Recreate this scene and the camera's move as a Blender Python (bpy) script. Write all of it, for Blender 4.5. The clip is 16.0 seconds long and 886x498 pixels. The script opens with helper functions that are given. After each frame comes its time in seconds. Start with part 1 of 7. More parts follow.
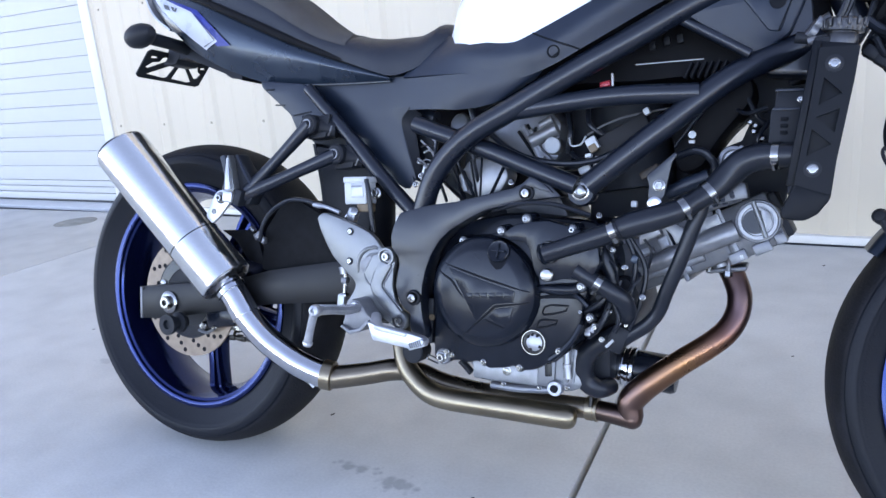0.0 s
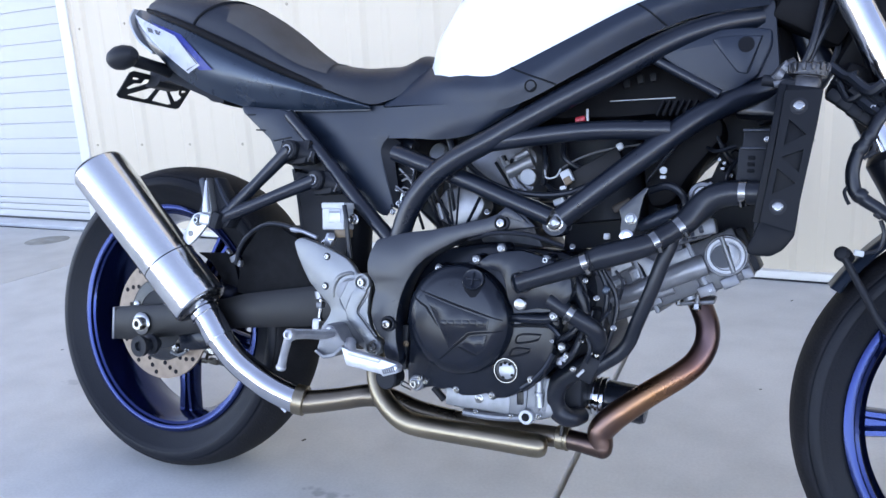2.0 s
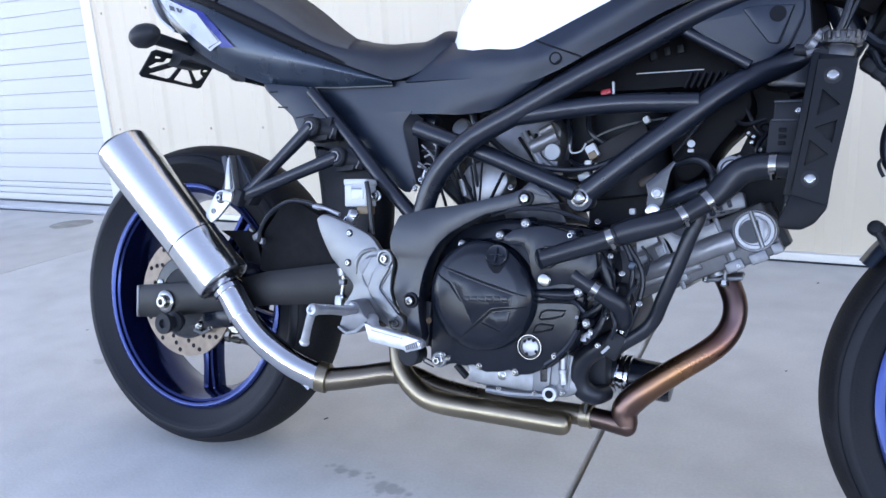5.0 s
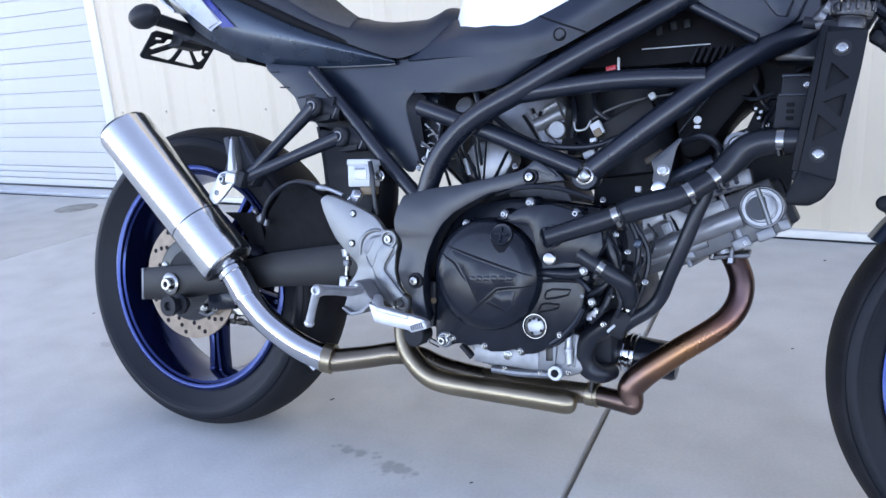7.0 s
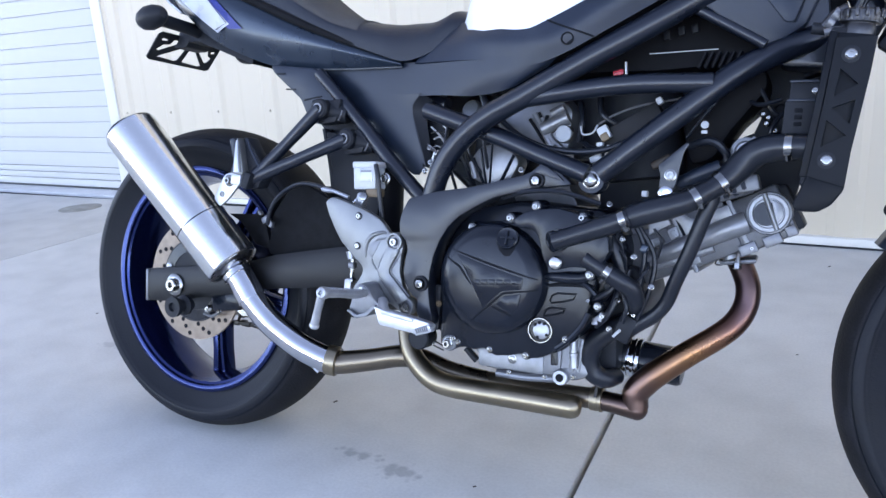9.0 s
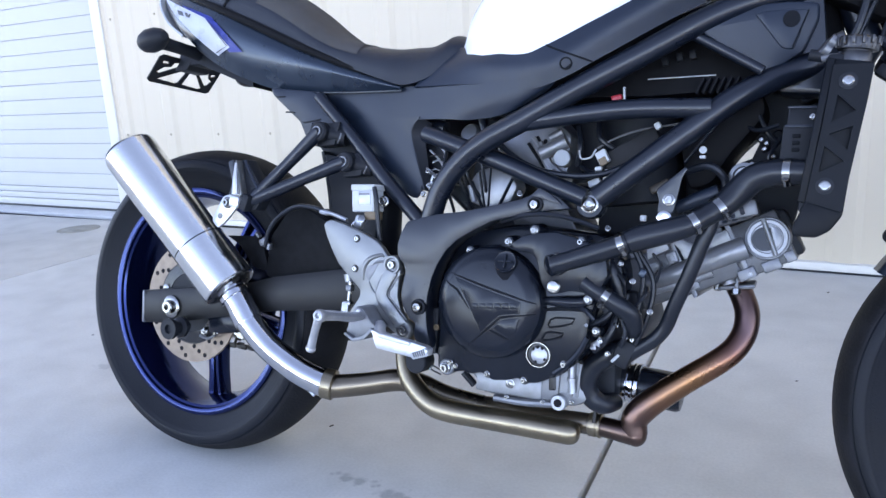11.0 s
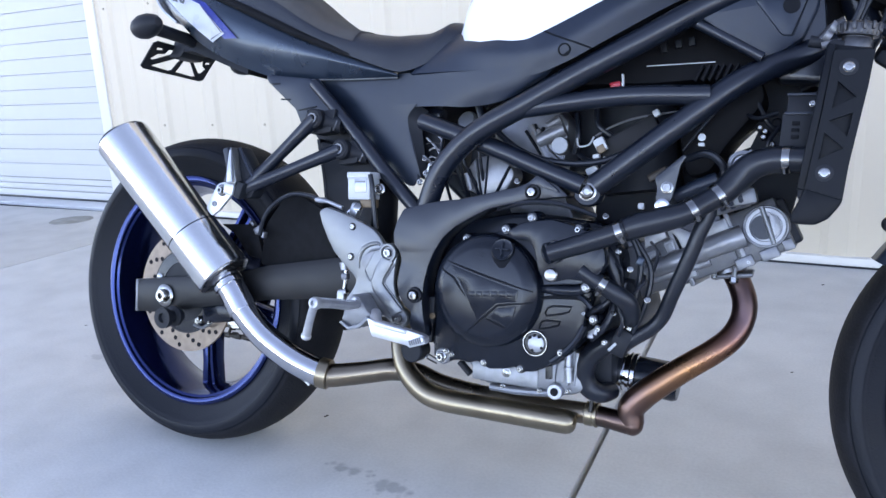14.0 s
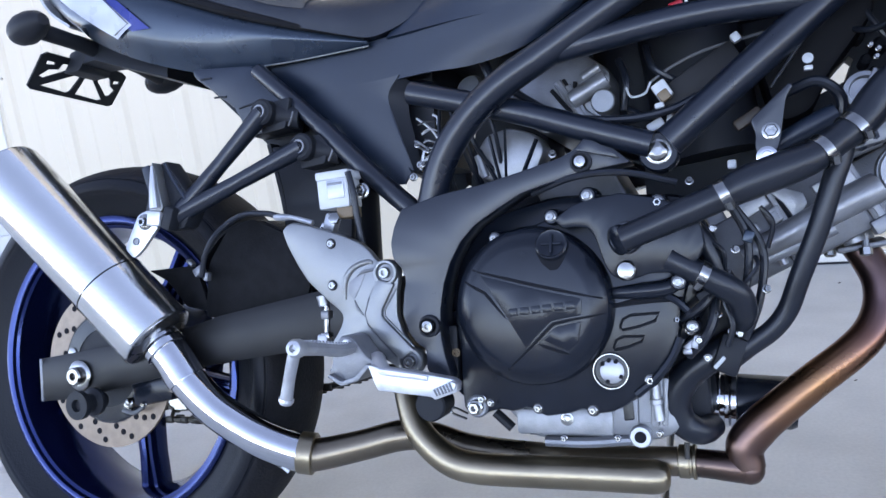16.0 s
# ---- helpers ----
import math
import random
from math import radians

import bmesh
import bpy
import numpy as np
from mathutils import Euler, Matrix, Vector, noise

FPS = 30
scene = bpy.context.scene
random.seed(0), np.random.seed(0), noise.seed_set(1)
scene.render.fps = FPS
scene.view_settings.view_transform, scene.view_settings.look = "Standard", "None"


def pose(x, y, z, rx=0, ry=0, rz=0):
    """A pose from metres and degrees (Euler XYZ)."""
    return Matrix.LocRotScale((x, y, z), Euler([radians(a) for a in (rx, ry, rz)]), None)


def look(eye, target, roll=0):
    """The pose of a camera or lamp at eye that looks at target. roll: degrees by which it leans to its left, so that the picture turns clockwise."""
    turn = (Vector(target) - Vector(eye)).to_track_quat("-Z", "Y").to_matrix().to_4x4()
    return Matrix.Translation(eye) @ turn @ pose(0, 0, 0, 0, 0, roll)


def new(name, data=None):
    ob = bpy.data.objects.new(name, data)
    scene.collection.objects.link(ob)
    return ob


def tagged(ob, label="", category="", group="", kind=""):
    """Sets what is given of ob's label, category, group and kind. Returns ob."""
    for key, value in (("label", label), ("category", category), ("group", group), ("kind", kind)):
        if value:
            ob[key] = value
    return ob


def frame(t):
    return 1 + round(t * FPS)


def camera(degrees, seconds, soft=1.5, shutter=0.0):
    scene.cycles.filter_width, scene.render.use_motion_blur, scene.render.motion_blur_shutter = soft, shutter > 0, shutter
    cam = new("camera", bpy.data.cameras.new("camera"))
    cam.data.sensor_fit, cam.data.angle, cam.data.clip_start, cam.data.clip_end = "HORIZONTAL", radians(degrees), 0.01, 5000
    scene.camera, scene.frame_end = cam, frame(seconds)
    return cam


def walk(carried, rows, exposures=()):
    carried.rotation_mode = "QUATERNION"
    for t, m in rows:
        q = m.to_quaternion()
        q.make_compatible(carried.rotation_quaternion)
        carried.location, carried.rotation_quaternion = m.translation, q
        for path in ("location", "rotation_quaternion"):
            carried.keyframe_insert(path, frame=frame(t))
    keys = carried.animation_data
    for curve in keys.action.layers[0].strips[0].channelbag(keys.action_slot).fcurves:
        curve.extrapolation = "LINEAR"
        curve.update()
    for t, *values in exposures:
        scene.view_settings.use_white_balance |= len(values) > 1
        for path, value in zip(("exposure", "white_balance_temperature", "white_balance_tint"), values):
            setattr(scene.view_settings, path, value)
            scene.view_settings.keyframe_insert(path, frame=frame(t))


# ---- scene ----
# ======== camera and its walk ========
cam = camera(62.0, 16.0, soft=1.5)
ROWS = [
    (0.0, 1.1429, -1.0325, 0.7665, 74.805, 4.785, 26.730),
    (0.5, 1.1400, -1.0330, 0.7646, 74.974, 4.413, 26.551),
    (1.0, 1.1377, -1.0282, 0.7590, 75.013, 4.437, 26.121),
    (1.5, 1.1366, -1.0258, 0.7594, 75.470, 3.304, 25.780),
    (2.0, 1.1494, -1.0439, 0.7701, 76.827, 3.061, 25.255),
    (2.5, 1.1520, -1.0586, 0.7745, 77.860, 3.042, 26.241),
    (3.0, 1.1475, -1.0561, 0.7691, 77.954, 2.861, 26.451),
    (3.5, 1.1442, -1.0525, 0.7630, 77.686, 2.783, 26.574),
    (4.0, 1.1433, -1.0485, 0.7590, 77.043, 3.062, 26.585),
    (6.5, 1.1386, -1.0401, 0.7492, 74.686, 3.683, 26.868),
    (7.0, 1.1394, -1.0388, 0.7494, 74.420, 3.950, 26.936),
    (7.5, 1.1379, -1.0381, 0.7479, 74.208, 3.805, 27.038),
    (8.0, 1.1361, -1.0395, 0.7501, 74.337, 3.761, 27.099),
    (8.5, 1.1356, -1.0384, 0.7492, 74.424, 3.997, 27.064),
    (9.0, 1.1342, -1.0397, 0.7502, 74.641, 3.552, 27.220),
    (11.5, 1.1326, -1.0358, 0.7480, 76.763, 3.109, 27.188),
    (12.0, 1.1307, -1.0371, 0.7468, 76.834, 2.823, 27.031),
    (12.5, 1.1321, -1.0360, 0.7464, 76.692, 2.912, 26.946),
    (13.0, 1.1317, -1.0363, 0.7454, 76.276, 2.913, 26.880),
    (13.5, 1.1291, -1.0352, 0.7438, 76.204, 2.862, 26.816),
    (14.0, 1.1274, -1.0332, 0.7383, 75.984, 2.882, 26.820),
    (14.5, 1.1018, -1.0078, 0.7098, 76.659, 2.638, 26.949),
    (14.7, 1.0710, -0.9960, 0.6930, 78.059, 3.816, 26.898),
    (15.0, 1.0093, -0.9686, 0.6582, 79.731, 2.863, 27.179),
    (15.2, 0.9850, -0.9570, 0.6530, 80.019, 3.349, 25.950),
    (15.5, 0.9690, -0.9168, 0.6528, 80.276, 5.595, 23.844),
    (15.8, 0.9345, -0.8595, 0.6265, 80.950, 6.880, 22.350),
    (16.0, 0.9127, -0.8138, 0.6182, 80.081, 8.166, 21.060),
]
walk(cam, [(t, pose(x, y, z, rx, ry, rz)) for t, x, y, z, rx, ry, rz in ROWS], exposures=[(0.0, 3.84, 12950, 20), (16.0, 3.84, 12950, 20)])

# ======== world and sun: the forecourt lies in the building's own shade ========
world = bpy.data.worlds.new("world")
scene.world = world
world.use_nodes = True
wn = world.node_tree.nodes
sky = wn.new("ShaderNodeTexSky")
sky.sky_type, sky.sun_disc = "NISHITA", False
sky.sun_elevation, sky.sun_rotation = radians(32), radians(10)
sky.air_density, sky.dust_density, sky.ozone_density, sky.altitude = 0.5, 0.05, 5.0, 4000
wn["Background"].inputs["Strength"].default_value = 0.15
world.node_tree.links.new(sky.outputs[0], wn["Background"].inputs["Color"])
sun = new("sun", bpy.data.lights.new("sun", "SUN"))
sun.data.energy, sun.data.angle, sun.data.color = 3.2, radians(0.5), (1.0, 0.93, 0.82)
sun.matrix_world = look((1.2, 7.0, 4.44), (0.0, 0.0, 0.0))

from mathutils import geometry


# ======== materials ========
def material(name):
    m = bpy.data.materials.new(name)
    m.use_nodes = True
    return m, m.node_tree.nodes, m.node_tree.links, m.node_tree.nodes["Principled BSDF"]


def ramp(nodes, stops):
    r = nodes.new("ShaderNodeValToRGB")
    e = r.color_ramp.elements
    while len(e) < len(stops):
        e.new(0.5)
    for k, (p, c) in zip(e, stops):
        k.position, k.color = p, (*c, 1) if len(c) == 3 else c
    return r


def surf(name, base, rough, metal=0.0, var=0.12, scale=25.0, bump=0.05, grain=400.0, coat=0.0, spec=0.5, rvar=0.12, stretch=(1, 1, 1)):
    """Painted, moulded or cast surface: large blotches of tone and gloss, fine grain in relief."""
    m, n, l, b = material(name)
    tc, mp = n.new("ShaderNodeTexCoord"), n.new("ShaderNodeMapping")
    mp.inputs["Scale"].default_value = stretch
    l.new(tc.outputs["Object"], mp.inputs["Vector"])
    big, fine = n.new("ShaderNodeTexNoise"), n.new("ShaderNodeTexNoise")
    big.inputs["Scale"].default_value, big.inputs["Detail"].default_value = scale, 5
    fine.inputs["Scale"].default_value, fine.inputs["Detail"].default_value = grain, 2
    for k in (big, fine):
        l.new(mp.outputs[0], k.inputs["Vector"])
    lo = tuple(c * (1 - var) for c in base)
    hi = tuple(min(1, c * (1 + var)) for c in base)
    r = ramp(n, [(0.3, lo), (0.7, hi)])
    l.new(big.outputs["Fac"], r.inputs[0])
    l.new(r.outputs[0], b.inputs["Base Color"])
    mr = n.new("ShaderNodeMapRange")
    mr.inputs["To Min"].default_value, mr.inputs["To Max"].default_value = max(0.02, rough - rvar), min(1, rough + rvar)
    l.new(big.outputs["Fac"], mr.inputs["Value"])
    l.new(mr.outputs[0], b.inputs["Roughness"])
    b.inputs["Metallic"].default_value = metal
    b.inputs["Coat Weight"].default_value = coat
    b.inputs["Coat Roughness"].default_value = 0.05
    b.inputs["Specular IOR Level"].default_value = spec
    if bump:
        bp = n.new("ShaderNodeBump")
        bp.inputs["Strength"].default_value, bp.inputs["Distance"].default_value = bump, 0.002
        l.new(fine.outputs["Fac"], bp.inputs["Height"])
        l.new(bp.outputs[0], b.inputs["Normal"])
    return m


# the blue in these black base colours stands in for reflected sky
FRAME = surf("satin_black_paint", (0.0040, 0.0076, 0.0140), 0.29, bump=0.03, grain=900, spec=0.52, rvar=0.05)
PLASTIC = surf("matt_black_plastic", (0.0054, 0.0128, 0.0240), 0.38, bump=0.12, grain=1500, spec=0.40, rvar=0.05)
DARK = surf("dark_plastic", (0.0112, 0.0134, 0.0172), 0.50, bump=0.1, grain=700, spec=0.18)
RUBBER = surf("hose_rubber", (0.0060, 0.0088, 0.0136), 0.33, bump=0.1, grain=500, spec=0.40)
TYRE = surf("tyre_rubber", (0.0058, 0.0074, 0.0106), 0.50, var=0.22, scale=9, bump=0.22, grain=320, spec=0.19, rvar=0.10)
VINYL = surf("seat_vinyl", (0.0048, 0.0088, 0.0160), 0.45, bump=0.35, grain=1300, spec=0.42, rvar=0.05)
SUEDE = surf("seat_top_cloth", (0.066, 0.062, 0.060), 0.85, bump=0.5, grain=1600, spec=0.25)
GREYPAINT = surf("dark_grey_paint", (0.012, 0.027, 0.044), 0.30, metal=0.5, var=0.08, bump=0.02, grain=1500, coat=0.2)
WHITE = surf("white_tank_paint", (0.80, 0.81, 0.83), 0.12, var=0.02, bump=0.0, coat=0.6)
BLUE = surf("blue_wheel_paint", (0.0022, 0.0150, 0.068), 0.15, metal=0.85, var=0.10, scale=12, bump=0.02, grain=900, coat=0.10, rvar=0.04)
BLUEFILM = surf("blue_decal", (0.012, 0.055, 0.36), 0.3, var=0.05, bump=0.0)
SILVERFILM = surf("silver_decal", (0.80, 0.83, 0.88), 0.30, metal=0.0, var=0.05, bump=0.0)
ALU = surf("bare_cast_aluminium", (0.37, 0.38, 0.40), 0.40, metal=0.75, var=0.18, scale=40, bump=0.15, grain=500)
BRIGHTALU = surf("machined_aluminium", (0.52, 0.53, 0.55), 0.36, metal=0.75, var=0.10, scale=40, bump=0.1, grain=500)
SILVER = surf("silver_painted_aluminium", (0.190, 0.196, 0.198), 0.36, metal=0.75, var=0.08, bump=0.16, grain=900)
ARMBLACK = surf("worn_satin_black", (0.0068, 0.0068, 0.0072), 0.42, bump=0.08, grain=700, spec=0.30)
CAST = surf("grey_engine_paint", (0.16, 0.165, 0.175), 0.40, metal=0.6, var=0.2, scale=30, bump=0.14, grain=450)
BLACKCAST = surf("black_engine_paint", (0.0060, 0.0090, 0.0138), 0.19, var=0.2, bump=0.06, grain=800, spec=0.28, rvar=0.05)
STEEL = surf("bright_zinc_steel", (0.25, 0.25, 0.245), 0.22, metal=1.0, var=0.14, scale=120, bump=0.05)
CHROME = surf("polished_steel", (0.54, 0.55, 0.57), 0.11, metal=1.0, var=0.08, bump=0.02, grain=600, rvar=0.05)
DISC = surf("tan_brake_disc", (0.20, 0.142, 0.108), 0.40, metal=0.5, var=0.18, scale=60, bump=0.1)
CHAIN = surf("oily_chain", (0.05, 0.045, 0.04), 0.4, metal=0.8)
CORE = surf("radiator_core", (0.02, 0.02, 0.02), 0.6, metal=0.3)
GREYCON = surf("clouded_white_plastic", (0.44, 0.455, 0.46), 0.35, var=0.10)
REDPL = surf("red_plastic", (0.45, 0.02, 0.03), 0.35)
YELLOWED = surf("old_brown_plastic", (0.16, 0.10, 0.055), 0.5)
# on holes, slots and grooves this near-black paints the shade inside them
HOLE = surf("black_hole", (0.0088, 0.0100, 0.0125), 0.8, bump=0, spec=0.1)
# darker copy of DARK, with the shade under tank and seat in its colour
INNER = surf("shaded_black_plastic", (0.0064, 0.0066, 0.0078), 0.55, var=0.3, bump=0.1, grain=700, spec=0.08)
TREAD = surf("scuffed_tread_rubber", (0.0098, 0.0098, 0.0116), 0.68, var=0.45, scale=26, bump=0.5, grain=240, spec=0.16, rvar=0.12)


def brushed(name, base, rough):
    """Brushed sheet steel: fine streaks round the can."""
    m = surf(name, base, rough, metal=1.0, var=0.05, scale=6, bump=0.06, grain=260, rvar=0.06, stretch=(1, 1, 1))
    m.node_tree.nodes["Principled BSDF"].inputs["Anisotropic"].default_value = 0.5
    return m


def tinted(name, stops, start, along, rough):
    """Exhaust steel with heat colours that change along the pipe."""
    m = surf(name, (0.4, 0.3, 0.2), rough, metal=1.0, var=0.1, scale=18, bump=0.08, grain=350)
    n, l = m.node_tree.nodes, m.node_tree.links
    b = n["Principled BSDF"]
    tc, sub, dot = n.new("ShaderNodeTexCoord"), n.new("ShaderNodeVectorMath"), n.new("ShaderNodeVectorMath")
    sub.operation, dot.operation = "SUBTRACT", "DOT_PRODUCT"
    sub.inputs[1].default_value, dot.inputs[1].default_value = start, along
    ns, ad = n.new("ShaderNodeTexNoise"), n.new("ShaderNodeMath")
    ns.inputs["Scale"].default_value = 22
    ad.operation = "MULTIPLY_ADD"
    ad.inputs[1].default_value = 0.16
    l.new(tc.outputs["Object"], sub.inputs[0])
    l.new(sub.outputs[0], dot.inputs[0])
    l.new(tc.outputs["Object"], ns.inputs["Vector"])
    l.new(ns.outputs["Fac"], ad.inputs[0])
    l.new(dot.outputs["Value"], ad.inputs[2])
    r = ramp(n, stops)
    l.new(ad.outputs[0], r.inputs[0])
    l.new(r.outputs[0], b.inputs["Base Color"])
    return m


CAN = brushed("brushed_can", (0.70, 0.705, 0.69), 0.17)
GOLD = surf("straw_tinted_steel", (0.30, 0.235, 0.165), 0.34, metal=1.0, var=0.12, scale=16, bump=0.06, grain=350)
BROWN = surf("brown_tinted_steel", (0.20, 0.155, 0.115), 0.30, metal=1.0, var=0.15, scale=16, bump=0.06, grain=350)
HEADER = tinted("heat_tinted_steel", [(0.05, (0.105, 0.072, 0.058)), (0.28, (0.165, 0.092, 0.078)), (0.45, (0.27, 0.125, 0.075)), (0.66, (0.33, 0.145, 0.072)), (0.84, (0.23, 0.100, 0.074)), (0.96, (0.14, 0.080, 0.078)), (1.0, (0.15, 0.085, 0.075))],
                (0.86, 0, 0.19), (2.6, 0, 2.2), 0.30)


# ======== mesh helpers ========
def part(name, bm, mat, parent=None, label="", smooth=35):
    """One bmesh as ONE mesh object under a thing or a part."""
    bmesh.ops.recalc_face_normals(bm, faces=bm.faces)
    for e in bm.edges:
        e.smooth = len(e.link_faces) == 2 and e.calc_face_angle(3.2) < radians(smooth)
    for f in bm.faces:
        f.smooth = True
    me = bpy.data.meshes.new(name)
    bm.to_mesh(me)
    bm.free()
    me.materials.append(mat)
    ob = new(name, me)
    ob.parent = parent
    if label:
        tagged(ob, label)
    return ob


def spline(pts, per=8):
    """Points of a smooth line (Catmull-Rom) through pts."""
    p = [Vector(q) for q in pts]
    p = [2 * p[0] - p[1], *p, 2 * p[-1] - p[-2]]
    out = []
    for i in range(1, len(p) - 2):
        a, b, c, d = p[i - 1 : i + 3]
        for k in range(per):
            t = k / per
            out.append(0.5 * (2 * b + (c - a) * t + (2 * a - 5 * b + 4 * c - d) * t * t + (3 * b - a - 3 * c + d) * t**3))
    return out + [p[-2]]


def tube(pts, r, n=14, per=8, bm=None, straight=False, flat=1.0):
    """A round pipe along pts, with closed ends. r: one radius, or one for each point."""
    bm = bm or bmesh.new()
    line = [Vector(p) for p in pts] if straight else spline(pts, per)
    if isinstance(r, (int, float)):
        rad = [r] * len(line)
    else:
        rad = [float(np.interp(k / (len(line) - 1) * (len(r) - 1), range(len(r)), r)) for k in range(len(line))]
    rings, side = [], None
    for i, c in enumerate(line):
        d = (line[min(i + 1, len(line) - 1)] - line[max(i - 1, 0)]).normalized()
        if side is None:
            side = d.orthogonal().normalized()
        side = (side - d * side.dot(d)).normalized()
        up = d.cross(side)
        rings.append([bm.verts.new(c + rad[i] * (side * math.cos(a) + up * flat * math.sin(a))) for a in np.linspace(0, 2 * math.pi, n, endpoint=False)])
    for a, b in zip(rings, rings[1:]):
        for k in range(n):
            bm.faces.new((a[k], a[(k + 1) % n], b[(k + 1) % n], b[k]))
    bm.faces.new(rings[0][::-1])
    bm.faces.new(rings[-1])
    return bm


def lathe(profile, at, axis=(0, -1, 0), n=32, bm=None, closed=False):
    """Turns (radius, height) pairs round an axis through at."""
    bm = bm or bmesh.new()
    z = Vector(axis).normalized()
    m = Matrix.Translation(at) @ z.to_track_quat("Z", "Y").to_matrix().to_4x4()
    rings = []
    for r, h in profile:
        if r < 1e-6:
            rings.append([bm.verts.new(m @ Vector((0, 0, h)))])
        else:
            rings.append([bm.verts.new(m @ Vector((r * math.cos(a), r * math.sin(a), h))) for a in np.linspace(0, 2 * math.pi, n, endpoint=False)])
    pairs = list(zip(rings, rings[1:]))
    if closed:
        pairs.append((rings[-1], rings[0]))
    for a, b in pairs:
        for k in range(n):
            q = [a[k % len(a)], a[(k + 1) % len(a)], b[(k + 1) % len(b)], b[k % len(b)]]
            q = list(dict.fromkeys(q))
            if len(q) > 2:
                bm.faces.new(q)
    if not closed:
        for ring in (rings[0], rings[-1]):
            if len(ring) > 2:
                bm.faces.new(ring)
    return bm


def rounded(outline, r, n=4):
    """Rounds the corners of a flat outline."""
    out, p = [], [Vector(q) for q in outline]
    for i, b in enumerate(p):
        a, c = p[i - 1], p[(i + 1) % len(p)]
        k = min(r, 0.45 * (a - b).length, 0.45 * (c - b).length)
        s, e = b + (a - b).normalized() * k, b + (c - b).normalized() * k
        for j in range(n + 1):
            t = j / n
            out.append((1 - t) ** 2 * s + 2 * t * (1 - t) * b + t * t * e)
    return out


def plate(outline, v0, v1, bevel=0.002, r=0.0, bm=None, tilt=None):
    """A flat piece cut to an outline in (u, w) and thick from v0 to v1, with rounded rims. tilt(u, w) shifts it sideways."""
    made = bmesh.new()
    o = rounded(outline, r) if r else [Vector(q) for q in outline]
    a = [made.verts.new((q[0], v0, q[1])) for q in o]
    b = [made.verts.new((q[0], v1, q[1])) for q in o]
    f0, f1 = made.faces.new(a), made.faces.new(b[::-1])
    for k in range(len(o)):
        made.faces.new((a[k], b[k], b[(k + 1) % len(o)], a[(k + 1) % len(o)]))
    bmesh.ops.recalc_face_normals(made, faces=made.faces)
    if bevel:
        edges = list({e for f in (f0, f1) for e in f.edges})
        bmesh.ops.bevel(made, geom=edges, offset=bevel, segments=2, affect="EDGES", profile=0.5, clamp_overlap=True)
    bmesh.ops.triangulate(made, faces=[f for f in made.faces if len(f.verts) > 4])
    if tilt:
        for v in made.verts:
            v.co.y += tilt(v.co.x, v.co.z)
    return join(made, bm)


def pierced(outline, holes, v0, v1):
    """A flat piece in (u, w), thick from v0 to v1, with openings right through it."""
    loops = [[Vector(q) for q in o] for o in (outline, *holes)]
    pts, edges = [], []
    for o in loops:
        n = len(pts)
        pts += o
        edges += [(n + k, n + (k + 1) % len(o)) for k in range(len(o))]
    vs, _, faces, *_ = geometry.delaunay_2d_cdt(pts, edges, [], 1, 1e-6)

    def inside(p, o):
        hit = False
        for a, b in zip(o, o[1:] + o[:1]):
            if (a.y > p.y) != (b.y > p.y) and p.x < (b.x - a.x) * (p.y - a.y) / (b.y - a.y) + a.x:
                hit = not hit
        return hit

    made = bmesh.new()
    front = [made.verts.new((q.x, v0, q.y)) for q in vs]
    back = [made.verts.new((q.x, v1, q.y)) for q in vs]
    for f in faces:
        c = sum((vs[k] for k in f), Vector((0, 0))) / len(f)
        if not any(inside(c, o) for o in loops[1:]):
            made.faces.new([front[k] for k in f])
            made.faces.new([back[k] for k in reversed(f)])
    for a, b in edges:
        made.faces.new((front[a], front[b], back[b], back[a]))
    return made


def join(made, bm):
    if bm is None:
        return made
    me = bpy.data.meshes.new("tmp")
    made.to_mesh(me)
    made.free()
    bm.from_mesh(me)
    bpy.data.meshes.remove(me)
    return bm


def box(at, size, turn=(0, 0, 0), bevel=0.003, bm=None):
    made = bmesh.new()
    bmesh.ops.create_cube(made, size=1.0)
    for v in made.verts:
        v.co = Vector([a * b for a, b in zip(v.co, size)])
    if bevel:
        bmesh.ops.bevel(made, geom=list(made.edges), offset=bevel, segments=2, affect="EDGES", profile=0.5)
    made.transform(pose(*at, *turn))
    return join(made, bm)


def skin(curves, thick=0.003, nu=28, per=6, closed=False):
    """A smooth shell through curves, each a list of points; thick sets it off inwards."""
    rows = [spline(c, max(1, round(nu / (len(c) - 1)))) for c in curves]
    size = min(len(r) for r in rows)
    rows = [[r[round(k * (len(r) - 1) / (size - 1))] for k in range(size)] for r in rows]
    cols = [spline([r[k] for r in rows], per) for k in range(size)]
    bm = bmesh.new()
    grid = [[bm.verts.new(p) for p in c] for c in cols]
    for a, b in zip(grid, grid[1:]):
        for k in range(len(a) - 1):
            bm.faces.new((a[k], b[k], b[k + 1], a[k + 1]))
    if thick:
        bmesh.ops.recalc_face_normals(bm, faces=bm.faces)
        bm.normal_update()
        side = sum(v.co.y for v in bm.verts)
        flip = -1 if sum(f.normal.y for f in bm.faces) * side < 0 else 1
        bmesh.ops.solidify(bm, geom=list(bm.faces), thickness=thick * flip)
    return bm


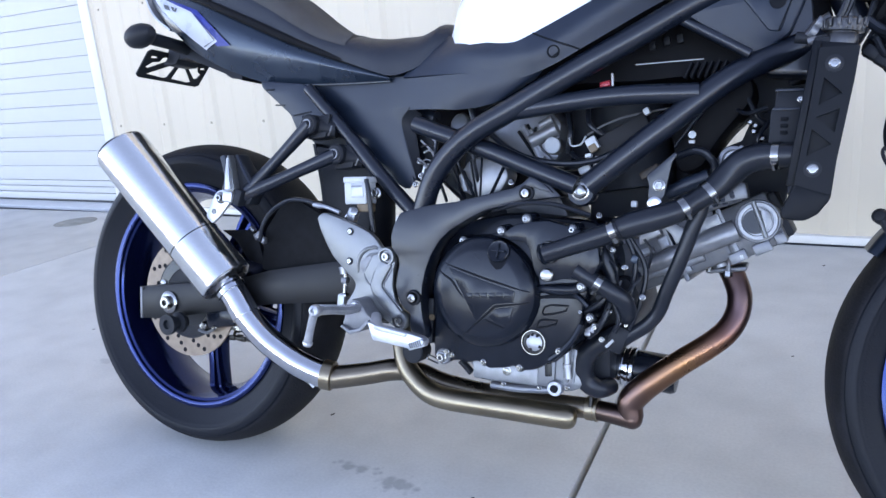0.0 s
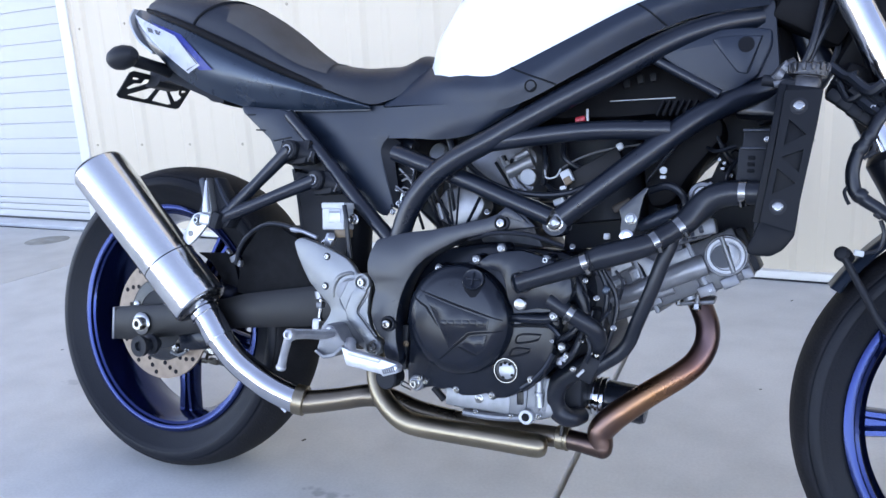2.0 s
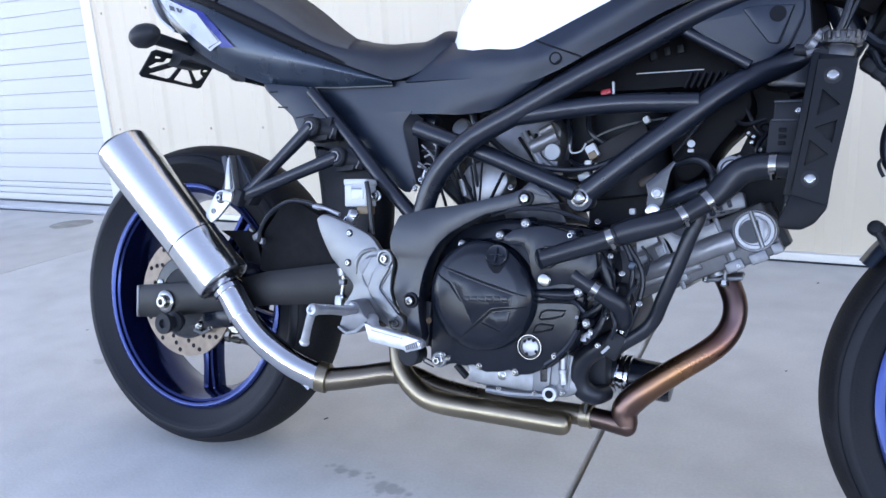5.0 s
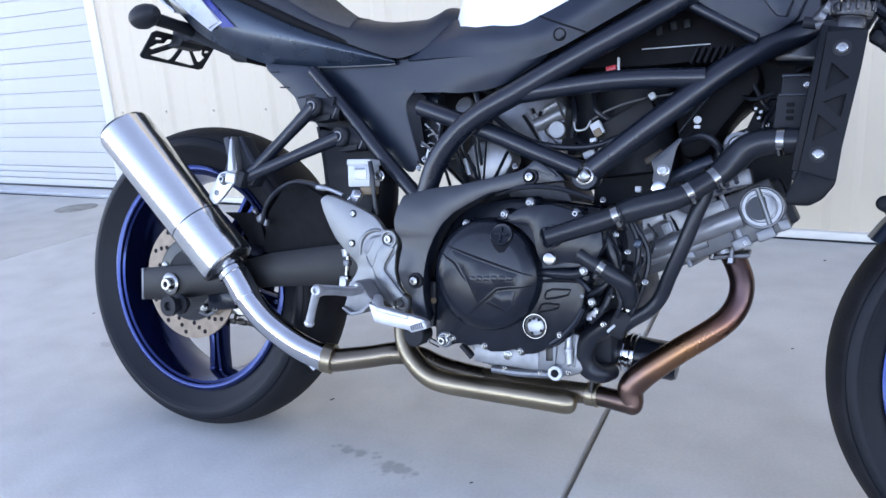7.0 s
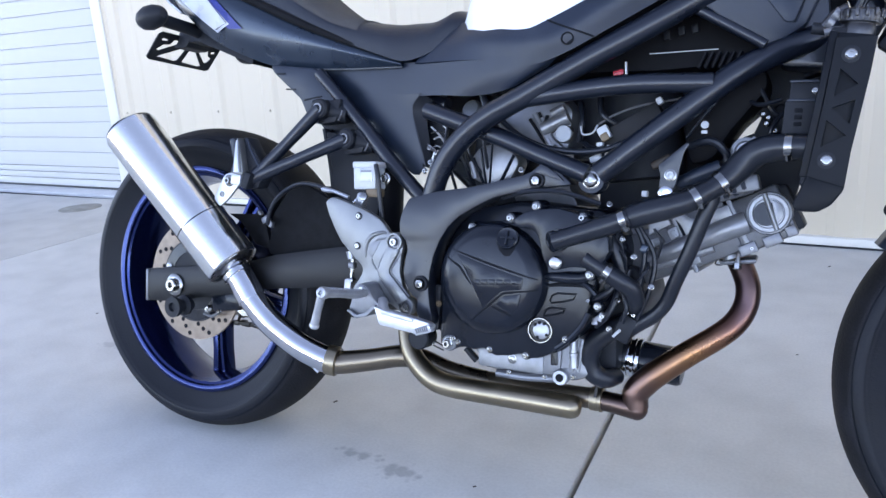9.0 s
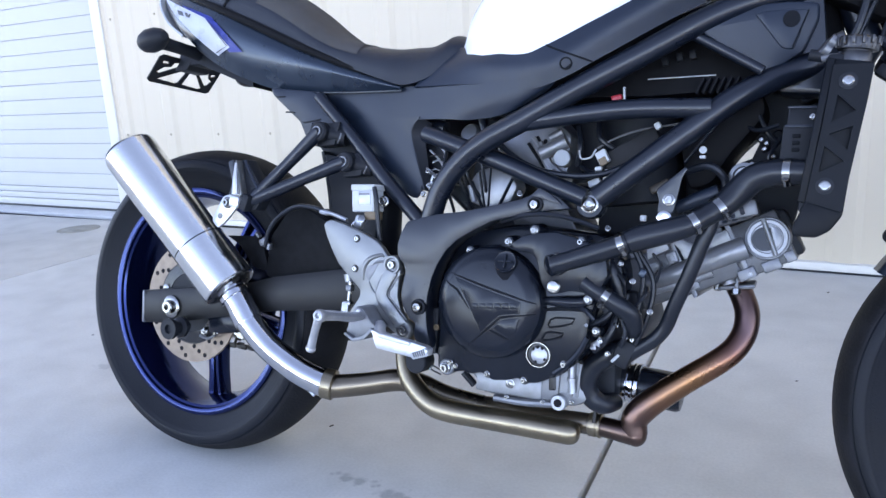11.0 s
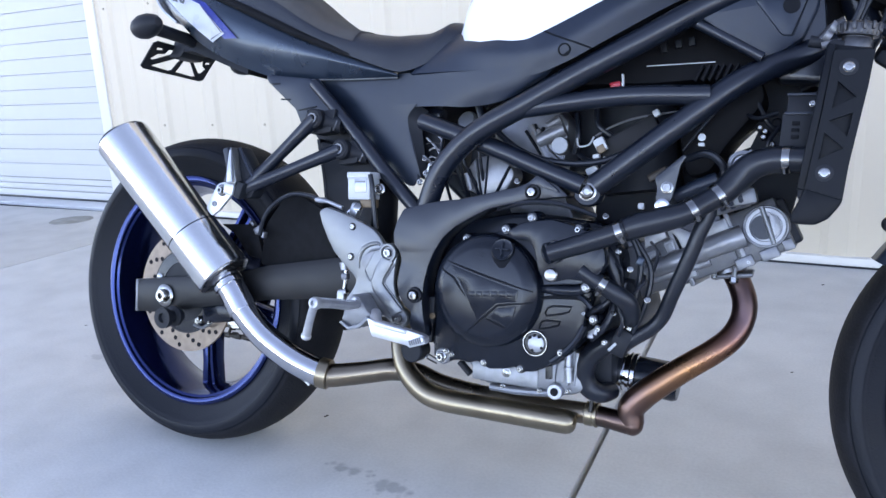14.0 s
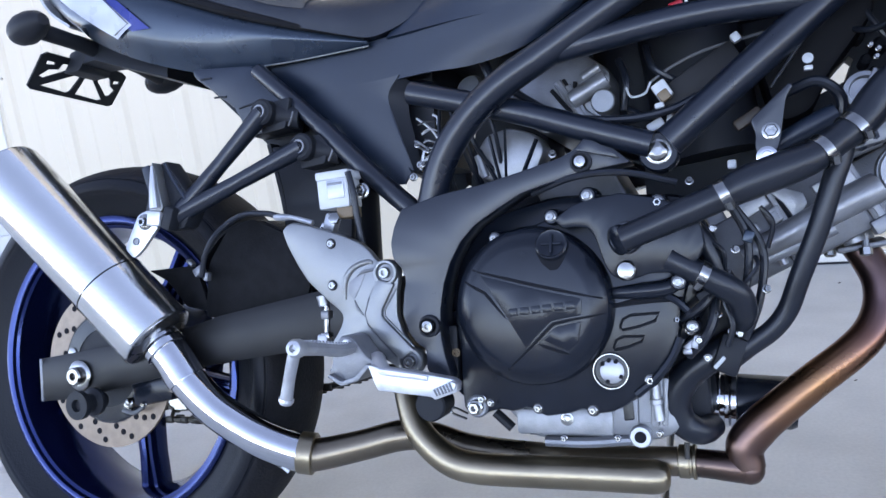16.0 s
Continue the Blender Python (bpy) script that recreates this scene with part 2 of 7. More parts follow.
def hull(sections, n=20, power=2.6):
    """A closed body from sections (u, half width, foot, top): rounded arches across the bike."""
    bm = bmesh.new()
    rings = []
    for u, hw, lo, hi in sections:
        ring = []
        for a in np.linspace(0, math.pi, n):
            c, s = math.cos(a), math.sin(a)
            ring.append(bm.verts.new((u, -hw * math.copysign(abs(c) ** (2 / power), c), lo + (hi - lo) * abs(s) ** (2 / power))))
        rings.append(ring)
    for a, b in zip(rings, rings[1:]):
        for k in range(n - 1):
            bm.faces.new((a[k], a[k + 1], b[k + 1], b[k]))
        bm.faces.new((a[0], b[0], b[-1], a[-1]))
    bm.faces.new(rings[0])
    bm.faces.new(rings[-1])
    return bm


def mirrored(bm):
    """The same piece for the other flank."""
    made = bm.copy()
    for v in made.verts:
        v.co.y = -v.co.y
    return made


def pair(name, bm, mat, parent, label=""):
    """The piece and its mirror image on the other flank."""
    other = mirrored(bm)
    ob = part(name, bm, mat, parent, label)
    part(name, other, mat, parent, label)
    return ob


def bolt(at, r=0.007, h=0.006, parent=None, axis=(0, -1, 0), mat=None, name="bolt", flange=True):
    r *= 0.72
    bm = lathe([(r * 1.3, 0), (r * 1.3, h * 0.25), (r * 1.0, h * 0.35)], at, axis, 14) if flange else bmesh.new()
    lathe([(r, h * 0.1), (r, h * 0.85), (r * 0.85, h), (r * 0.52, h), (r * 0.48, h * 0.1), (0, h * 0.1)], at, axis, 6 if flange else 14, bm)
    return part(name, bm, mat or STEEL, parent)

# ======== the place: concrete forecourt, clad wall, roller door ========
def concrete(name, base, stained=False):
    m, n, l, b = material(name)
    tc = n.new("ShaderNodeTexCoord")
    geo = n.new("ShaderNodeNewGeometry")
    big, mid, fine = (n.new("ShaderNodeTexNoise") for _ in range(3))
    for k, (s, d) in zip((big, mid, fine), ((0.9, 6), (7.0, 6), (160.0, 3))):
        k.inputs["Scale"].default_value, k.inputs["Detail"].default_value = s, d
        l.new(geo.outputs["Position"], k.inputs["Vector"])
    r1 = ramp(n, [(0.3, tuple(c * 0.90 for c in base)), (0.7, tuple(c * 1.07 for c in base))])
    r2 = ramp(n, [(0.32, (0.91, 0.91, 0.91)), (0.6, (1.02, 1.02, 1.02))])
    r3 = ramp(n, [(0.3, (0.945, 0.945, 0.945)), (0.7, (1.035, 1.035, 1.035))])
    l.new(big.outputs["Fac"], r1.inputs[0])
    l.new(mid.outputs["Fac"], r2.inputs[0])
    l.new(fine.outputs["Fac"], r3.inputs[0])
    col = r1.outputs[0]
    for r in (r2, r3):
        mx = n.new("ShaderNodeMix")
        mx.data_type, mx.blend_type = "RGBA", "MULTIPLY"
        mx.inputs[0].default_value = 1.0
        l.new(col, mx.inputs[6])
        l.new(r.outputs[0], mx.inputs[7])
        col = mx.outputs[2]
    if stained:
        # the damp print of a shoe sole: two pads broken up by the tread, and a few oil spots
        for cx, cy, rx, ry, strength in ((0.365, -0.002, 0.055, 0.020, 0.42), (0.468, -0.026, 0.060, 0.028, 0.42), (-0.62, 0.23, 0.05, 0.025, 0.25), (1.98, 1.72, 0.10, 0.04, 0.5)):
            mp, ln = n.new("ShaderNodeMapping"), n.new("ShaderNodeVectorMath")
            ln.operation = "LENGTH"
            mp.inputs["Location"].default_value = (-cx / rx, -cy / ry, 0)
            mp.inputs["Scale"].default_value = (1 / rx, 1 / ry, 0)
            l.new(geo.outputs["Position"], mp.inputs["Vector"])
            l.new(mp.outputs[0], ln.inputs[0])
            vo = n.new("ShaderNodeTexVoronoi")
            vo.inputs["Scale"].default_value = 55
            l.new(geo.outputs["Position"], vo.inputs["Vector"])
            ma, cut = n.new("ShaderNodeMath"), n.new("ShaderNodeMapRange")
            ma.operation = "MULTIPLY_ADD"
            ma.inputs[1].default_value = 1.1
            l.new(vo.outputs["Distance"], ma.inputs[0])
            l.new(ln.outputs["Value"], ma.inputs[2])
            cut.inputs["From Min"].default_value, cut.inputs["From Max"].default_value = 1.45, 0.9
            cut.inputs["To Max"].default_value = strength
            l.new(ma.outputs[0], cut.inputs["Value"])
            mx = n.new("ShaderNodeMix")
            mx.data_type = "RGBA"
            l.new(cut.outputs[0], mx.inputs[0])
            l.new(col, mx.inputs[6])
            mx.inputs[7].default_value = (0.14, 0.14, 0.14, 1)
            col = mx.outputs[2]
    l.new(col, b.inputs["Base Color"])
    b.inputs["Roughness"].default_value = 0.82
    b.inputs["Specular IOR Level"].default_value = 0.3
    bp = n.new("ShaderNodeBump")
    bp.inputs["Strength"].default_value, bp.inputs["Distance"].default_value = 0.25, 0.002
    l.new(fine.outputs["Fac"], bp.inputs["Height"])
    l.new(bp.outputs[0], b.inputs["Normal"])
    return m


def sheet_metal(name, base, rough=0.45, streak=0.05):
    """Coated steel sheet with faint dust runs down it."""
    m = surf(name, base, rough, var=0.03, scale=3.0, bump=0.04, grain=60, spec=0.4, stretch=(1, 1, 0.12))
    return m


CONCRETE = concrete("brushed_concrete", (0.610, 0.592, 0.552), True)
APRON = concrete("threshold_concrete", (0.58, 0.575, 0.56))
SOIL = concrete("distant_concrete", (0.22, 0.22, 0.215))
CLAD = sheet_metal("cream_wall_sheet", (0.578, 0.470, 0.356))
SLATS = sheet_metal("white_door_paint", (0.475, 0.465, 0.450), 0.45)
TRIMW = sheet_metal("white_trim_paint", (0.66, 0.62, 0.565), 0.4)
ROOFM = sheet_metal("roof_sheet", (0.5, 0.5, 0.48), 0.5)
LID = surf("cast_lid", (0.30, 0.28, 0.24), 0.75, var=0.25, scale=20, bump=0.4, grain=120)

bm = bmesh.new()
bmesh.ops.create_grid(bm, x_segments=2, y_segments=2, size=1500)
bm.transform(pose(0, 0, -0.03))
tagged(part("ground", bm, SOIL), "pale grey concrete yard reaching the horizon", "ground", kind="structure")

pavement = tagged(new("pavement"), "light grey broom-finished concrete slabs with straight joints", "pavement", kind="structure")
JOINTS_X = [-9.98, -7.29, -4.61, -1.929, 0.779, 3.47, 6.16, 8.85]
JOINTS_Y = [-8.0, -5.0, -1.9, 1.87]
for x0, x1 in zip(JOINTS_X, JOINTS_X[1:]):
    for y0, y1 in zip(JOINTS_Y, JOINTS_Y[1:]):
        g = 0.0045
        bm = box(((x0 + x1) / 2, (y0 + y1) / 2, -0.06), (x1 - x0 - 2 * g, y1 - y0 - 2 * g, 0.12), bevel=0.007)
        for v in bm.verts:
            if abs(v.co.x - 0.779) < 0.1:
                v.co.x -= 0.031 * (v.co.y - 0.2) + 0.003  # this joint was not laid quite square
        part("slab", bm, CONCRETE, pavement)

# the wall stands at WALL_Y with a turn of a degree and a half; everything on it is built along x and turned with it
TURN = pose(0, 0, 0, 0, 0, -1.439)
WALL_Y, DOOR_Y = 1.8786, 2.05
# TOP is out of view, chosen so the building's shade covers the forecourt
JAMB, TOP = -2.585, 7.4
RIB = 0.3645
HINGE = TURN @ Vector((JAMB, WALL_Y, 0))
SWING_N = Matrix.Translation(HINGE) @ Matrix.Rotation(radians(-1.45), 4, "Z") @ Matrix.Translation(-HINGE)


def wall_sheet(x0, x1, z0, z1):
    """Ribbed cladding: broad flats with a low trapezoid rib at each screw line."""
    xs = [(x0, 0.0)]
    k = math.ceil((x0 + 2.49) / RIB)
    while -2.49 + k * RIB < x1 - 0.06:
        c = -2.49 + k * RIB
        if c > x0 + 0.06:
            xs += [(c - 0.055, 0.0), (c - 0.03, -0.011), (c + 0.03, -0.011), (c + 0.055, 0.0), (c + 0.13, 0.0), (c + 0.14, -0.0022), (c + 0.165, -0.0022), (c + 0.175, 0.0)]
        k += 1
    xs = [p for p in xs if p[0] < x1] + [(x1, 0.0)]
    bm = bmesh.new()
    fr = [(bm.verts.new((x, WALL_Y + d, z0)), bm.verts.new((x, WALL_Y + d, z1))) for x, d in xs]
    bk = [(bm.verts.new((x, WALL_Y + 0.2, z0)), bm.verts.new((x, WALL_Y + 0.2, z1))) for x, d in (xs[0], xs[-1])]
    for a, b in zip(fr, fr[1:]):
        bm.faces.new((a[0], b[0], b[1], a[1]))
    bm.faces.new((bk[0][0], bk[0][1], bk[1][1], bk[1][0]))
    bm.faces.new((fr[0][0], fr[0][1], bk[0][1], bk[0][0]))
    bm.faces.new((fr[-1][0], bk[1][0], bk[1][1], fr[-1][1]))
    bm.faces.new([f[0] for f in fr] + [bk[1][0], bk[0][0]])
    bm.faces.new([f[1] for f in fr] + [bk[1][1], bk[0][1]])
    bm.transform(TURN)
    return bm


DOOR_L = -6.3
bm = wall_sheet(JAMB, 9.0, 0.03, TOP)
bm.transform(SWING_N)
wall = tagged(part("wall_north", bm, CLAD, smooth=10), "cream ribbed steel cladding with screw heads in rows", "wall", kind="structure")
tagged(part("wall_west", wall_sheet(-12.0, DOOR_L, 0.03, TOP), CLAD, smooth=10), "cream ribbed steel cladding beyond the roller door", "wall", kind="structure")
tagged(part("wall_over_door", wall_sheet(DOOR_L, JAMB, 3.4, TOP), CLAD, smooth=10), "cream ribbed steel cladding over the roller door", "wall", kind="structure")
# roof and outer walls are unseen, added to keep the sun out
bm = box((-1.5, WALL_Y + 5.0, TOP + 0.06), (21.2, 10.4, 0.12), bevel=0.02)
bm.transform(TURN)
for name, at, size in (("wall_back", (-1.5, WALL_Y + 10.0, TOP / 2), (21.0, 0.2, TOP)), ("wall_east", (8.9, WALL_Y + 5.1, TOP / 2), (0.2, 9.6, TOP)), ("wall_side", (-11.9, WALL_Y + 5.1, TOP / 2), (0.2, 9.6, TOP))):
    wb = box(at, size, bevel=0.01)
    wb.transform(TURN)
    tagged(part(name, wb, CLAD), "unseen plain cream steel wall, added to close the unit to the sun", "wall", kind="structure")
tagged(part("roof", bm, ROOFM), "unseen flat grey sheet-metal roof, added to block the sun", "roof", kind="structure")
for x0, x1 in ((JAMB, 9.0), (-12.0, DOOR_L)):
    bm = plate([(x0, 0.008), (x1, 0.008), (x1, 0.036), (x0, 0.036)], WALL_Y - 0.03, WALL_Y + 0.05, bevel=0.004)
    bm.transform(TURN)
    if x0 == JAMB:
        bm.transform(SWING_N)
    tagged(part("baseboard", bm, TRIMW), "white base flashing along the foot of the cladding", "trim", kind="structure")

# dark strip painted as the shade in the gap under the flashing
bm = plate([(JAMB, 0.0), (9.0, 0.0), (9.0, 0.009), (JAMB, 0.009)], WALL_Y - 0.024, WALL_Y + 0.05, bevel=0.001)
bm.transform(SWING_N @ TURN)
tagged(part("base_gap_shade", bm, RUBBER), "dark strip standing in for the shaded gap under the white base flashing", "trim", kind="structure")
# screw heads of the cladding near the bike
screw = None
for k in range(0, 14):
    for z in (0.495, 1.13):
        at = SWING_N @ TURN @ Vector((-2.49 + k * RIB, WALL_Y - 0.011, z))
        if screw is None:
            bm = lathe([(0.0075, 0), (0.0075, 0.001), (0.005, 0.002), (0.005, 0.005), (0, 0.0055)], (0, 0, 0), (0, -1, 0), 8)
            screw = part("screw", bm, surf("dull_screw", (0.36, 0.29, 0.22), 0.6), wall)
            screw.location = at
        else:
            s = new("screw", screw.data)
            s.parent, s.location = wall, at

# roller door, set back in its opening
bm = plate([(DOOR_L, -0.02), (JAMB, -0.02), (JAMB, 0.0), (DOOR_L, 0.0)], WALL_Y - 0.004, DOOR_Y + 0.2, bevel=0.002)
bm.transform(TURN)
tagged(part("threshold", bm, APRON), "grey concrete threshold strip under the roller door", "threshold", kind="structure")
door = tagged(new("door_1"), "closed white roller door of curved steel slats", "roller door", kind="structure")
PITCH = 0.0963
zs = [0.0426 + PITCH * k for k in range(0, 35)]
slat_me = None
for z in zs[1:]:
    if slat_me is None:
        bm = bmesh.new()
        prof = [(0.0000, 0.0), (-0.0030, 0.0014), (-0.0050, 0.0042), (-0.0060, 0.030), (-0.0062, 0.062), (-0.0055, 0.0918), (-0.0030, 0.0948), (0.0000, 0.0962)]
        a = [bm.verts.new((DOOR_L + 0.02, DOOR_Y + y, h)) for y, h in prof]
        b = [bm.verts.new((JAMB - 0.02, DOOR_Y + y, h)) for y, h in prof]
        for k in range(len(prof) - 1):
            bm.faces.new((a[k], b[k], b[k + 1], a[k + 1]))
        bm.faces.new((a[0], a[-1], b[-1], b[0]))
        bm.transform(TURN)
        s = part("slat", bm, SLATS, door, smooth=14)
        slat_me = s.data
    else:
        s = new("slat", slat_me)
        s.parent = door
    s.location.z = z
for z0, z1, dy in ((0.013, 0.0565, 0.022), (0.0595, 0.0975, 0.012), (0.1005, 0.1370, 0.008)):
    bm = plate([(DOOR_L + 0.02, z0), (JAMB - 0.02, z0), (JAMB - 0.02, z1), (DOOR_L + 0.02, z1)], DOOR_Y - dy, DOOR_Y + 0.02, bevel=0.003)
    bm.transform(TURN)
    part("bottom_rail", bm, SLATS, door, "white steel bottom rail")
bm = plate([(DOOR_L + 0.02, 0.0005), (JAMB - 0.02, 0.0005), (JAMB - 0.02, 0.012), (DOOR_L + 0.02, 0.012)], DOOR_Y - 0.024, DOOR_Y + 0.012, bevel=0.002)
bm.transform(TURN)
part("rubber_seal", bm, RUBBER, door, "black rubber seal")
for x0, x1 in ((JAMB - 0.072, JAMB + 0.009), (DOOR_L - 0.055, DOOR_L + 0.045)):
    bm = plate([(x0, 0.0), (x1, 0.0), (x1, 3.5), (x0, 3.5)], WALL_Y - 0.012, DOOR_Y + 0.06, bevel=0.006)
    bm.transform(TURN)
    tagged(part("trim", bm, TRIMW), "white steel jamb trim of the roller door", "trim", kind="structure")

# round clean-out lid in the concrete
bm = lathe([(0.0, 0.004), (0.094, 0.004), (0.100, 0.002), (0.104, 0.004), (0.112, 0.003), (0.115, -0.002)], (-2.59, 1.62, 0.0), (0, 0, 1), 40)
tagged(part("drain_cover", bm, LID), "round worn cast-iron drain cover set in concrete", "drain cover")

# grit lying about
bm = bmesh.new()
for x, y, r in ((-0.171, 0.181, 0.006), (0.192, 0.163, 0.008), (1.16, 1.50, 0.008), (1.10, 0.75, 0.005), (-0.9, 0.4, 0.006), (0.62, -0.02, 0.005), (-1.3, 1.1, 0.008)):
    box((x, y, 0.0005), (r * 1.4, r * 0.6, 0.002), (0, 0, 40 * x * 9), 0.0012, bm)
tagged(part("grit", bm, surf("dark_grit", (0.06, 0.05, 0.04), 0.9)), "scattered dark leaf bits and grit on concrete", "grit", kind="stuff")

# ======== the motorcycle, leaning on its side stand ========
# bike axes: x forward from the rear axle, y to its left flank, z up; its right flank faces the camera
bike = tagged(new("motorcycle"), "black and white motorcycle with blue wheels leaning on its stand", "motorcycle")
bike.matrix_basis = pose(0, 0, 0.002, -11.964, 0.586, 0)
AXLE_R, AXLE_F = Vector((0, 0, 0.312)), Vector((1.4477, 0, 0.298))
RAKE = radians(25)
PIVOT = AXLE_F + Vector((-0.03 * math.cos(RAKE), 0, -0.03 * math.sin(RAKE)))
STEER = Matrix.Translation(PIVOT) @ Matrix.Rotation(radians(5.0), 4, Vector((-math.sin(RAKE), 0, math.cos(RAKE)))) @ Matrix.Translation(-PIVOT)


def steered(bm):
    bm.transform(STEER)
    return bm


# ---- wheels ----
def ring_profile(tyre_r, wide, rim_r):
    """Tyre section from bead to bead as (radius, height along the axle)."""
    rc = (tyre_r + rim_r) / 2 + 0.002
    hh, hw = tyre_r - rc, wide / 2
    pts = [(rim_r - 0.012, -hw * 0.70)]
    for a in (-115, -108, -101, -98, -97, -92, -86, -80, -74, -71, -70.5, -68, -67.5, -60, *range(-52, 53, 8), 60, 67.5, 68, 70.5, 71, 74, 80, 86, 92, 97, 98, 101, 108, 115):
        b = abs(a)
        step = -0.0009 if 68 <= b <= 70.5 else 0.0006 if 71 <= b < 98 else 0.0
        pts.append((rc + (hh + step) * math.cos(radians(a)), (hw + step) * math.sin(radians(a))))
    return pts + [(rim_r - 0.012, hw * 0.70)]


def wheel(name, at, tyre_r, tyre_w, rim_w, move, spoke_turn, R=0.232):
    hw = rim_w / 2
    half = [(0.206, 0.0), (0.207, 0.018), (R - 0.014, hw - 0.020), (R - 0.009, hw - 0.010), (R + 0.001, hw - 0.004), (R, hw), (R - 0.005, hw + 0.001), (R - 0.012, hw - 0.001), (R - 0.014, hw - 0.006),
            (R - 0.019, hw - 0.008), (R - 0.022, hw - 0.018), (0.201, 0.022), (0.199, 0.0)]
    prof = half + [(r, -h) for r, h in half[-2:0:-1]]
    bm = lathe(prof, at, (0, -1, 0), 96, closed=True)
    if move:
        move(bm)
    rim = part(name, bm, BLUE, bike, "cast wheel in gloss blue paint")
    bm = lathe([(0.03, -0.055), (0.042, -0.05), (0.046, -0.01), (0.046, 0.01), (0.042, 0.05), (0.03, 0.055)], at, (0, -1, 0), 32)
    part("hub", move(bm) if move else bm, BLUE, rim)
    for k in range(5):
        a = radians(spoke_turn + 72 * k)
        d, t = Vector((math.cos(a), 0, math.sin(a))), Vector((-math.sin(a), 0, math.cos(a)))
        bm = bmesh.new()
        for s in (-1, 1):
            pts = [(0.038, 0.016), (0.09, 0.010), (0.15, 0.009), (0.202, 0.013)]
            rows = []
            for r, off in pts:
                c = Vector(at) + d * r + t * s * off
                rows.append([bm.verts.new(c + t * s * a2 * 0.0065 + Vector((0, b2 * (0.020 - 0.02 * r), 0))) for a2, b2 in ((-1, -0.8), (-0.4, -1), (0.6, -1), (1, -0.7), (1, 0.7), (0.6, 1), (-0.4, 1), (-1, 0.8))])
            for q, w in zip(rows, rows[1:]):
                for j in range(8):
                    bm.faces.new((q[j], q[(j + 1) % 8], w[(j + 1) % 8], w[j]))
            bm.faces.new(rows[0])
            bm.faces.new(rows[-1])
        web = [Vector(at) + d * r + t * o for r, o in ((0.04, -0.014), (0.202, -0.011), (0.202, 0.011), (0.04, 0.014))]
        lo = [bm.verts.new(p + Vector((0, -0.006, 0))) for p in web]
        hi = [bm.verts.new(p + Vector((0, 0.006, 0))) for p in web]
        bm.faces.new(lo)
        bm.faces.new(hi)
        for j in range(4):
            bm.faces.new((lo[j], lo[(j + 1) % 4], hi[(j + 1) % 4], hi[j]))
        part("spoke", move(bm) if move else bm, BLUE, rim)
    bm = lathe(ring_profile(tyre_r, tyre_w, R), at, (0, -1, 0), 128, closed=True)
    tyre = part("tyre", move(bm) if move else bm, TYRE, rim, "worn black road tyre", smooth=60)
    rc, hh = (tyre_r + R) / 2 + 0.002, tyre_r - (tyre_r + R) / 2 - 0.002
    over = [(-66, -0.0006), (-64, 0.0005), *((b, 0.0007) for b in range(-56, 57, 8)), (64, 0.0005), (66, -0.0006)]
    under = [(b, -0.0030) for b in range(60, -61, -12)]
    bm = lathe([(rc + (hh + d) * math.cos(radians(a)), (tyre_w / 2 + d) * math.sin(radians(a))) for a, d in over + under], at, (0, -1, 0), 128, closed=True)
    part("tread", move(bm) if move else bm, TREAD, tyre, "dusty scuffed tread", smooth=60)
    return rim


rear = wheel("rear_wheel", AXLE_R, 0.312, 0.160, 0.130, None, -86)
front = wheel("front_wheel", AXLE_F, 0.292, 0.114, 0.0965, steered, 183, 0.2304)


def brake_disc(at, r0, r1, v, parent, move=None, holes=9):
    bm = lathe([(r0, v - 0.0022), (r1, v - 0.0022), (r1, v + 0.0022), (r0, v + 0.0022)], (at[0], 0, at[2]), (0, 1, 0), 72, closed=True)
    disc = part("brake_disc", move(bm) if move else bm, DISC, parent, "tan worn brake disc with drilled holes")
    for k in range(holes):
        for j in range(3):
            a = 2 * math.pi * (k + 0.26 * j) / holes
            r = r0 + (r1 - r0) * (0.25 + 0.25 * j)
            bm = lathe([(0.0047, 0), (0.0047, 0.0008), (0, 0.0008)], (at[0] + r * math.cos(a), v - 0.0022, at[2] + r * math.sin(a)), (0, -1, 0), 8)
            part("drilled_hole", move(bm) if move else bm, HOLE, disc)
    bm = lathe([(0.045, v - 0.006), (r0 - 0.012, v - 0.004), (r0 + 0.006, v - 0.004), (r0 + 0.006, v + 0.004), (r0 - 0.012, v + 0.004), (0.045, v + 0.006)], (at[0], 0, at[2]), (0, 1, 0), 40)
    part("disc_carrier", move(bm) if move else bm, DARK, disc, "black disc carrier")
    for k in range(5):
        a = 2 * math.pi * k / 5 + 0.3
        bm = lathe([(0.008, 0), (0.008, 0.004), (0.004, 0.005), (0, 0.005)], (at[0] + (r0 - 0.008) * math.cos(a), v - 0.004, at[2] + (r0 - 0.008) * math.sin(a)), (0, -1, 0), 12)
        part("rivet", move(bm) if move else bm, STEEL, disc)


brake_disc(AXLE_R, 0.079, 0.122, -0.072, rear, None, 13)
part("disc_carrier", lathe([(0.060, -0.006), (0.082, -0.005), (0.082, 0.005), (0.060, 0.006)], AXLE_R + Vector((0, -0.072, 0)), (0, -1, 0), 48, closed=True), BLACKCAST, rear, "black disc carrier")
brake_disc(AXLE_F, 0.105, 0.145, -0.062, front, steered, 12)
brake_disc(AXLE_F, 0.105, 0.145, 0.062, front, steered, 12)
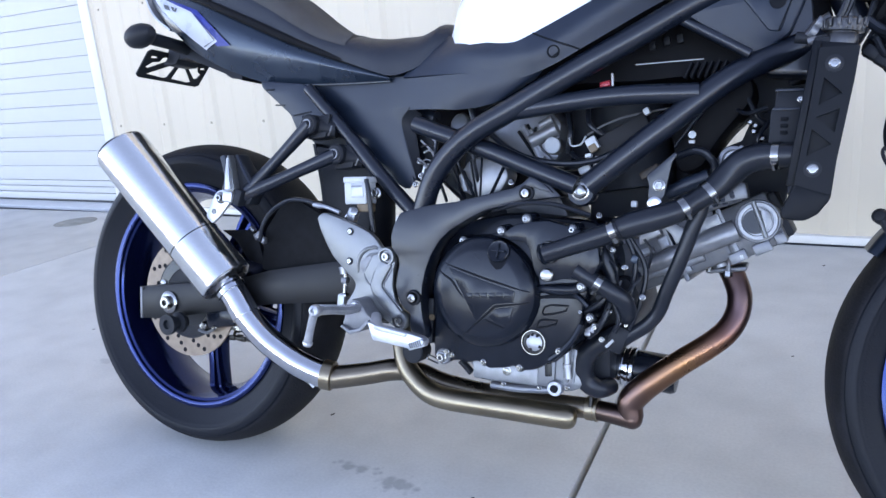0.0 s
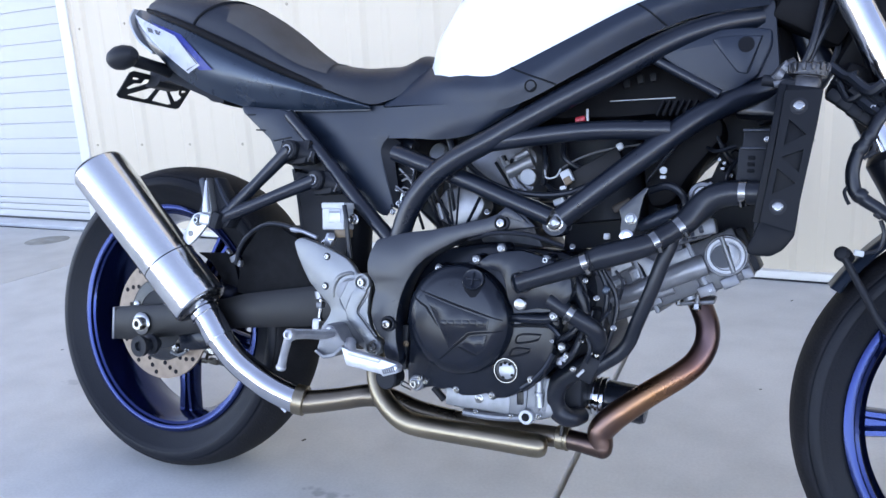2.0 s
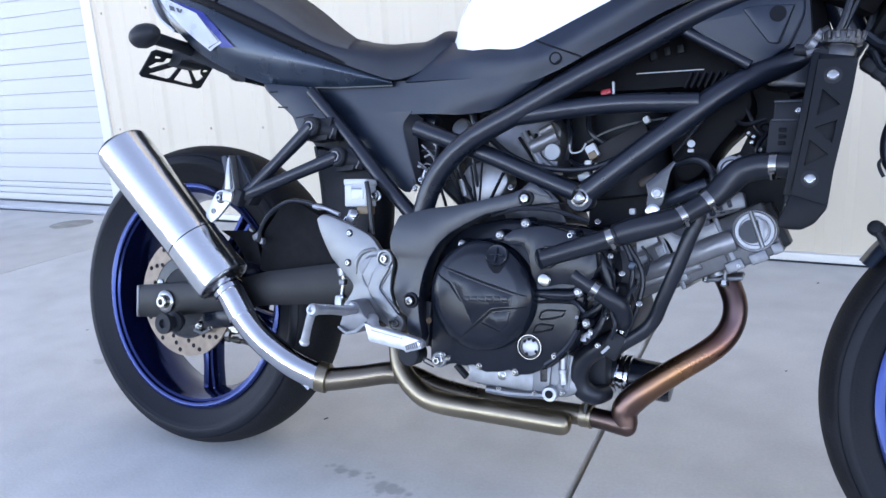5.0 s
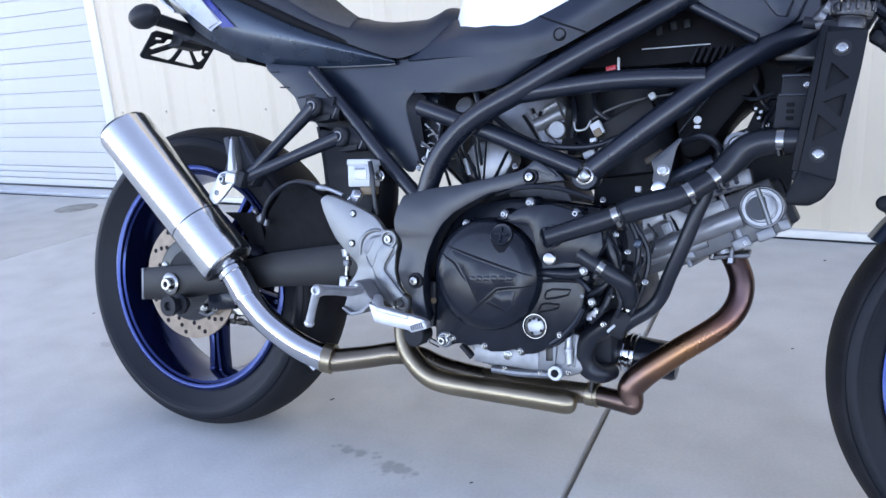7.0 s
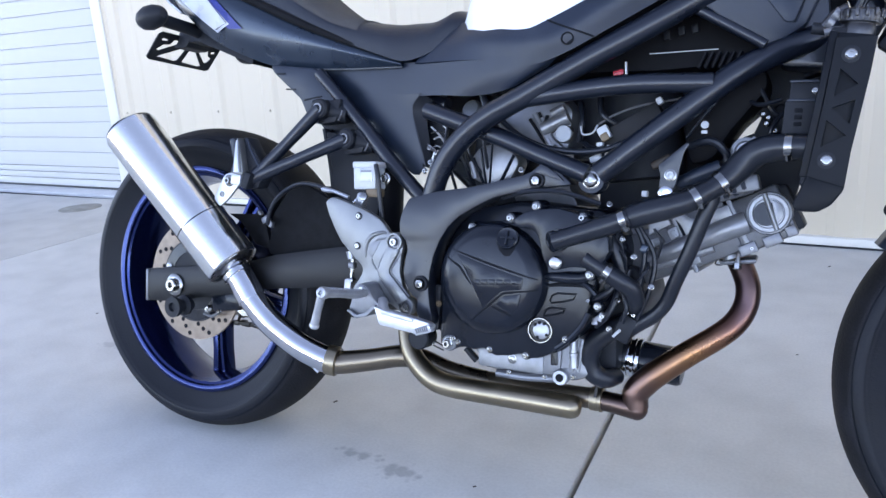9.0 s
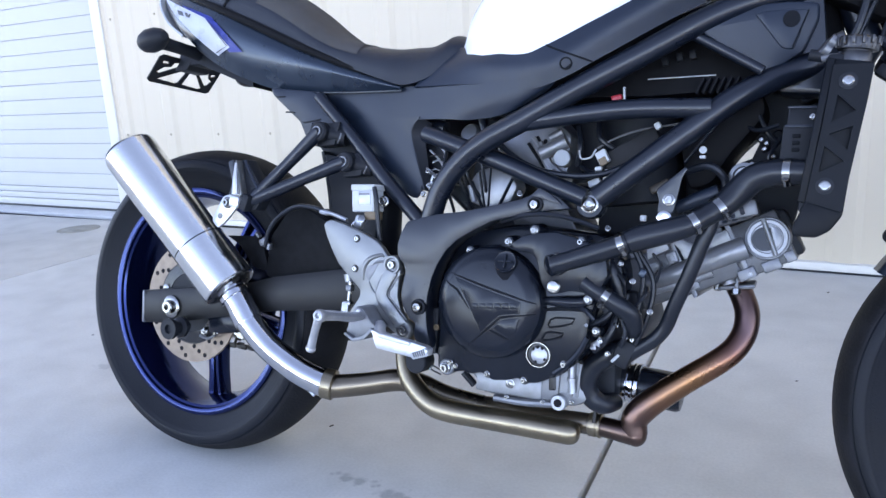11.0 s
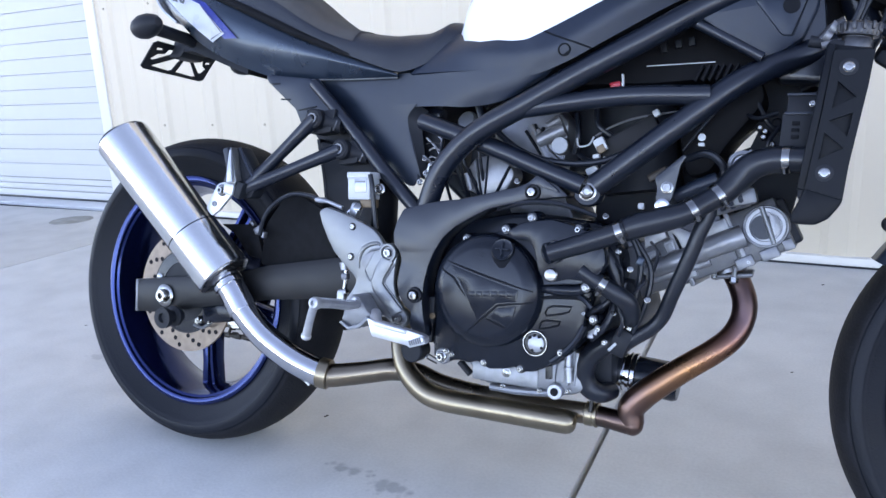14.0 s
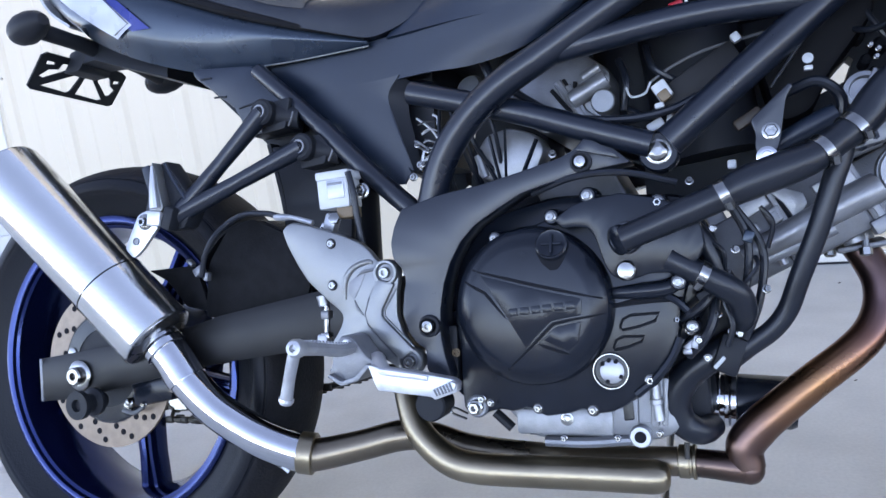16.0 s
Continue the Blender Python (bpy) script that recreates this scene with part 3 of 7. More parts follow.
# sprocket, chain
bm = lathe([(0.05, -0.003), (0.095, -0.003), (0.098, 0), (0.095, 0.003), (0.05, 0.003)], AXLE_R + Vector((0, 0.075, 0)), (0, 1, 0), 44)
part("sprocket", bm, STEEL, rear)
bm = bmesh.new()
run = [(0.0 + 0.095 * math.cos(a), 0.312 + 0.095 * math.sin(a)) for a in np.linspace(math.radians(100), math.radians(262), 16)]
lower, upper = [(-0.02 + 0.57 * k / 36, 0.200 + 0.25 * max(0, 0.57 * k / 36 - 0.08)) for k in range(37)], [(0.55 - 0.55 * k / 34, 0.425 - 0.02 * k / 34) for k in range(35)]
for k, (u, w) in enumerate(run + lower + upper):
    box((u, 0.075 + (0.004 if k % 2 else -0.004), w), (0.0165, 0.006, 0.015 if k % 2 else 0.012), bevel=0.002, bm=bm)
part("chain", tube([(u, 0.075, w) for u, w in run[::3] + lower[::3] + upper[::3]], 0.0055, 6, bm=bm, straight=True), CHAIN, bike, "oily dark drive chain")

# ---- swingarm ----
def flank(sections, v, half, bm=None):
    """A bar along the bike from sections (u, foot, top)."""
    bm = bm or bmesh.new()
    rings = []
    for u, lo, hi in sections:
        c, h = (lo + hi) / 2, (hi - lo) / 2
        rings.append([bm.verts.new((u, v + half * a, c + h * b)) for a, b in ((-1, -0.7), (-0.75, -1), (0.75, -1), (1, -0.7), (1, 0.7), (0.75, 1), (-0.75, 1), (-1, 0.7))])
    for a, b in zip(rings, rings[1:]):
        for k in range(8):
            bm.faces.new((a[k], a[(k + 1) % 8], b[(k + 1) % 8], b[k]))
    bm.faces.new(rings[0])
    bm.faces.new(rings[-1])
    return bm


SWING = [(-0.080, 0.268, 0.332), (-0.02, 0.272, 0.340), (0.12, 0.300, 0.358), (0.20, 0.316, 0.374), (0.25, 0.325, 0.388), (0.42, 0.346, 0.418), (0.53, 0.362, 0.428)]
bm = flank(SWING, -0.108, 0.016)
swing = part("swingarm", bm, ARMBLACK, bike, "satin black box-section swingarm")
part("arm", flank(SWING, 0.108, 0.016), ARMBLACK, swing)
part("cross_tube", tube([(0.395, -0.10, 0.375), (0.395, 0.10, 0.375)], 0.034, straight=True), ARMBLACK, swing)
part("pivot_tube", tube([(0.545, -0.13, 0.395), (0.545, 0.13, 0.395)], 0.030, straight=True), ARMBLACK, swing)
bm = plate([(-0.084, 0.268), (-0.078, 0.268), (-0.078, 0.332), (-0.084, 0.332)], -0.125, -0.09, bevel=0.002)
part("end_cap", bm, CAST, swing, "bare metal end plate")
bm = lathe([(0.022, 0), (0.022, 0.004), (0.019, 0.006), (0.013, 0.006), (0.013, 0.014), (0.011, 0.016), (0.006, 0.016), (0.005, 0.010), (0, 0.010)], (0, -0.124, 0.308), (0, -1, 0), 28)
part("axle_nut", bm, STEEL, swing, "pale zinc axle nut and washer")
bm = tube([(0, -0.12, 0.312), (0, 0.12, 0.312)], 0.010, straight=True)
part("axle", bm, STEEL, swing)
bm = lathe([(0.012, 0.0), (0.012, 0.010), (0.020, 0.012), (0.020, 0.018), (0.013, 0.022), (0.013, 0.034), (0.020, 0.038), (0.020, 0.046), (0.009, 0.046), (0.008, 0.040), (0, 0.040)], (0.035, -0.120, 0.272), (0, -1, 0), 24)
part("stand_bobbin", bm, DARK, swing, "black paddock-stand bobbin")
bm = box((0.105, -0.075, 0.285), (0.075, 0.05, 0.045), (0, -10, 0), 0.008)
part("rear_caliper", bm, BLACKCAST, swing, "black rear brake caliper")
bolt((0.09, -0.096, 0.262), 0.005, 0.006, swing)
part("caliper_slide", box((0.058, -0.085, 0.262), (0.014, 0.02, 0.012), (0, 20, 0), 0.003), STEEL, swing)
part("caliper_rim", tube([(0.040, -0.088, 0.250), (0.062, -0.089, 0.247), (0.080, -0.088, 0.256)], 0.003, 8), SILVER, swing)
HUGGER = surf("dusty_black_plastic", (0.0060, 0.0062, 0.0072), 0.6, var=0.5, scale=70, bump=0.3, grain=500, spec=0.10)
# hugger over the tyre, in front of it the inner mudguard
bm = skin([[(0.20, v, 0.455), (0.245, v, 0.50), (0.30, v, 0.515), (0.355, v, 0.49), (0.385, v, 0.43), (0.375, v, 0.36)] for v in (-0.100, -0.085, 0.0, 0.085, 0.100)], 0.004)
part("hugger", bm, HUGGER, swing, "matt black tyre hugger")
bm = plate([(0.215, 0.385), (0.225, 0.46), (0.258, 0.503), (0.30, 0.517), (0.355, 0.492), (0.388, 0.43), (0.375, 0.385)], -0.105, -0.098, 0.002, 0.01)
part("hugger_side", bm, HUGGER, swing, "matt black side of the hugger")

part("hugger_stay", plate([(0.1159, 0.4548), (0.1938, 0.4580), (0.2050, 0.4420), (0.2210, 0.3934), (0.1820, 0.4010), (0.1487, 0.4387)], -0.102, -0.092, 0.002, 0.004), HUGGER, swing, "black stay between hugger and swingarm")

# ---- frame ----
T1 = [(1.085, -0.065, 0.840), (1.03, -0.098, 0.824), (0.974, -0.122, 0.799), (0.893, -0.150, 0.749), (0.817, -0.165, 0.706), (0.735, -0.170, 0.660), (0.672, -0.170, 0.626), (0.628, -0.165, 0.590), (0.600, -0.160, 0.552), (0.582, -0.155, 0.505)]
part("frame_tube", tube(T1, 0.0165, 18), FRAME, bike, "satin black steel trellis frame tube")
part("frame_tube", mirrored(tube(T1, 0.0165, 18)), FRAME, bike)
for pts, r in (([(0.8442, -0.152, 0.5516), (0.9484, -0.142, 0.637), (1.0205, -0.118, 0.6972), (1.092, -0.075, 0.738), (1.13, -0.045, 0.758)], 0.0165), ([(0.738, -0.168, 0.657), (0.87, -0.155, 0.674), (0.985, -0.137, 0.677)], 0.0135),
               ([(0.8276, -0.152, 0.5509), (0.7552, -0.152, 0.5773), (0.6872, -0.150, 0.6029), (0.5569, -0.135, 0.6444)], 0.0135), ([(0.958, -0.124, 0.7755), (1.0444, -0.119, 0.7265)], 0.0068)):
    pair("frame_tube", tube(pts, r, 18, straight=len(pts) == 2), FRAME, bike)
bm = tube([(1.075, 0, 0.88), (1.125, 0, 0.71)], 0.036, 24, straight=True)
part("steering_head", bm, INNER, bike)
pair("head_gusset", plate([(1.04, 0.845), (1.105, 0.865), (1.125, 0.70), (1.06, 0.705)], -0.075, -0.03, 0.006, 0.01), FRAME, bike)
PLATE = [(0.8066, 0.5353), (0.7893, 0.5517), (0.7714, 0.5634), (0.7621, 0.5655), (0.7485, 0.5524), (0.7345, 0.5459), (0.6922, 0.5346), (0.6487, 0.5239), (0.6129, 0.5186), (0.5903, 0.5131), (0.5610, 0.5045), (0.5516, 0.4854), (0.5469, 0.4673),
         (0.5487, 0.4497), (0.5587, 0.4380), (0.5621, 0.4249), (0.5590, 0.4113), (0.5564, 0.3889), (0.5621, 0.3689), (0.5712, 0.3555), (0.5809, 0.3493), (0.5800, 0.3287), (0.5882, 0.3145), (0.6033, 0.3090), (0.6065, 0.3200), (0.6006, 0.3441),
         (0.5977, 0.3660), (0.5991, 0.3925), (0.6042, 0.4194), (0.6123, 0.4419), (0.6248, 0.4637), (0.6419, 0.4813), (0.6678, 0.4975), (0.6934, 0.5118), (0.7357, 0.5233), (0.7773, 0.5313)]
lean = lambda u, w: 0.15 * (u - 0.57)
bm = plate(PLATE, -0.188, -0.150, 0.006, 0.004, tilt=lean)
pair("pivot_plate", bm, FRAME, bike, "satin black cast pivot plate of the frame")
part("plate_boss", plate([(0.7965, 0.5400), (0.7860, 0.5500), (0.7710, 0.5600), (0.7625, 0.5620), (0.7520, 0.5520), (0.7655, 0.5480)], -0.1945, -0.186, 0.002, 0.003, tilt=lean), FRAME, bike)
for at, r in (((0.7570, -0.164, 0.5393), 0.0078), ((0.5867, -0.189, 0.3748), 0.0084)):
    part("bolt_seat", lathe([(r * 1.45, -0.010), (r * 1.45, 0.0010), (r * 1.3, 0.0020), (r * 1.15, 0.0020), (r * 1.1, -0.001)], at, (0, -1, 0), 24), DARK, bike)
    part("frame_bolt", lathe([(r * 0.9, -0.002), (r * 0.9, 0.004), (r * 0.72, 0.0065), (r * 0.35, 0.0068), (r * 0.3, 0.004), (0, 0.004)], at, (0, -1, 0), 20), STEEL, bike, "bright flange bolt")
MOUNT = (0.8339, -0.149, 0.5430)
bm = lathe([(0.0205, -0.02), (0.0205, 0.0), (0.0185, 0.003), (0.0125, 0.003)], MOUNT, (0, -1, 0), 28)
part("engine_mount", bm, BLACKCAST, bike)
part("mount_washer", lathe([(0.0130, 0.002), (0.0130, 0.0042), (0.0110, 0.0048)], MOUNT, (0, -1, 0), 24), STEEL, bike)
part("mount_bolt", lathe([(0.0104, 0.004), (0.0104, 0.0070), (0.0096, 0.0095), (0.0070, 0.0112), (0.0046, 0.0116), (0.0042, 0.0085), (0, 0.0085)], MOUNT, (0, -1, 0), 12), STEEL, bike, "bright hexagon engine mount bolt")
S1 = [(0.318, -0.099, 0.714), (0.412, -0.112, 0.632), (0.490, -0.122, 0.558), (0.557, -0.130, 0.500)]
pair("subframe_tube", tube(S1, 0.0108, 14), FRAME, bike, "satin black subframe tube")
pair("subframe_sleeve", tube([(0.421, -0.1135, 0.6240), (0.490, -0.122, 0.558), (0.557, -0.130, 0.500)], 0.0124, 16), FRAME, bike)
pair("seat_rail", tube([(0.56, -0.07, 0.66), (0.35, -0.045, 0.72), (0.05, -0.03, 0.85)], 0.011, 12), FRAME, bike)
# footrest hanger of the passenger: two struts that meet over the can
HANG = (0.222, -0.160, 0.523)
for a, mid in (((0.3473, -0.134, 0.6485), (0.285, -0.143, 0.588)), ((0.4034, -0.134, 0.5975), (0.313, -0.146, 0.561))):
    pair("hanger_strut", tube([a, mid, HANG], [0.0125, 0.0105, 0.012], 14), FRAME, bike, "satin black passenger footrest strut")
    bm = lathe([(0.017, -0.05), (0.017, 0.0), (0.014, 0.003), (0.009, 0.003)], (a[0], a[1] - 0.004, a[2]), (0, -1, 0), 20)
    part("strut_boss", bm, DARK, bike)
    part("boss_bracket", plate([(a[0] - 0.012, a[2] + 0.012), (a[0] + 0.036, a[2] + 0.018), (a[0] + 0.026, a[2] - 0.022), (a[0] - 0.010, a[2] - 0.026)], -0.125, -0.095, 0.003, 0.004), DARK, bike)
    part("boss_ring", lathe([(0.0085, 0.002), (0.0085, 0.006), (0.0062, 0.006), (0.0062, 0.002)], (a[0], a[1] - 0.004, a[2]), (0, -1, 0), 20), CAST, bike)
    part("strut_lug", tube([(a[0] + 0.004, -0.118, a[2] - 0.001), (a[0] + 0.040, -0.108, a[2] - 0.008)], 0.0148, 18, straight=True), DARK, bike)
    # pale line along the weld: its glint is put into the colour
    part("weld_glint", tube([(a[0] + 0.038, -0.123, a[2] - 0.002), (a[0] + 0.036, -0.124, a[2] - 0.010), (a[0] + 0.030, -0.122, a[2] - 0.019)], 0.0014, 8), CAST, bike)
    bolt((a[0], a[1] - 0.006, a[2]), 0.006, 0.005, bike, mat=BLACKCAST, flange=False)
bm = plate([(0.1955, 0.5919), (0.2112, 0.5973), (0.2448, 0.5506), (0.2509, 0.5307), (0.2365, 0.5069), (0.2036, 0.5053), (0.2112, 0.5414)], -0.163, -0.135, 0.004, 0.004)
part("footrest_rubber", bm, DARK, bike, "black folded footrest carrier")
part("rubber_edge", tube([(0.2100, -0.163, 0.5940), (0.2250, -0.164, 0.5690), (0.2420, -0.164, 0.5440)], 0.0028, 8), PLASTIC, bike)
part("footrest_rubber", plate([(0.1651, 0.5930), (0.1790, 0.5960), (0.1860, 0.5505), (0.1817, 0.5278), (0.1690, 0.5330), (0.1770, 0.5554)], -0.160, -0.145, 0.003, 0.004), PLASTIC, bike)
bm = plate([(0.2020, 0.5950), (0.1965, 0.5560), (0.1950, 0.5280), (0.2140, 0.5300), (0.2165, 0.5352), (0.2130, 0.5513), (0.2060, 0.5863)], -0.178, -0.160, 0.004, 0.002)
peg2 = part("passenger_footrest", bm, SILVER, bike, "folded silver passenger footrest")
part("footrest_crest", tube([(0.2030, -0.179, 0.5890), (0.2050, -0.181, 0.5600), (0.2065, -0.181, 0.5340)], [0.002, 0.005, 0.007], 10), BRIGHTALU, peg2)
part("footrest_root", box((0.2035, -0.172, 0.5210), (0.022, 0.022, 0.020), (0, 8, 0), 0.003), BRIGHTALU, peg2)
part("clevis", box((0.2230, -0.170, 0.5200), (0.016, 0.020, 0.030), (0, 20, 0), 0.003), DARK, bike)
bm = plate([(0.1663, 0.5289), (0.1838, 0.5341), (0.1984, 0.5251), (0.2002, 0.5109), (0.1729, 0.4823), (0.1563, 0.4707), (0.1412, 0.4847)], -0.170, -0.164, 0.0015, 0.006)
hb = part("can_bracket", bm, BRIGHTALU, bike, "pale bracket that holds the exhaust can")
part("bracket_hole", lathe([(0.0052, 0), (0.0052, 0.0012), (0.0040, 0.0014), (0.0034, 0.0005), (0, 0.0005)], (0.1620, -0.170, 0.4935), (0, -1, 0), 18), CAST, hb)
part("bracket_washer", lathe([(0.0108, 0), (0.0108, 0.002), (0.0095, 0.0028)], (0.1795, -0.170, 0.5185), (0, -1, 0), 22), STEEL, hb)
bolt((0.1795, -0.172, 0.5185), 0.0095, 0.007, bike)
# small silver bits of the brake hose clamp under the hanger
for at, sz, tn in (((0.2080, -0.120, 0.4620), (0.012, 0.01, 0.006), 40), ((0.2200, -0.118, 0.4500), (0.016, 0.01, 0.012), -30), ((0.2330, -0.118, 0.4420), (0.008, 0.01, 0.012), 10)):
    part("hose_clip", box(at, sz, (0, tn, 0), 0.002), CAST, bike)

# inner mudguard and battery box under the seat
bm = hull([(0.20, 0.050, 0.715, 0.76), (0.27, 0.055, 0.65, 0.76), (0.325, 0.055, 0.595, 0.755), (0.40, 0.055, 0.57, 0.74), (0.56, 0.075, 0.57, 0.73)], 16, 6)
part("battery_box", bm, DARK, bike, "matt black inner mudguard and battery box")
bm = skin([[(0.315, v, 0.62), (0.332, v, 0.55), (0.345, v, 0.47), (0.36, v, 0.40)] for v in (-0.075, -0.03, 0.03, 0.075)], 0.006)
part("inner_mudguard", bm, DARK, bike)
part("mudguard_cheek", plate([(0.318, 0.615), (0.440, 0.60), (0.438, 0.50), (0.430, 0.42), (0.362, 0.40), (0.346, 0.47), (0.334, 0.55)], -0.078, -0.066, 0.003, 0.006), DARK, bike)
bm = plate([(0.2068, 0.7333), (0.3052, 0.7240), (0.345, 0.690), (0.3696, 0.6695), (0.3595, 0.6295), (0.3098, 0.6291), (0.2985, 0.6269), (0.2758, 0.6700), (0.2419, 0.6961), (0.2101, 0.7207)], -0.098, -0.060, 0.004, 0.006)
ms = part("mudguard_side", bm, PLASTIC, bike)
for pts in ([(0.222, 0.716), (0.240, 0.716)], [(0.244, 0.688), (0.264, 0.687)], [(0.285, 0.668), (0.323, 0.674)]):
    part("moulded_rib", tube([(u, -0.0985, w) for u, w in pts], 0.0014, 6, straight=True), DARK, ms)
part("moulded_rib", tube([(0.304, -0.099, 0.668), (0.302, -0.099, 0.640)], 0.0014, 6, straight=True), PLASTIC, ms)
bm = tube([(0.40, 0, 0.60), (0.40, 0, 0.40)], 0.036, 20, straight=True)
part("shock_absorber", bm, DARK, bike, "black rear shock absorber")
# brake fluid reservoir
bm = plate([(0.4374, 0.5500), (0.4795, 0.5520), (0.4819, 0.5159), (0.4397, 0.5138)], -0.161, -0.129, 0.003, 0.003)
res = part("fluid_reservoir", bm, GREYCON, bike, "clouded white brake fluid reservoir")
part("reservoir_cap", box((0.459, -0.145, 0.5545), (0.045, 0.035, 0.010), (0, -2, 0), 0.002), GREYCON, res)
part("level_window", plate([(0.4514, 0.5481), (0.4746, 0.5490), (0.4758, 0.5268), (0.4526, 0.5257)], -0.1622, -0.160, 0.0006, 0.002), ALU, res)
part("level_mark", box((0.463, -0.1624, 0.5440), (0.020, 0.0012, 0.003), (0, -2, 0), 0.0003), CAST, res)
part("reservoir_foot", plate([(0.4600, 0.5165), (0.4832, 0.5170), (0.4839, 0.5030), (0.4641, 0.5020)], -0.158, -0.135, 0.002, 0.003), YELLOWED, res)
bolt((0.4937, -0.150, 0.5334), 0.010, 0.007, bike)
part("reservoir_hose", tube([(0.4822, -0.163, 0.5557), (0.489, -0.165, 0.5328), (0.4913, -0.163, 0.5053), (0.4956, -0.160, 0.4703)], 0.0040, 10), RUBBER, bike)
part("brake_light_switch", tube([(0.3692, -0.150, 0.5115), (0.382, -0.152, 0.5100), (0.3990, -0.155, 0.5081), (0.426, -0.155, 0.4999)], [0.0042, 0.0048, 0.0030, 0.0034], 10), ALU, bike, "bright brake hose union")
part("brake_hose", tube([(0.3751, -0.150, 0.5118), (0.3518, -0.148, 0.5175), (0.3134, -0.146, 0.5178), (0.274, -0.143, 0.4988), (0.2496, -0.140, 0.472), (0.2375, -0.135, 0.4423)], 0.0038, 10), RUBBER, bike)
part("hose_union", box((0.4532, -0.156, 0.4975), (0.016, 0.014, 0.022), (0, 20, 0), 0.003), ALU, bike)
part("union_bolt", lathe([(0.007, 0), (0.007, 0.005), (0.005, 0.006), (0, 0.006)], (0.4600, -0.160, 0.5020), (0.2, -1, 0.3), 6), STEEL, bike)
part("hose_union", box((0.4450, -0.156, 0.4930), (0.010, 0.012, 0.010), (0, 35, 0), 0.002), CHROME, bike)
# ---- heel plate, footrest, brake pedal ----
HEEL = [(0.4016, 0.4910), (0.4070, 0.4969), (0.4171, 0.5003), (0.4388, 0.4950), (0.4636, 0.4872), (0.4880, 0.4786), (0.5056, 0.4707), (0.5167, 0.4615), (0.5258, 0.4495), (0.5490, 0.4441), (0.5519, 0.4283), (0.5487, 0.4101), (0.5478, 0.3876),
        (0.5529, 0.3702), (0.5609, 0.3550), (0.5705, 0.3480), (0.5742, 0.3360), (0.5667, 0.3243), (0.5512, 0.3242), (0.5404, 0.3319), (0.5274, 0.3385), (0.5124, 0.3413), (0.5019, 0.3364), (0.4827, 0.3305), (0.4647, 0.3376), (0.4605, 0.3557),
        (0.4698, 0.3678), (0.4769, 0.3796), (0.4786, 0.3881), (0.4727, 0.3958), (0.4636, 0.4024), (0.4520, 0.4125), (0.4343, 0.4287), (0.4209, 0.4491), (0.4082, 0.4726)]
bm = plate(HEEL, -0.186, -0.174, 0.003, 0.004)
heel = part("heel_plate", bm, SILVER, bike, "silver painted aluminium heel plate")
# raised arm from the upper bolt to the lower one, kinked in the middle
ARM = [(0.5262, 0.4291), (0.5166, 0.4102), (0.5092, 0.3887), (0.5130, 0.3773), (0.5310, 0.3575), (0.5508, 0.3382), (0.5687, 0.3483), (0.5536, 0.3636), (0.5305, 0.3863), (0.5311, 0.3944), (0.5483, 0.4229)]
part("arm", plate(ARM, -0.1905, -0.185, 0.0022, 0.004), SILVER, heel)
# greyer lines and pocket plate put the shade of grooves and recess into colour
part("arm_groove", tube([(u, -0.1864, w) for u, w in ((0.5490, 0.4180), (0.5333, 0.3944), (0.5326, 0.3866), (0.5560, 0.3634), (0.5665, 0.3530))], 0.0012, 6, straight=True), CAST, heel)
part("arm_groove", tube([(u, -0.1864, w) for u, w in ((0.5240, 0.4240), (0.5140, 0.4085), (0.5076, 0.3895), (0.5116, 0.3762), (0.5300, 0.3560), (0.5440, 0.3415))], 0.0012, 6, straight=True), CAST, heel)
part("ridge", tube([(u, -0.186, w) for u, w in ((0.4831, 0.4069), (0.4834, 0.4225), (0.4881, 0.4348), (0.4984, 0.4438), (0.5142, 0.4487), (0.5206, 0.4473))], [0.0020, 0.0034, 0.0038, 0.0036, 0.0030, 0.0020], 10), SILVER, heel)
part("pocket", plate([(0.4881, 0.4138), (0.4897, 0.4258), (0.4990, 0.4329), (0.5116, 0.4376), (0.5039, 0.4215), (0.4950, 0.4061)], -0.1866, -0.1855, 0.0003, 0.003), CAST, heel, "grey plate painted as the shade of a cast pocket")
part("ridge", tube([(u, -0.186, w) for u, w in ((0.4950, 0.4055), (0.4990, 0.3960), (0.5060, 0.3880))], [0.0012, 0.0022, 0.0012], 8), SILVER, heel)
part("ridge", tube([(u, -0.186, w) for u, w in ((0.5000, 0.4330), (0.5090, 0.4375), (0.5250, 0.4400))], [0.0012, 0.0022, 0.0016], 8), SILVER, heel)
# boss_shade: a grey disc paints the shade round each screw
for at in ((0.5367, -0.187, 0.4353), (0.5616, -0.187, 0.3366)):
    bm = lathe([(0.0150, -0.012), (0.0150, 0.0010), (0.0138, 0.0030), (0.0112, 0.0030), (0.0104, 0.0012), (0.0095, -0.0005), (0.0, -0.0005)], at, (0, -1, 0), 28)
    part("bolt_boss", bm, SILVER, heel)
    part("boss_shade", lathe([(0.0094, -0.0003), (0.0094, 0.0002), (0, 0.0002)], at, (0, -1, 0), 24), CAST, heel)
    part("cap_screw", lathe([(0.0064, 0.0), (0.0064, 0.0045), (0.0055, 0.0058), (0.0032, 0.0058), (0.0030, 0.003), (0, 0.003)], at, (0, -1, 0), 18), STEEL, bike)
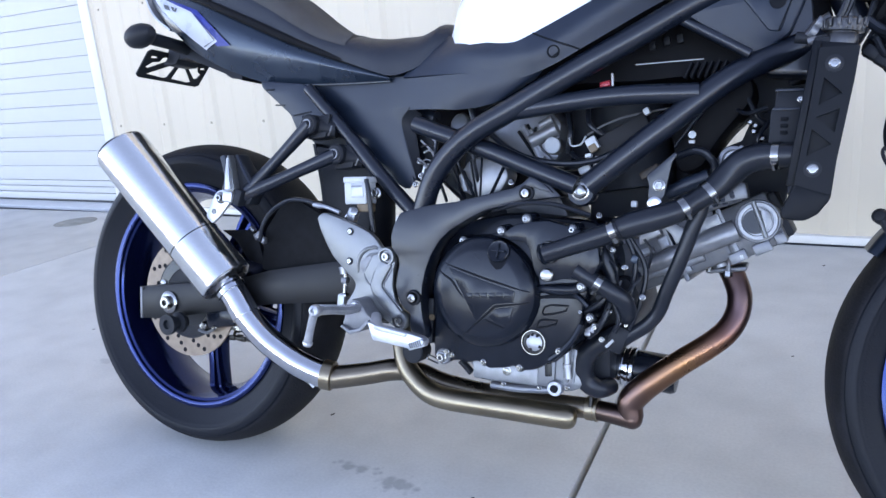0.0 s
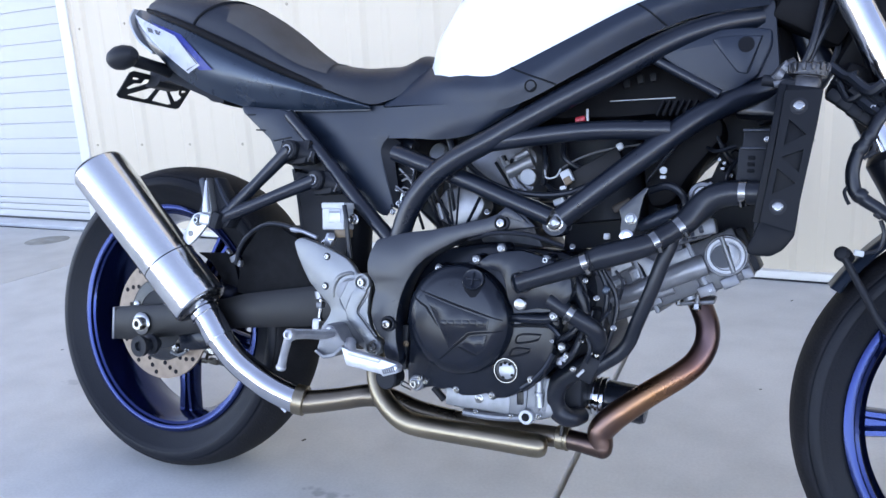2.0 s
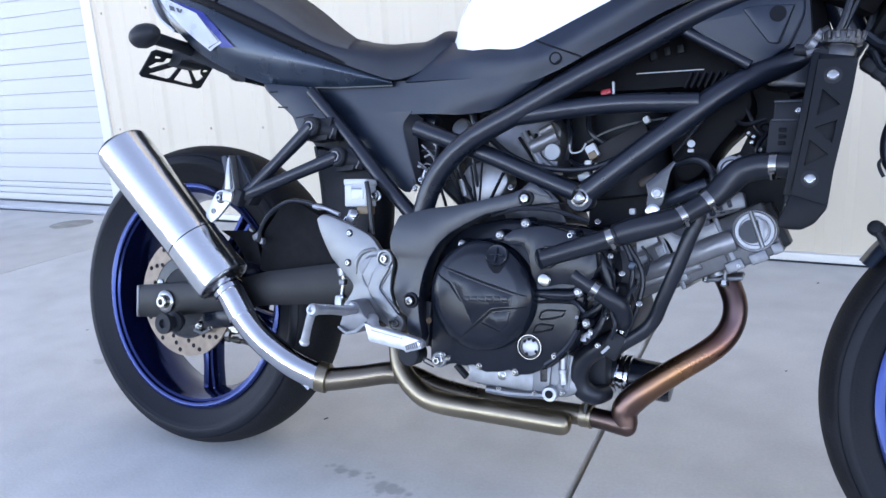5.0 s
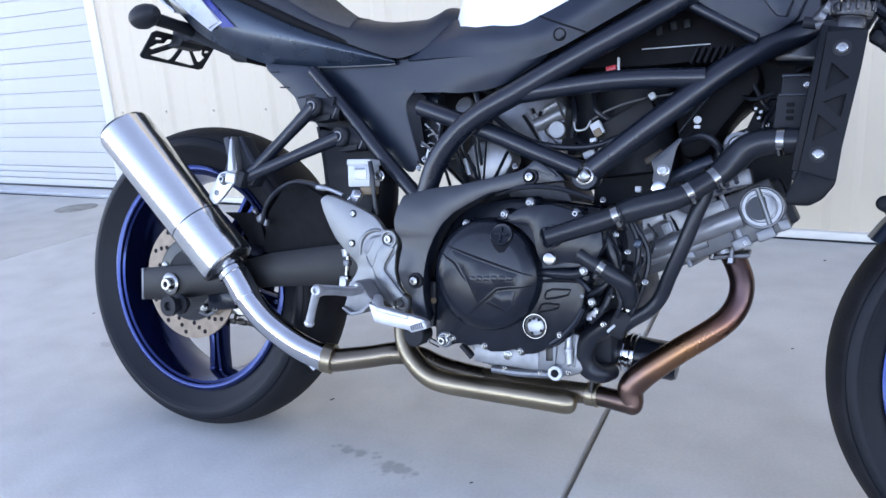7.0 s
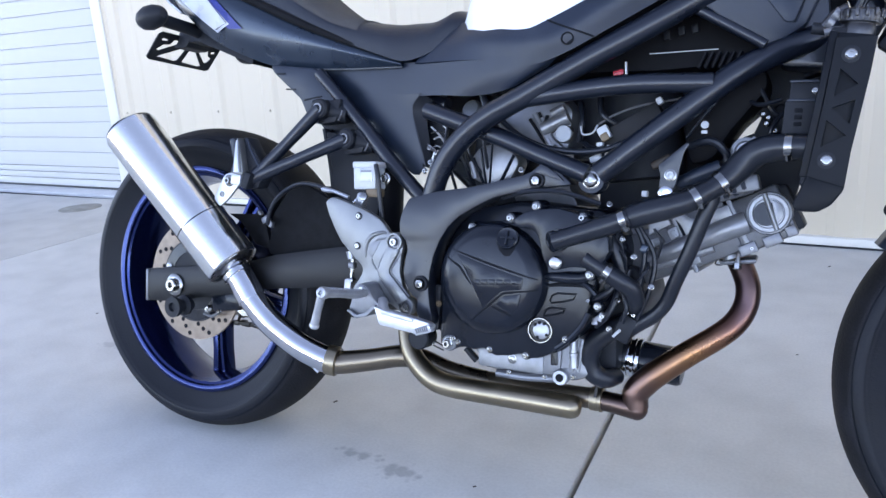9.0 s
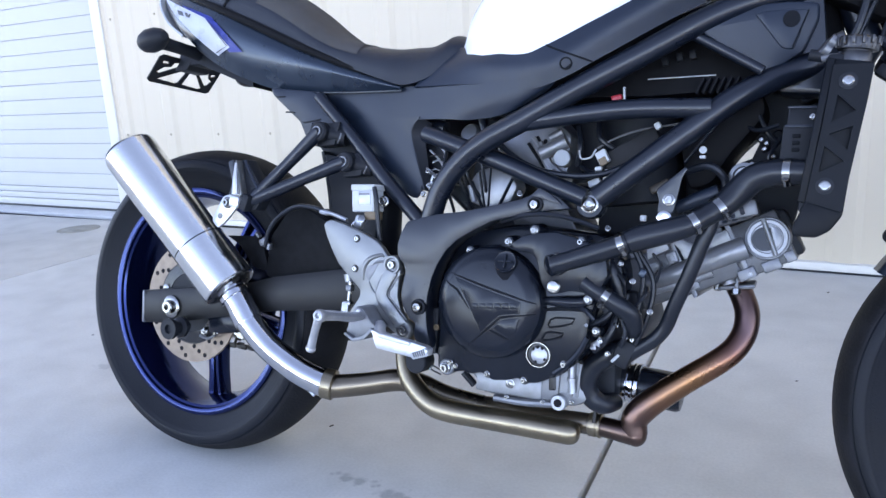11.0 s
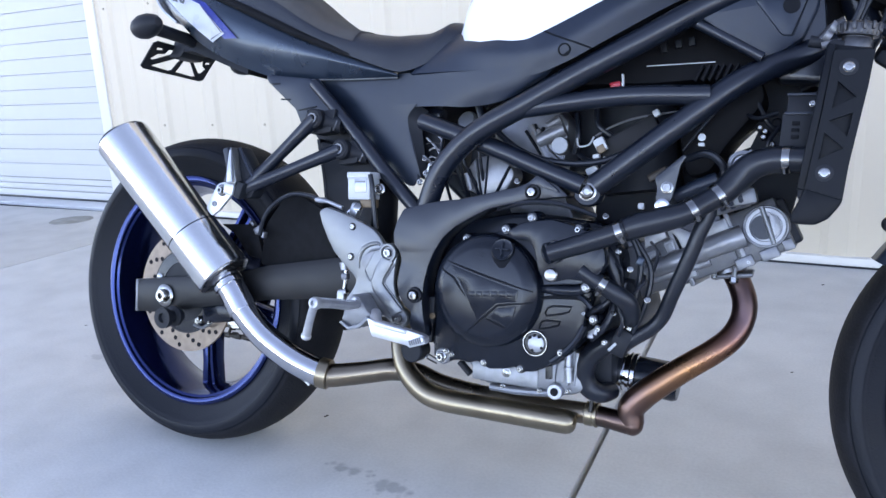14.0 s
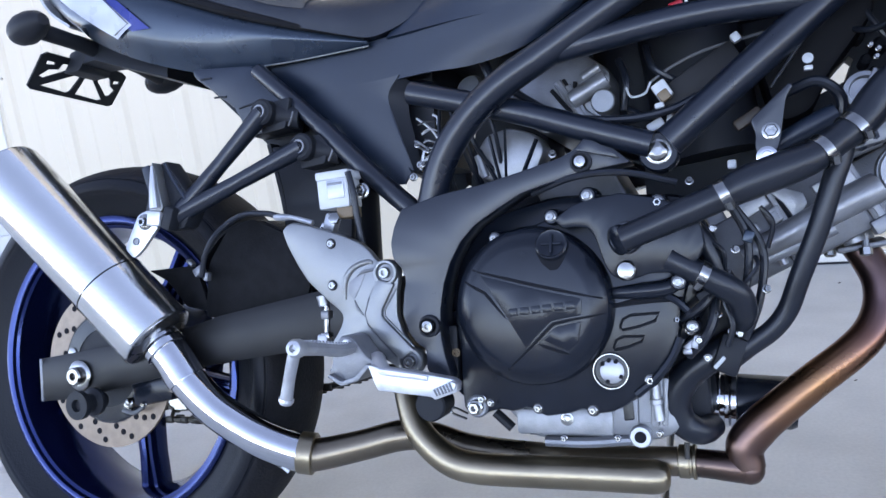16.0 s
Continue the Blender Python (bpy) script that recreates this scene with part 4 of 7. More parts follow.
for u, w in ((0.4684, 0.4719), (0.4675, 0.4240)):
    part("screw_seat", lathe([(0.0062, -0.002), (0.0062, 0.0006), (0.0050, 0.0008)], (u, -0.186, w), (0, -1, 0), 20), DARK, heel)
    part("cap_screw", lathe([(0.0046, 0.0), (0.0046, 0.0025), (0.0036, 0.0034), (0.0020, 0.0034), (0.0018, 0.002), (0, 0.002)], (u, -0.186, w), (0, -1, 0), 16), STEEL, bike)
# footrest: a hinged peg that sticks out from the plate, with a feeler hanging from its end
bm = plate([(0.4785, 0.3282), (0.4973, 0.3179), (0.5171, 0.3240), (0.5350, 0.3404), (0.5231, 0.3496), (0.5103, 0.3680), (0.4957, 0.3698), (0.4837, 0.3541), (0.4824, 0.3377)], -0.222, -0.186, 0.004, 0.004)
part("footrest_bracket", bm, CAST, bike, "grey cast footrest bracket")
part("bracket_lip", plate([(0.4800, 0.3255), (0.4975, 0.3155), (0.5180, 0.3215), (0.5345, 0.3385), (0.5290, 0.3400), (0.5150, 0.3265), (0.4975, 0.3210), (0.4830, 0.3290)], -0.230, -0.190, 0.002, 0.002), CAST, bike)
part("hinge_pin", lathe([(0.0060, -0.01), (0.0060, 0.004), (0.0045, 0.006), (0, 0.006)], (0.5060, -0.224, 0.3610), (-0.1, -1, 0.1), 16), ALU, bike)
PEG = [(0.5065, -0.218, 0.3560), (0.5120, -0.255, 0.3580), (0.5183, -0.300, 0.3650), (0.5275, -0.352, 0.3725)]
peg = part("footrest", tube(PEG, [0.0085, 0.0080, 0.0072, 0.0078], 8, flat=0.8), ALU, bike, "ribbed bare aluminium footrest")
pline = spline(PEG, 6)
for k in range(4, len(pline) - 2):
    p, d = pline[k], (pline[k + 1] - pline[k - 1]).normalized()
    side = d.cross(Vector((0, 0, 1))).normalized()
    bm = box((0, 0, 0), (0.013, 0.0032, 0.0026), bevel=0.0008)
    m3 = Matrix((side, d, side.cross(d))).transposed().to_4x4()
    bm.transform(Matrix.Translation(p + Vector((0, 0, 0.0066))) @ m3)
    part("rib", bm, ALU, peg)
part("peg_end", lathe([(0.0080, -0.006), (0.0088, -0.002), (0.0088, 0.004), (0.0070, 0.008), (0.0035, 0.009), (0.003, 0.005), (0, 0.005)], (0.5265, -0.354, 0.3725), (0.1, -1, 0.12), 18), ALU, peg)
part("feeler", tube([(0.5256, -0.355, 0.3730), (0.5192, -0.352, 0.3592), (0.5128, -0.349, 0.3429), (0.5050, -0.345, 0.3204)], [0.0060, 0.0058, 0.0056, 0.0062], 14), ALU, peg, "pale peg feeler")
part("feeler_ring", lathe([(0.0060, -0.002), (0.0072, -0.0015), (0.0072, 0.0015), (0.0060, 0.002)], (0.5060, -0.3455, 0.3235), (0.3, 0, 1), 16), BRIGHTALU, peg)
part("return_spring", tube([(0.4920, -0.200, 0.3240), (0.4880, -0.205, 0.3200), (0.4800, -0.205, 0.3230), (0.4700, -0.200, 0.3290)], 0.0032, 8), STEEL, bike)
part("brake_pivot_bush", lathe([(0.0185, -0.03), (0.0185, 0.0), (0.0165, 0.002), (0, 0.002)], (0.5660, -0.150, 0.2805), (0, -1, 0), 28), DARK, bike)
bm = plate([(0.5363, 0.3400), (0.5476, 0.3379), (0.5956, 0.3319), (0.6304, 0.3262), (0.6363, 0.3220), (0.6349, 0.3134), (0.6106, 0.3050), (0.6075, 0.3080), (0.5771, 0.3107), (0.5469, 0.3136), (0.5435, 0.3201)], -0.240, -0.226, 0.0030, 0.002)
pedal = part("brake_pedal", bm, BRIGHTALU, bike, "bare aluminium brake pedal")
part("pedal_crest", plate([(0.5480, 0.3372), (0.5956, 0.3312), (0.6060, 0.3295), (0.6040, 0.3240), (0.5500, 0.3300)], -0.2425, -0.238, 0.0018, 0.002), BRIGHTALU, pedal)
part("pedal_arm", tube([(0.5300, -0.205, 0.3420), (0.5400, -0.220, 0.3370), (0.5500, -0.232, 0.3290)], [0.009, 0.009, 0.010], 12), BRIGHTALU, pedal)
part("pedal_pad", plate([(0.6101, 0.3163), (0.6307, 0.3249), (0.6365, 0.3223), (0.6340, 0.3153), (0.6144, 0.3084)], -0.2445, -0.239, 0.0012, 0.002), BRIGHTALU, pedal)
for k in range(6):
    t = (k + 0.5) / 6
    part("rib", tube([(0.6110 + 0.0200 * t, -0.2452, 0.3158 + 0.0084 * t), (0.6142 + 0.0200 * t, -0.2452, 0.3096 + 0.0062 * t)], 0.0011, 6, straight=True), CAST, pedal)
part("pedal_rod", tube([(0.4454, -0.165, 0.4000), (0.4454, -0.165, 0.3897), (0.4435, -0.165, 0.3560)], 0.0038, 10, straight=True), STEEL, bike)
part("rod_clevis", box((0.4400, -0.165, 0.3540), (0.014, 0.014, 0.024), (0, 4, 0), 0.003), ALU, bike)
part("rod_nut", box((0.4440, -0.165, 0.3640), (0.012, 0.012, 0.008), bevel=0.002), STEEL, bike)
part("rod_nut", box((0.4450, -0.165, 0.3890), (0.011, 0.012, 0.010), bevel=0.002), CAST, bike)
part("rod_boot", tube([(0.4402, -0.163, 0.4110), (0.4420, -0.164, 0.3990)], [0.0085, 0.0065], 12, straight=True), ALU, bike)
# ---- engine ----
LIGHTCAST = surf("pale_engine_paint", (0.22, 0.225, 0.235), 0.36, metal=0.6, var=0.2, scale=35, bump=0.12, grain=450)
bm = plate([(0.575, 0.31), (0.60, 0.280), (0.79, 0.280), (0.825, 0.315), (0.855, 0.355), (0.880, 0.40), (0.885, 0.45), (0.86, 0.500), (0.72, 0.51), (0.63, 0.49), (0.575, 0.42)], -0.130, 0.130, 0.010, 0.02)
part("crankcase", bm, BLACKCAST, bike, "black painted engine crankcase")
bm = plate([(0.63, 0.285), (0.655, 0.258), (0.675, 0.238), (0.815, 0.240), (0.838, 0.252), (0.838, 0.31), (0.63, 0.31)], -0.112, 0.100, 0.008, 0.012)
SUMPALU = surf("dull_cast_aluminium", (0.25, 0.255, 0.262), 0.45, metal=0.7, var=0.22, scale=40, bump=0.16, grain=450)
sump = part("sump", bm, SUMPALU, bike, "bare aluminium oil sump")
part("sump_rail", tube([(0.690, -0.114, 0.236), (0.74, -0.116, 0.237), (0.80, -0.114, 0.243)], 0.006, 10), CAST, sump)
bm = lathe([(0.0, -0.012), (0.012, -0.012), (0.012, 0.004), (0.0105, 0.006), (0.006, 0.006), (0.0055, 0.0), (0, 0.0)], (0.795, -0.116, 0.246), (0, -1, 0), 24)
part("sump_lug", bm, ALU, sump)
part("lug_hole", lathe([(0.0062, 0), (0.0062, 0.001), (0, 0.001)], (0.795, -0.1225, 0.246), (0, -1, 0), 14), HOLE, sump)
bm = box((0.812, -0.110, 0.282), (0.009, 0.016, 0.052), (0, 4, 0), 0.003)
part("sump_web", bm, SUMPALU, sump)
part("sump_web", box((0.822, -0.106, 0.282), (0.006, 0.016, 0.052), (0, 4, 0), 0.002), SUMPALU, sump)
part("sump_step", box((0.780, -0.112, 0.268), (0.028, 0.010, 0.045), (0, 2, 0), 0.003), CAST, sump)
part("oil_gallery", box((0.712, -0.112, 0.258), (0.11, 0.008, 0.030), (0, 0, 0), 0.004), SUMPALU, sump)
bolt((0.716, -0.1165, 0.262), 0.008, 0.003, sump, name="plug")
for u, w in ((0.712, 0.241), (0.771, 0.243), (0.815, 0.250)):
    bolt((u, -0.118, w), 0.0042, 0.005, sump, name="screw")
# dark plate laid on the sump paints a shaded recess
part("recess_shade", plate([(0.7773, 0.2897), (0.7882, 0.2912), (0.7897, 0.2634), (0.7787, 0.2619)], -0.1185, -0.112, 0.0008, 0.002), BLACKCAST, sump)
part("sump_pipe", tube([(0.8110, -0.118, 0.3200), (0.8130, -0.119, 0.2900), (0.8160, -0.119, 0.2640)], [0.0052, 0.0050, 0.0055], 12), ALU, sump)
part("pipe_collar", lathe([(0.0062, -0.003), (0.0070, -0.002), (0.0070, 0.002), (0.0062, 0.003)], (0.8135, -0.119, 0.2840), (0.05, 0, -1), 16), ALU, sump)
# greyer plate and dark line: shade beside the pipe and along the seam
part("sump_shade", plate([(0.7900, 0.3050), (0.8060, 0.3100), (0.8080, 0.2600), (0.7920, 0.2580)], -0.1140, -0.108, 0.0008, 0.002), CAST, sump)
part("sump_groove", tube([(0.672, -0.1125, 0.244), (0.74, -0.1125, 0.247), (0.783, -0.1125, 0.251)], 0.0018, 6), HOLE, sump)
# clutch cover
COVER = [(0.6113, 0.3424), (0.6102, 0.3064), (0.6109, 0.2930), (0.6116, 0.2814), (0.6191, 0.2716), (0.6311, 0.2716), (0.6407, 0.2775), (0.6543, 0.2804), (0.6690, 0.2781), (0.6850, 0.2831), (0.6986, 0.2763), (0.7044, 0.2737), (0.7302, 0.2776),
         (0.7436, 0.2831), (0.7557, 0.2772), (0.7735, 0.2799), (0.7881, 0.2864), (0.7981, 0.2946), (0.8154, 0.3079), (0.8330, 0.3277), (0.8433, 0.3520), (0.8467, 0.3786), (0.8535, 0.4037), (0.8614, 0.4367), (0.8583, 0.4606), (0.8448, 0.4814),
         (0.8258, 0.4930), (0.7976, 0.4969), (0.7539, 0.4967), (0.7320, 0.4877), (0.7023, 0.4772), (0.6584, 0.4689), (0.6304, 0.4466), (0.6134, 0.4141), (0.6073, 0.3778)]
bm = plate(COVER, -0.163, -0.128, 0.005, 0.004)
cover = part("clutch_cover", bm, BLACKCAST, bike, "satin black clutch cover ringed with bright screws")
C = (0.6996, -0.160, 0.3923)
DOME = [(0.0850, 0.0), (0.0835, 0.006), (0.0822, 0.018), (0.0800, 0.0235), (0.0660, 0.0330), (0.0610, 0.0342), (0.0300, 0.0362), (0.0, 0.0368)]


def dome_v(u, w, off=0.0):
    """Where the dome's face lies over a place (u, w)."""
    r = math.hypot(u - C[0], w - C[2])
    return C[1] - float(np.interp(r, [q[0] for q in DOME[::-1]], [q[1] for q in DOME[::-1]])) - off


dome = part("cover_dome", lathe(DOME, C, (0, -1, 0), 88), BLACKCAST, cover, "round black clutch dome")
# near-black tubes on the face paint the shadow inside engraved grooves
for pts in ([(0.6413, 0.4327), (0.7053, 0.4158), (0.7750, 0.3988)], [(0.6305, 0.4215), (0.6550, 0.4085), (0.6760, 0.3828)], [(0.6750, 0.3276), (0.7068, 0.3570), (0.7255, 0.3750), (0.7430, 0.3786), (0.7760, 0.3836)], [(0.7087, 0.3548), (0.7400, 0.3440)]):
    line = [tuple(np.array(a) * (1 - t) + np.array(b) * t) for a, b in zip(pts, pts[1:]) for t in np.linspace(0, 1, 8, endpoint=False)] + [pts[-1]]
    part("groove_shade", tube([(u, dome_v(u, w, -0.0004), w) for u, w in line], [0.0010, 0.0019, 0.0019, 0.0010], 8, straight=True), HOLE, dome)
# facets proud of the dome between the grooves
for o in ([(0.6500, 0.4270), (0.7053, 0.4120), (0.7560, 0.3995), (0.7545, 0.3830), (0.7430, 0.3816), (0.7240, 0.3780), (0.7050, 0.3600), (0.6960, 0.3510), (0.6800, 0.3800), (0.6640, 0.4060)], [(0.7150, 0.3590), (0.7275, 0.3715), (0.7440, 0.3750), (0.7545, 0.3768), (0.7500, 0.3560), (0.7400, 0.3480)]):
    part("cast_facet", plate(o, -0.0008, 0.003, 0.0006, 0.002, tilt=lambda u, w: dome_v(u, w)), BLACKCAST, dome)
for k in range(6):
    u = 0.6855 + 0.0118 * k
    w = 0.3905 + 0.09 * (u - 0.715)
    part("embossed_mark", box((u, dome_v(u, w, 0.0009), w), (0.0092, 0.0008, 0.0080), (0, -5, 0), 0.0004), BLACKCAST, dome)
DROP = [(0.7282 + 0.0165 * math.cos(a), 0.4520 + 0.0155 * math.sin(a)) for a in np.linspace(radians(-20), radians(200), 15)] + [(0.7175, 0.4370), (0.7260, 0.4290), (0.7335, 0.4300), (0.7400, 0.4390)]
# near-black plate on the dome; its colour stands for the recess's shade
part("filler_recess", plate(DROP, -0.0009, 0.004, 0.0004, 0.0, tilt=lambda u, w: dome_v(u, w)), HOLE, dome, "dark recess under the oil filler")
bm = lathe([(0.0165, -0.010), (0.0165, 0.0012), (0.0150, 0.0026), (0.0132, 0.0014), (0.0, 0.0014)], (0.7282, -0.1935, 0.4555), (0.05, -1, 0.42), 28)
part("filler_plug", bm, BLACKCAST, dome, "recessed black filler plug")
part("plug_slot", box((0.7285, -0.1962, 0.4568), (0.003, 0.003, 0.021), (-22, 0, 0), 0.001), BLACKCAST, dome)
part("plug_slot", box((0.7285, -0.1955, 0.4562), (0.021, 0.003, 0.003), (-22, 0, 0), 0.001), BLACKCAST, dome)
EYE_AT = (0.7757, -0.163, 0.3229)
ring = part("sight_glass", lathe([(0.0188, -0.002), (0.0188, 0.0035), (0.0182, 0.0044), (0.0172, 0.0044), (0.0166, 0.003), (0.0166, 0.0)], EYE_AT, (0, -1, 0), 36), STEEL, cover, "oil sight glass in a bright ring")
part("glass", lathe([(0.0166, 0.0010), (0.010, 0.0012), (0, 0.0012)], EYE_AT, (0, -1, 0), 28), BLACKCAST, ring)
eye = part("eye", lathe([(0.0122, 0.001), (0.0120, 0.0020), (0.0080, 0.0034), (0.0030, 0.0040), (0, 0.0040)], (EYE_AT[0] + 0.0008, -0.163, EYE_AT[2] - 0.0006), (0, -1, 0), 24), ALU, ring, "silver reflector behind the glass")
for a in (62, 100, 138, 250, 330):
    a = radians(a)
    part("notch", lathe([(0.0024, 0.001), (0.0024, 0.0032), (0, 0.0034)], (EYE_AT[0] + 0.0112 * math.cos(a), -0.163, EYE_AT[2] + 0.0112 * math.sin(a)), (0, -1, 0), 8), HOLE, eye)
# near-black lines paint the shadow round the cast outlines
for o in ([(0.7869, 0.3673), (0.7900, 0.3751), (0.7984, 0.3794), (0.8264, 0.3809), (0.8218, 0.3730), (0.8067, 0.3679), (0.7897, 0.3643)], [(0.7794, 0.3463), (0.7825, 0.3542), (0.7901, 0.3577), (0.8108, 0.3577), (0.8076, 0.3524), (0.7950, 0.3475), (0.7804, 0.3440)]):
    part("cast_outline", tube([(u, -0.1634, w) for u, w in o] + [(o[0][0], -0.1634, o[0][1])], 0.0015, 6, straight=True), HOLE, cover)
LOBE = [(0.7290, 0.4806), (0.7419, 0.4889), (0.7504, 0.4944), (0.7676, 0.4987), (0.7972, 0.5022), (0.8309, 0.4947), (0.8558, 0.4853), (0.8713, 0.4669), (0.8741, 0.4460), (0.8670, 0.4312), (0.8434, 0.4210), (0.8228, 0.4214), (0.7981, 0.4141), (0.7849, 0.4210),
        (0.7792, 0.4311), (0.7748, 0.4470), (0.7716, 0.4590), (0.7649, 0.4691), (0.7517, 0.4714), (0.7385, 0.4705)]
lobe = part("pump_cover", plate(LOBE, -0.185, -0.150, 0.005, 0.004), BLACKCAST, cover, "black water pump cover")
part("stub", lathe([(0.0168, -0.006), (0.0162, 0.002), (0.0150, 0.007)], (0.802, -0.185, 0.4575), (-0.1, -1, 0), 24), BLACKCAST, lobe)
part("cast_rib", tube([(0.7831, -0.165, 0.4024), (0.8112, -0.168, 0.4037), (0.8362, -0.168, 0.4063), (0.8521, -0.164, 0.4167)], [0.006, 0.0085, 0.0085, 0.007], 12), BLACKCAST, cover)
# dark tube again in place of a shadowed groove
part("groove_shade", tube([(0.7797, -0.1632, 0.3886), (0.8069, -0.1632, 0.3932), (0.8363, -0.1632, 0.3948), (0.8500, -0.1632, 0.3938)], [0.0020, 0.0034, 0.0034, 0.0020], 8), HOLE, cover)
part("cast_rib", tube([(0.8330, -0.166, 0.3990), (0.8440, -0.168, 0.3930), (0.8540, -0.166, 0.3830)], 0.004, 8), BLACKCAST, cover)
part("cast_rib", tube([(0.800, -0.162, 0.2990), (0.8190, -0.165, 0.3150), (0.8360, -0.165, 0.3360), (0.8450, -0.163, 0.3560)], 0.0045, 8), BLACKCAST, cover)
part("lobe_hole", lathe([(0.0042, 0), (0.0042, 0.0012), (0, 0.0012)], (0.7560, -0.1815, 0.4780), (0, -1, 0), 12), HOLE, lobe)
for u, w, r in ((0.6967, 0.2831, 0.0042), (0.7547, 0.2823, 0.0044), (0.8142, 0.3136, 0.0048), (0.8571, 0.3666, 0.0046), (0.6440, 0.2880, 0.0036)):
    part("screw_boss", lathe([(r * 1.8, -0.03), (r * 1.6, -0.002), (r * 1.3, 0.0005)], (u, -0.163, w), (0, -1, 0), 16), BLACKCAST, cover)
    bolt((u, -0.164, w), r * 1.15, 0.005, cover, name="cover_screw")
# large drain screw with its ring at the foot of the cover
part("drain_boss", lathe([(0.0125, -0.02), (0.0125, 0.0), (0.0105, 0.002), (0.0080, 0.002), (0.0076, 0.0)], (0.6281, -0.163, 0.2837), (0, -1, 0), 22), CAST, cover)
bolt((0.6262, -0.164, 0.2825), 0.0095, 0.008, cover, name="drain_screw")
bolt((0.6345, -0.164, 0.2920), 0.0050, 0.005, cover, name="cover_screw")
for u, w, r in ((0.7264, 0.4838, 0.0052), (0.7649, 0.5027, 0.0055), (0.8327, 0.4902, 0.0056), (0.8479, 0.4116, 0.0052), (0.6614, 0.4659, 0.0050)):
    v = -0.170 if u < 0.7 else -0.180
    part("screw_boss", lathe([(r * 1.8, -0.03), (r * 1.6, -0.002), (r * 1.3, 0.0005)], (u, v, w), (0, -1, 0), 16), BLACKCAST, cover)
    bolt((u, v - 0.001, w), r * 1.1, 0.005, cover, name="cover_screw")
part("pump_plug", lathe([(0.0100, -0.004), (0.0098, 0.003), (0.0080, 0.0052), (0.0030, 0.0060), (0, 0.0060)], (0.8000, -0.186, 0.4253), (0, -1, 0), 20), STEEL, cover, "pale domed plug")
# strip with two small screws in the gap between frame and cover
part("gap_strip", plate([(0.594, 0.300), (0.606, 0.300), (0.608, 0.372), (0.598, 0.372)], -0.160, -0.140, 0.002, 0.003), DARK, bike)
bolt((0.6059, -0.161, 0.3424), 0.0052, 0.004, bike, mat=YELLOWED)
bolt((0.6000, -0.158, 0.3390), 0.0040, 0.004, bike)
# front cylinder and head, lying forward; the rear one stands at a right angle to it
AX = Vector((math.cos(radians(27)), 0, math.sin(radians(27))))
UPV = Vector((-AX.z, 0, AX.x))
BASE = Vector((0.870, 0, 0.410))


def cyl_block(s0, s1, lo, hi, half, base=BASE, ax=AX, bevel=0.006, inner=None):
    """A block of the engine from s0 to s1 along a cylinder and from lo to hi across it."""
    up = Vector((-ax.z, 0, ax.x))
    o = [base + ax * a + up * b for a, b in ((s0, lo), (s1, lo), (s1, hi), (s0, hi))]
    return plate([(p.x, p.z) for p in o], -half, half if inner is None else inner, bevel, 0.005)


def cyl_at(s, h, v):
    p = BASE + AX * s + UPV * h
    return (p.x, v, p.z)


part("cylinder_base", cyl_block(-0.03, 0.05, 0.02, 0.078, 0.060), CAST, bike)
# darker copy of CAST: the shade round the cylinders is put into its colour
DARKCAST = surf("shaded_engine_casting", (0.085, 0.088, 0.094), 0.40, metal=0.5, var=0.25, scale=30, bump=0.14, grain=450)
fc = part("front_cylinder", cyl_block(0.0, 0.085, -0.030, 0.046, 0.074), DARKCAST, bike, "grey painted front cylinder and head, darkened for shade")
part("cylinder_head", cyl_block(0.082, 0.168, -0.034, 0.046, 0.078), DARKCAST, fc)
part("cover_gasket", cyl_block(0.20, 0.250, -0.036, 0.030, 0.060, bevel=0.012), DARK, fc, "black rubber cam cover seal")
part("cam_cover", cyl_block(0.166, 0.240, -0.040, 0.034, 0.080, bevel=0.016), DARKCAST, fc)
part("cam_boss", lathe([(0.030, -0.02), (0.0295, 0.001), (0.028, 0.004)], cyl_at(0.216, 0.0, -0.082), (0, -1, 0), 32), CAST, fc)
for a, lo, hi in ((0.098, -0.040, 0.050), (0.175, -0.042, 0.050)):
    part("gasket_flange", cyl_block(a - 0.0035, a + 0.0035, lo, hi, 0.082, bevel=0.001), CAST, fc)
# pads and windows cast on the barrel, the water jacket and the lower flange
for o, v in (([(0.903, 0.488), (0.929, 0.499), (0.936, 0.485), (0.906, 0.467)], -0.089), ([(0.937, 0.496), (0.948, 0.501), (0.968, 0.494), (0.971, 0.483), (0.960, 0.466), (0.949, 0.485)], -0.086),
             ([(0.907, 0.460), (0.922, 0.467), (0.927, 0.458), (0.912, 0.450)], -0.086), ([(0.930, 0.476), (0.943, 0.484), (0.949, 0.469), (0.937, 0.462)], -0.086), ([(0.975, 0.500), (1.010, 0.517), (1.018, 0.502), (0.984, 0.486)], -0.087)):
    part("cast_pad", plate(o, v, -0.06, 0.0015, 0.002), LIGHTCAST, fc)
# greyer plates on the pads, their colour standing in for shaded pockets
for o in ([(0.911, 0.459), (0.920, 0.463), (0.923, 0.458), (0.914, 0.454)], [(0.934, 0.474), (0.941, 0.478), (0.945, 0.469), (0.939, 0.466)]):
    part("cast_pocket", plate(o, -0.0868, -0.08, 0.0004, 0.0015), CAST, fc)
part("cast_channel", tube([(0.944, -0.080, 0.492), (0.952, -0.080, 0.477), (0.962, -0.080, 0.458)], 0.004, 8), BLACKCAST, fc)
part("water_rib", tube([(0.908, -0.084, 0.432), (0.956, -0.088, 0.455), (1.009, -0.088, 0.482), (1.035, -0.084, 0.494)], [0.011, 0.0135, 0.0155, 0.0155], 16), LIGHTCAST, fc)
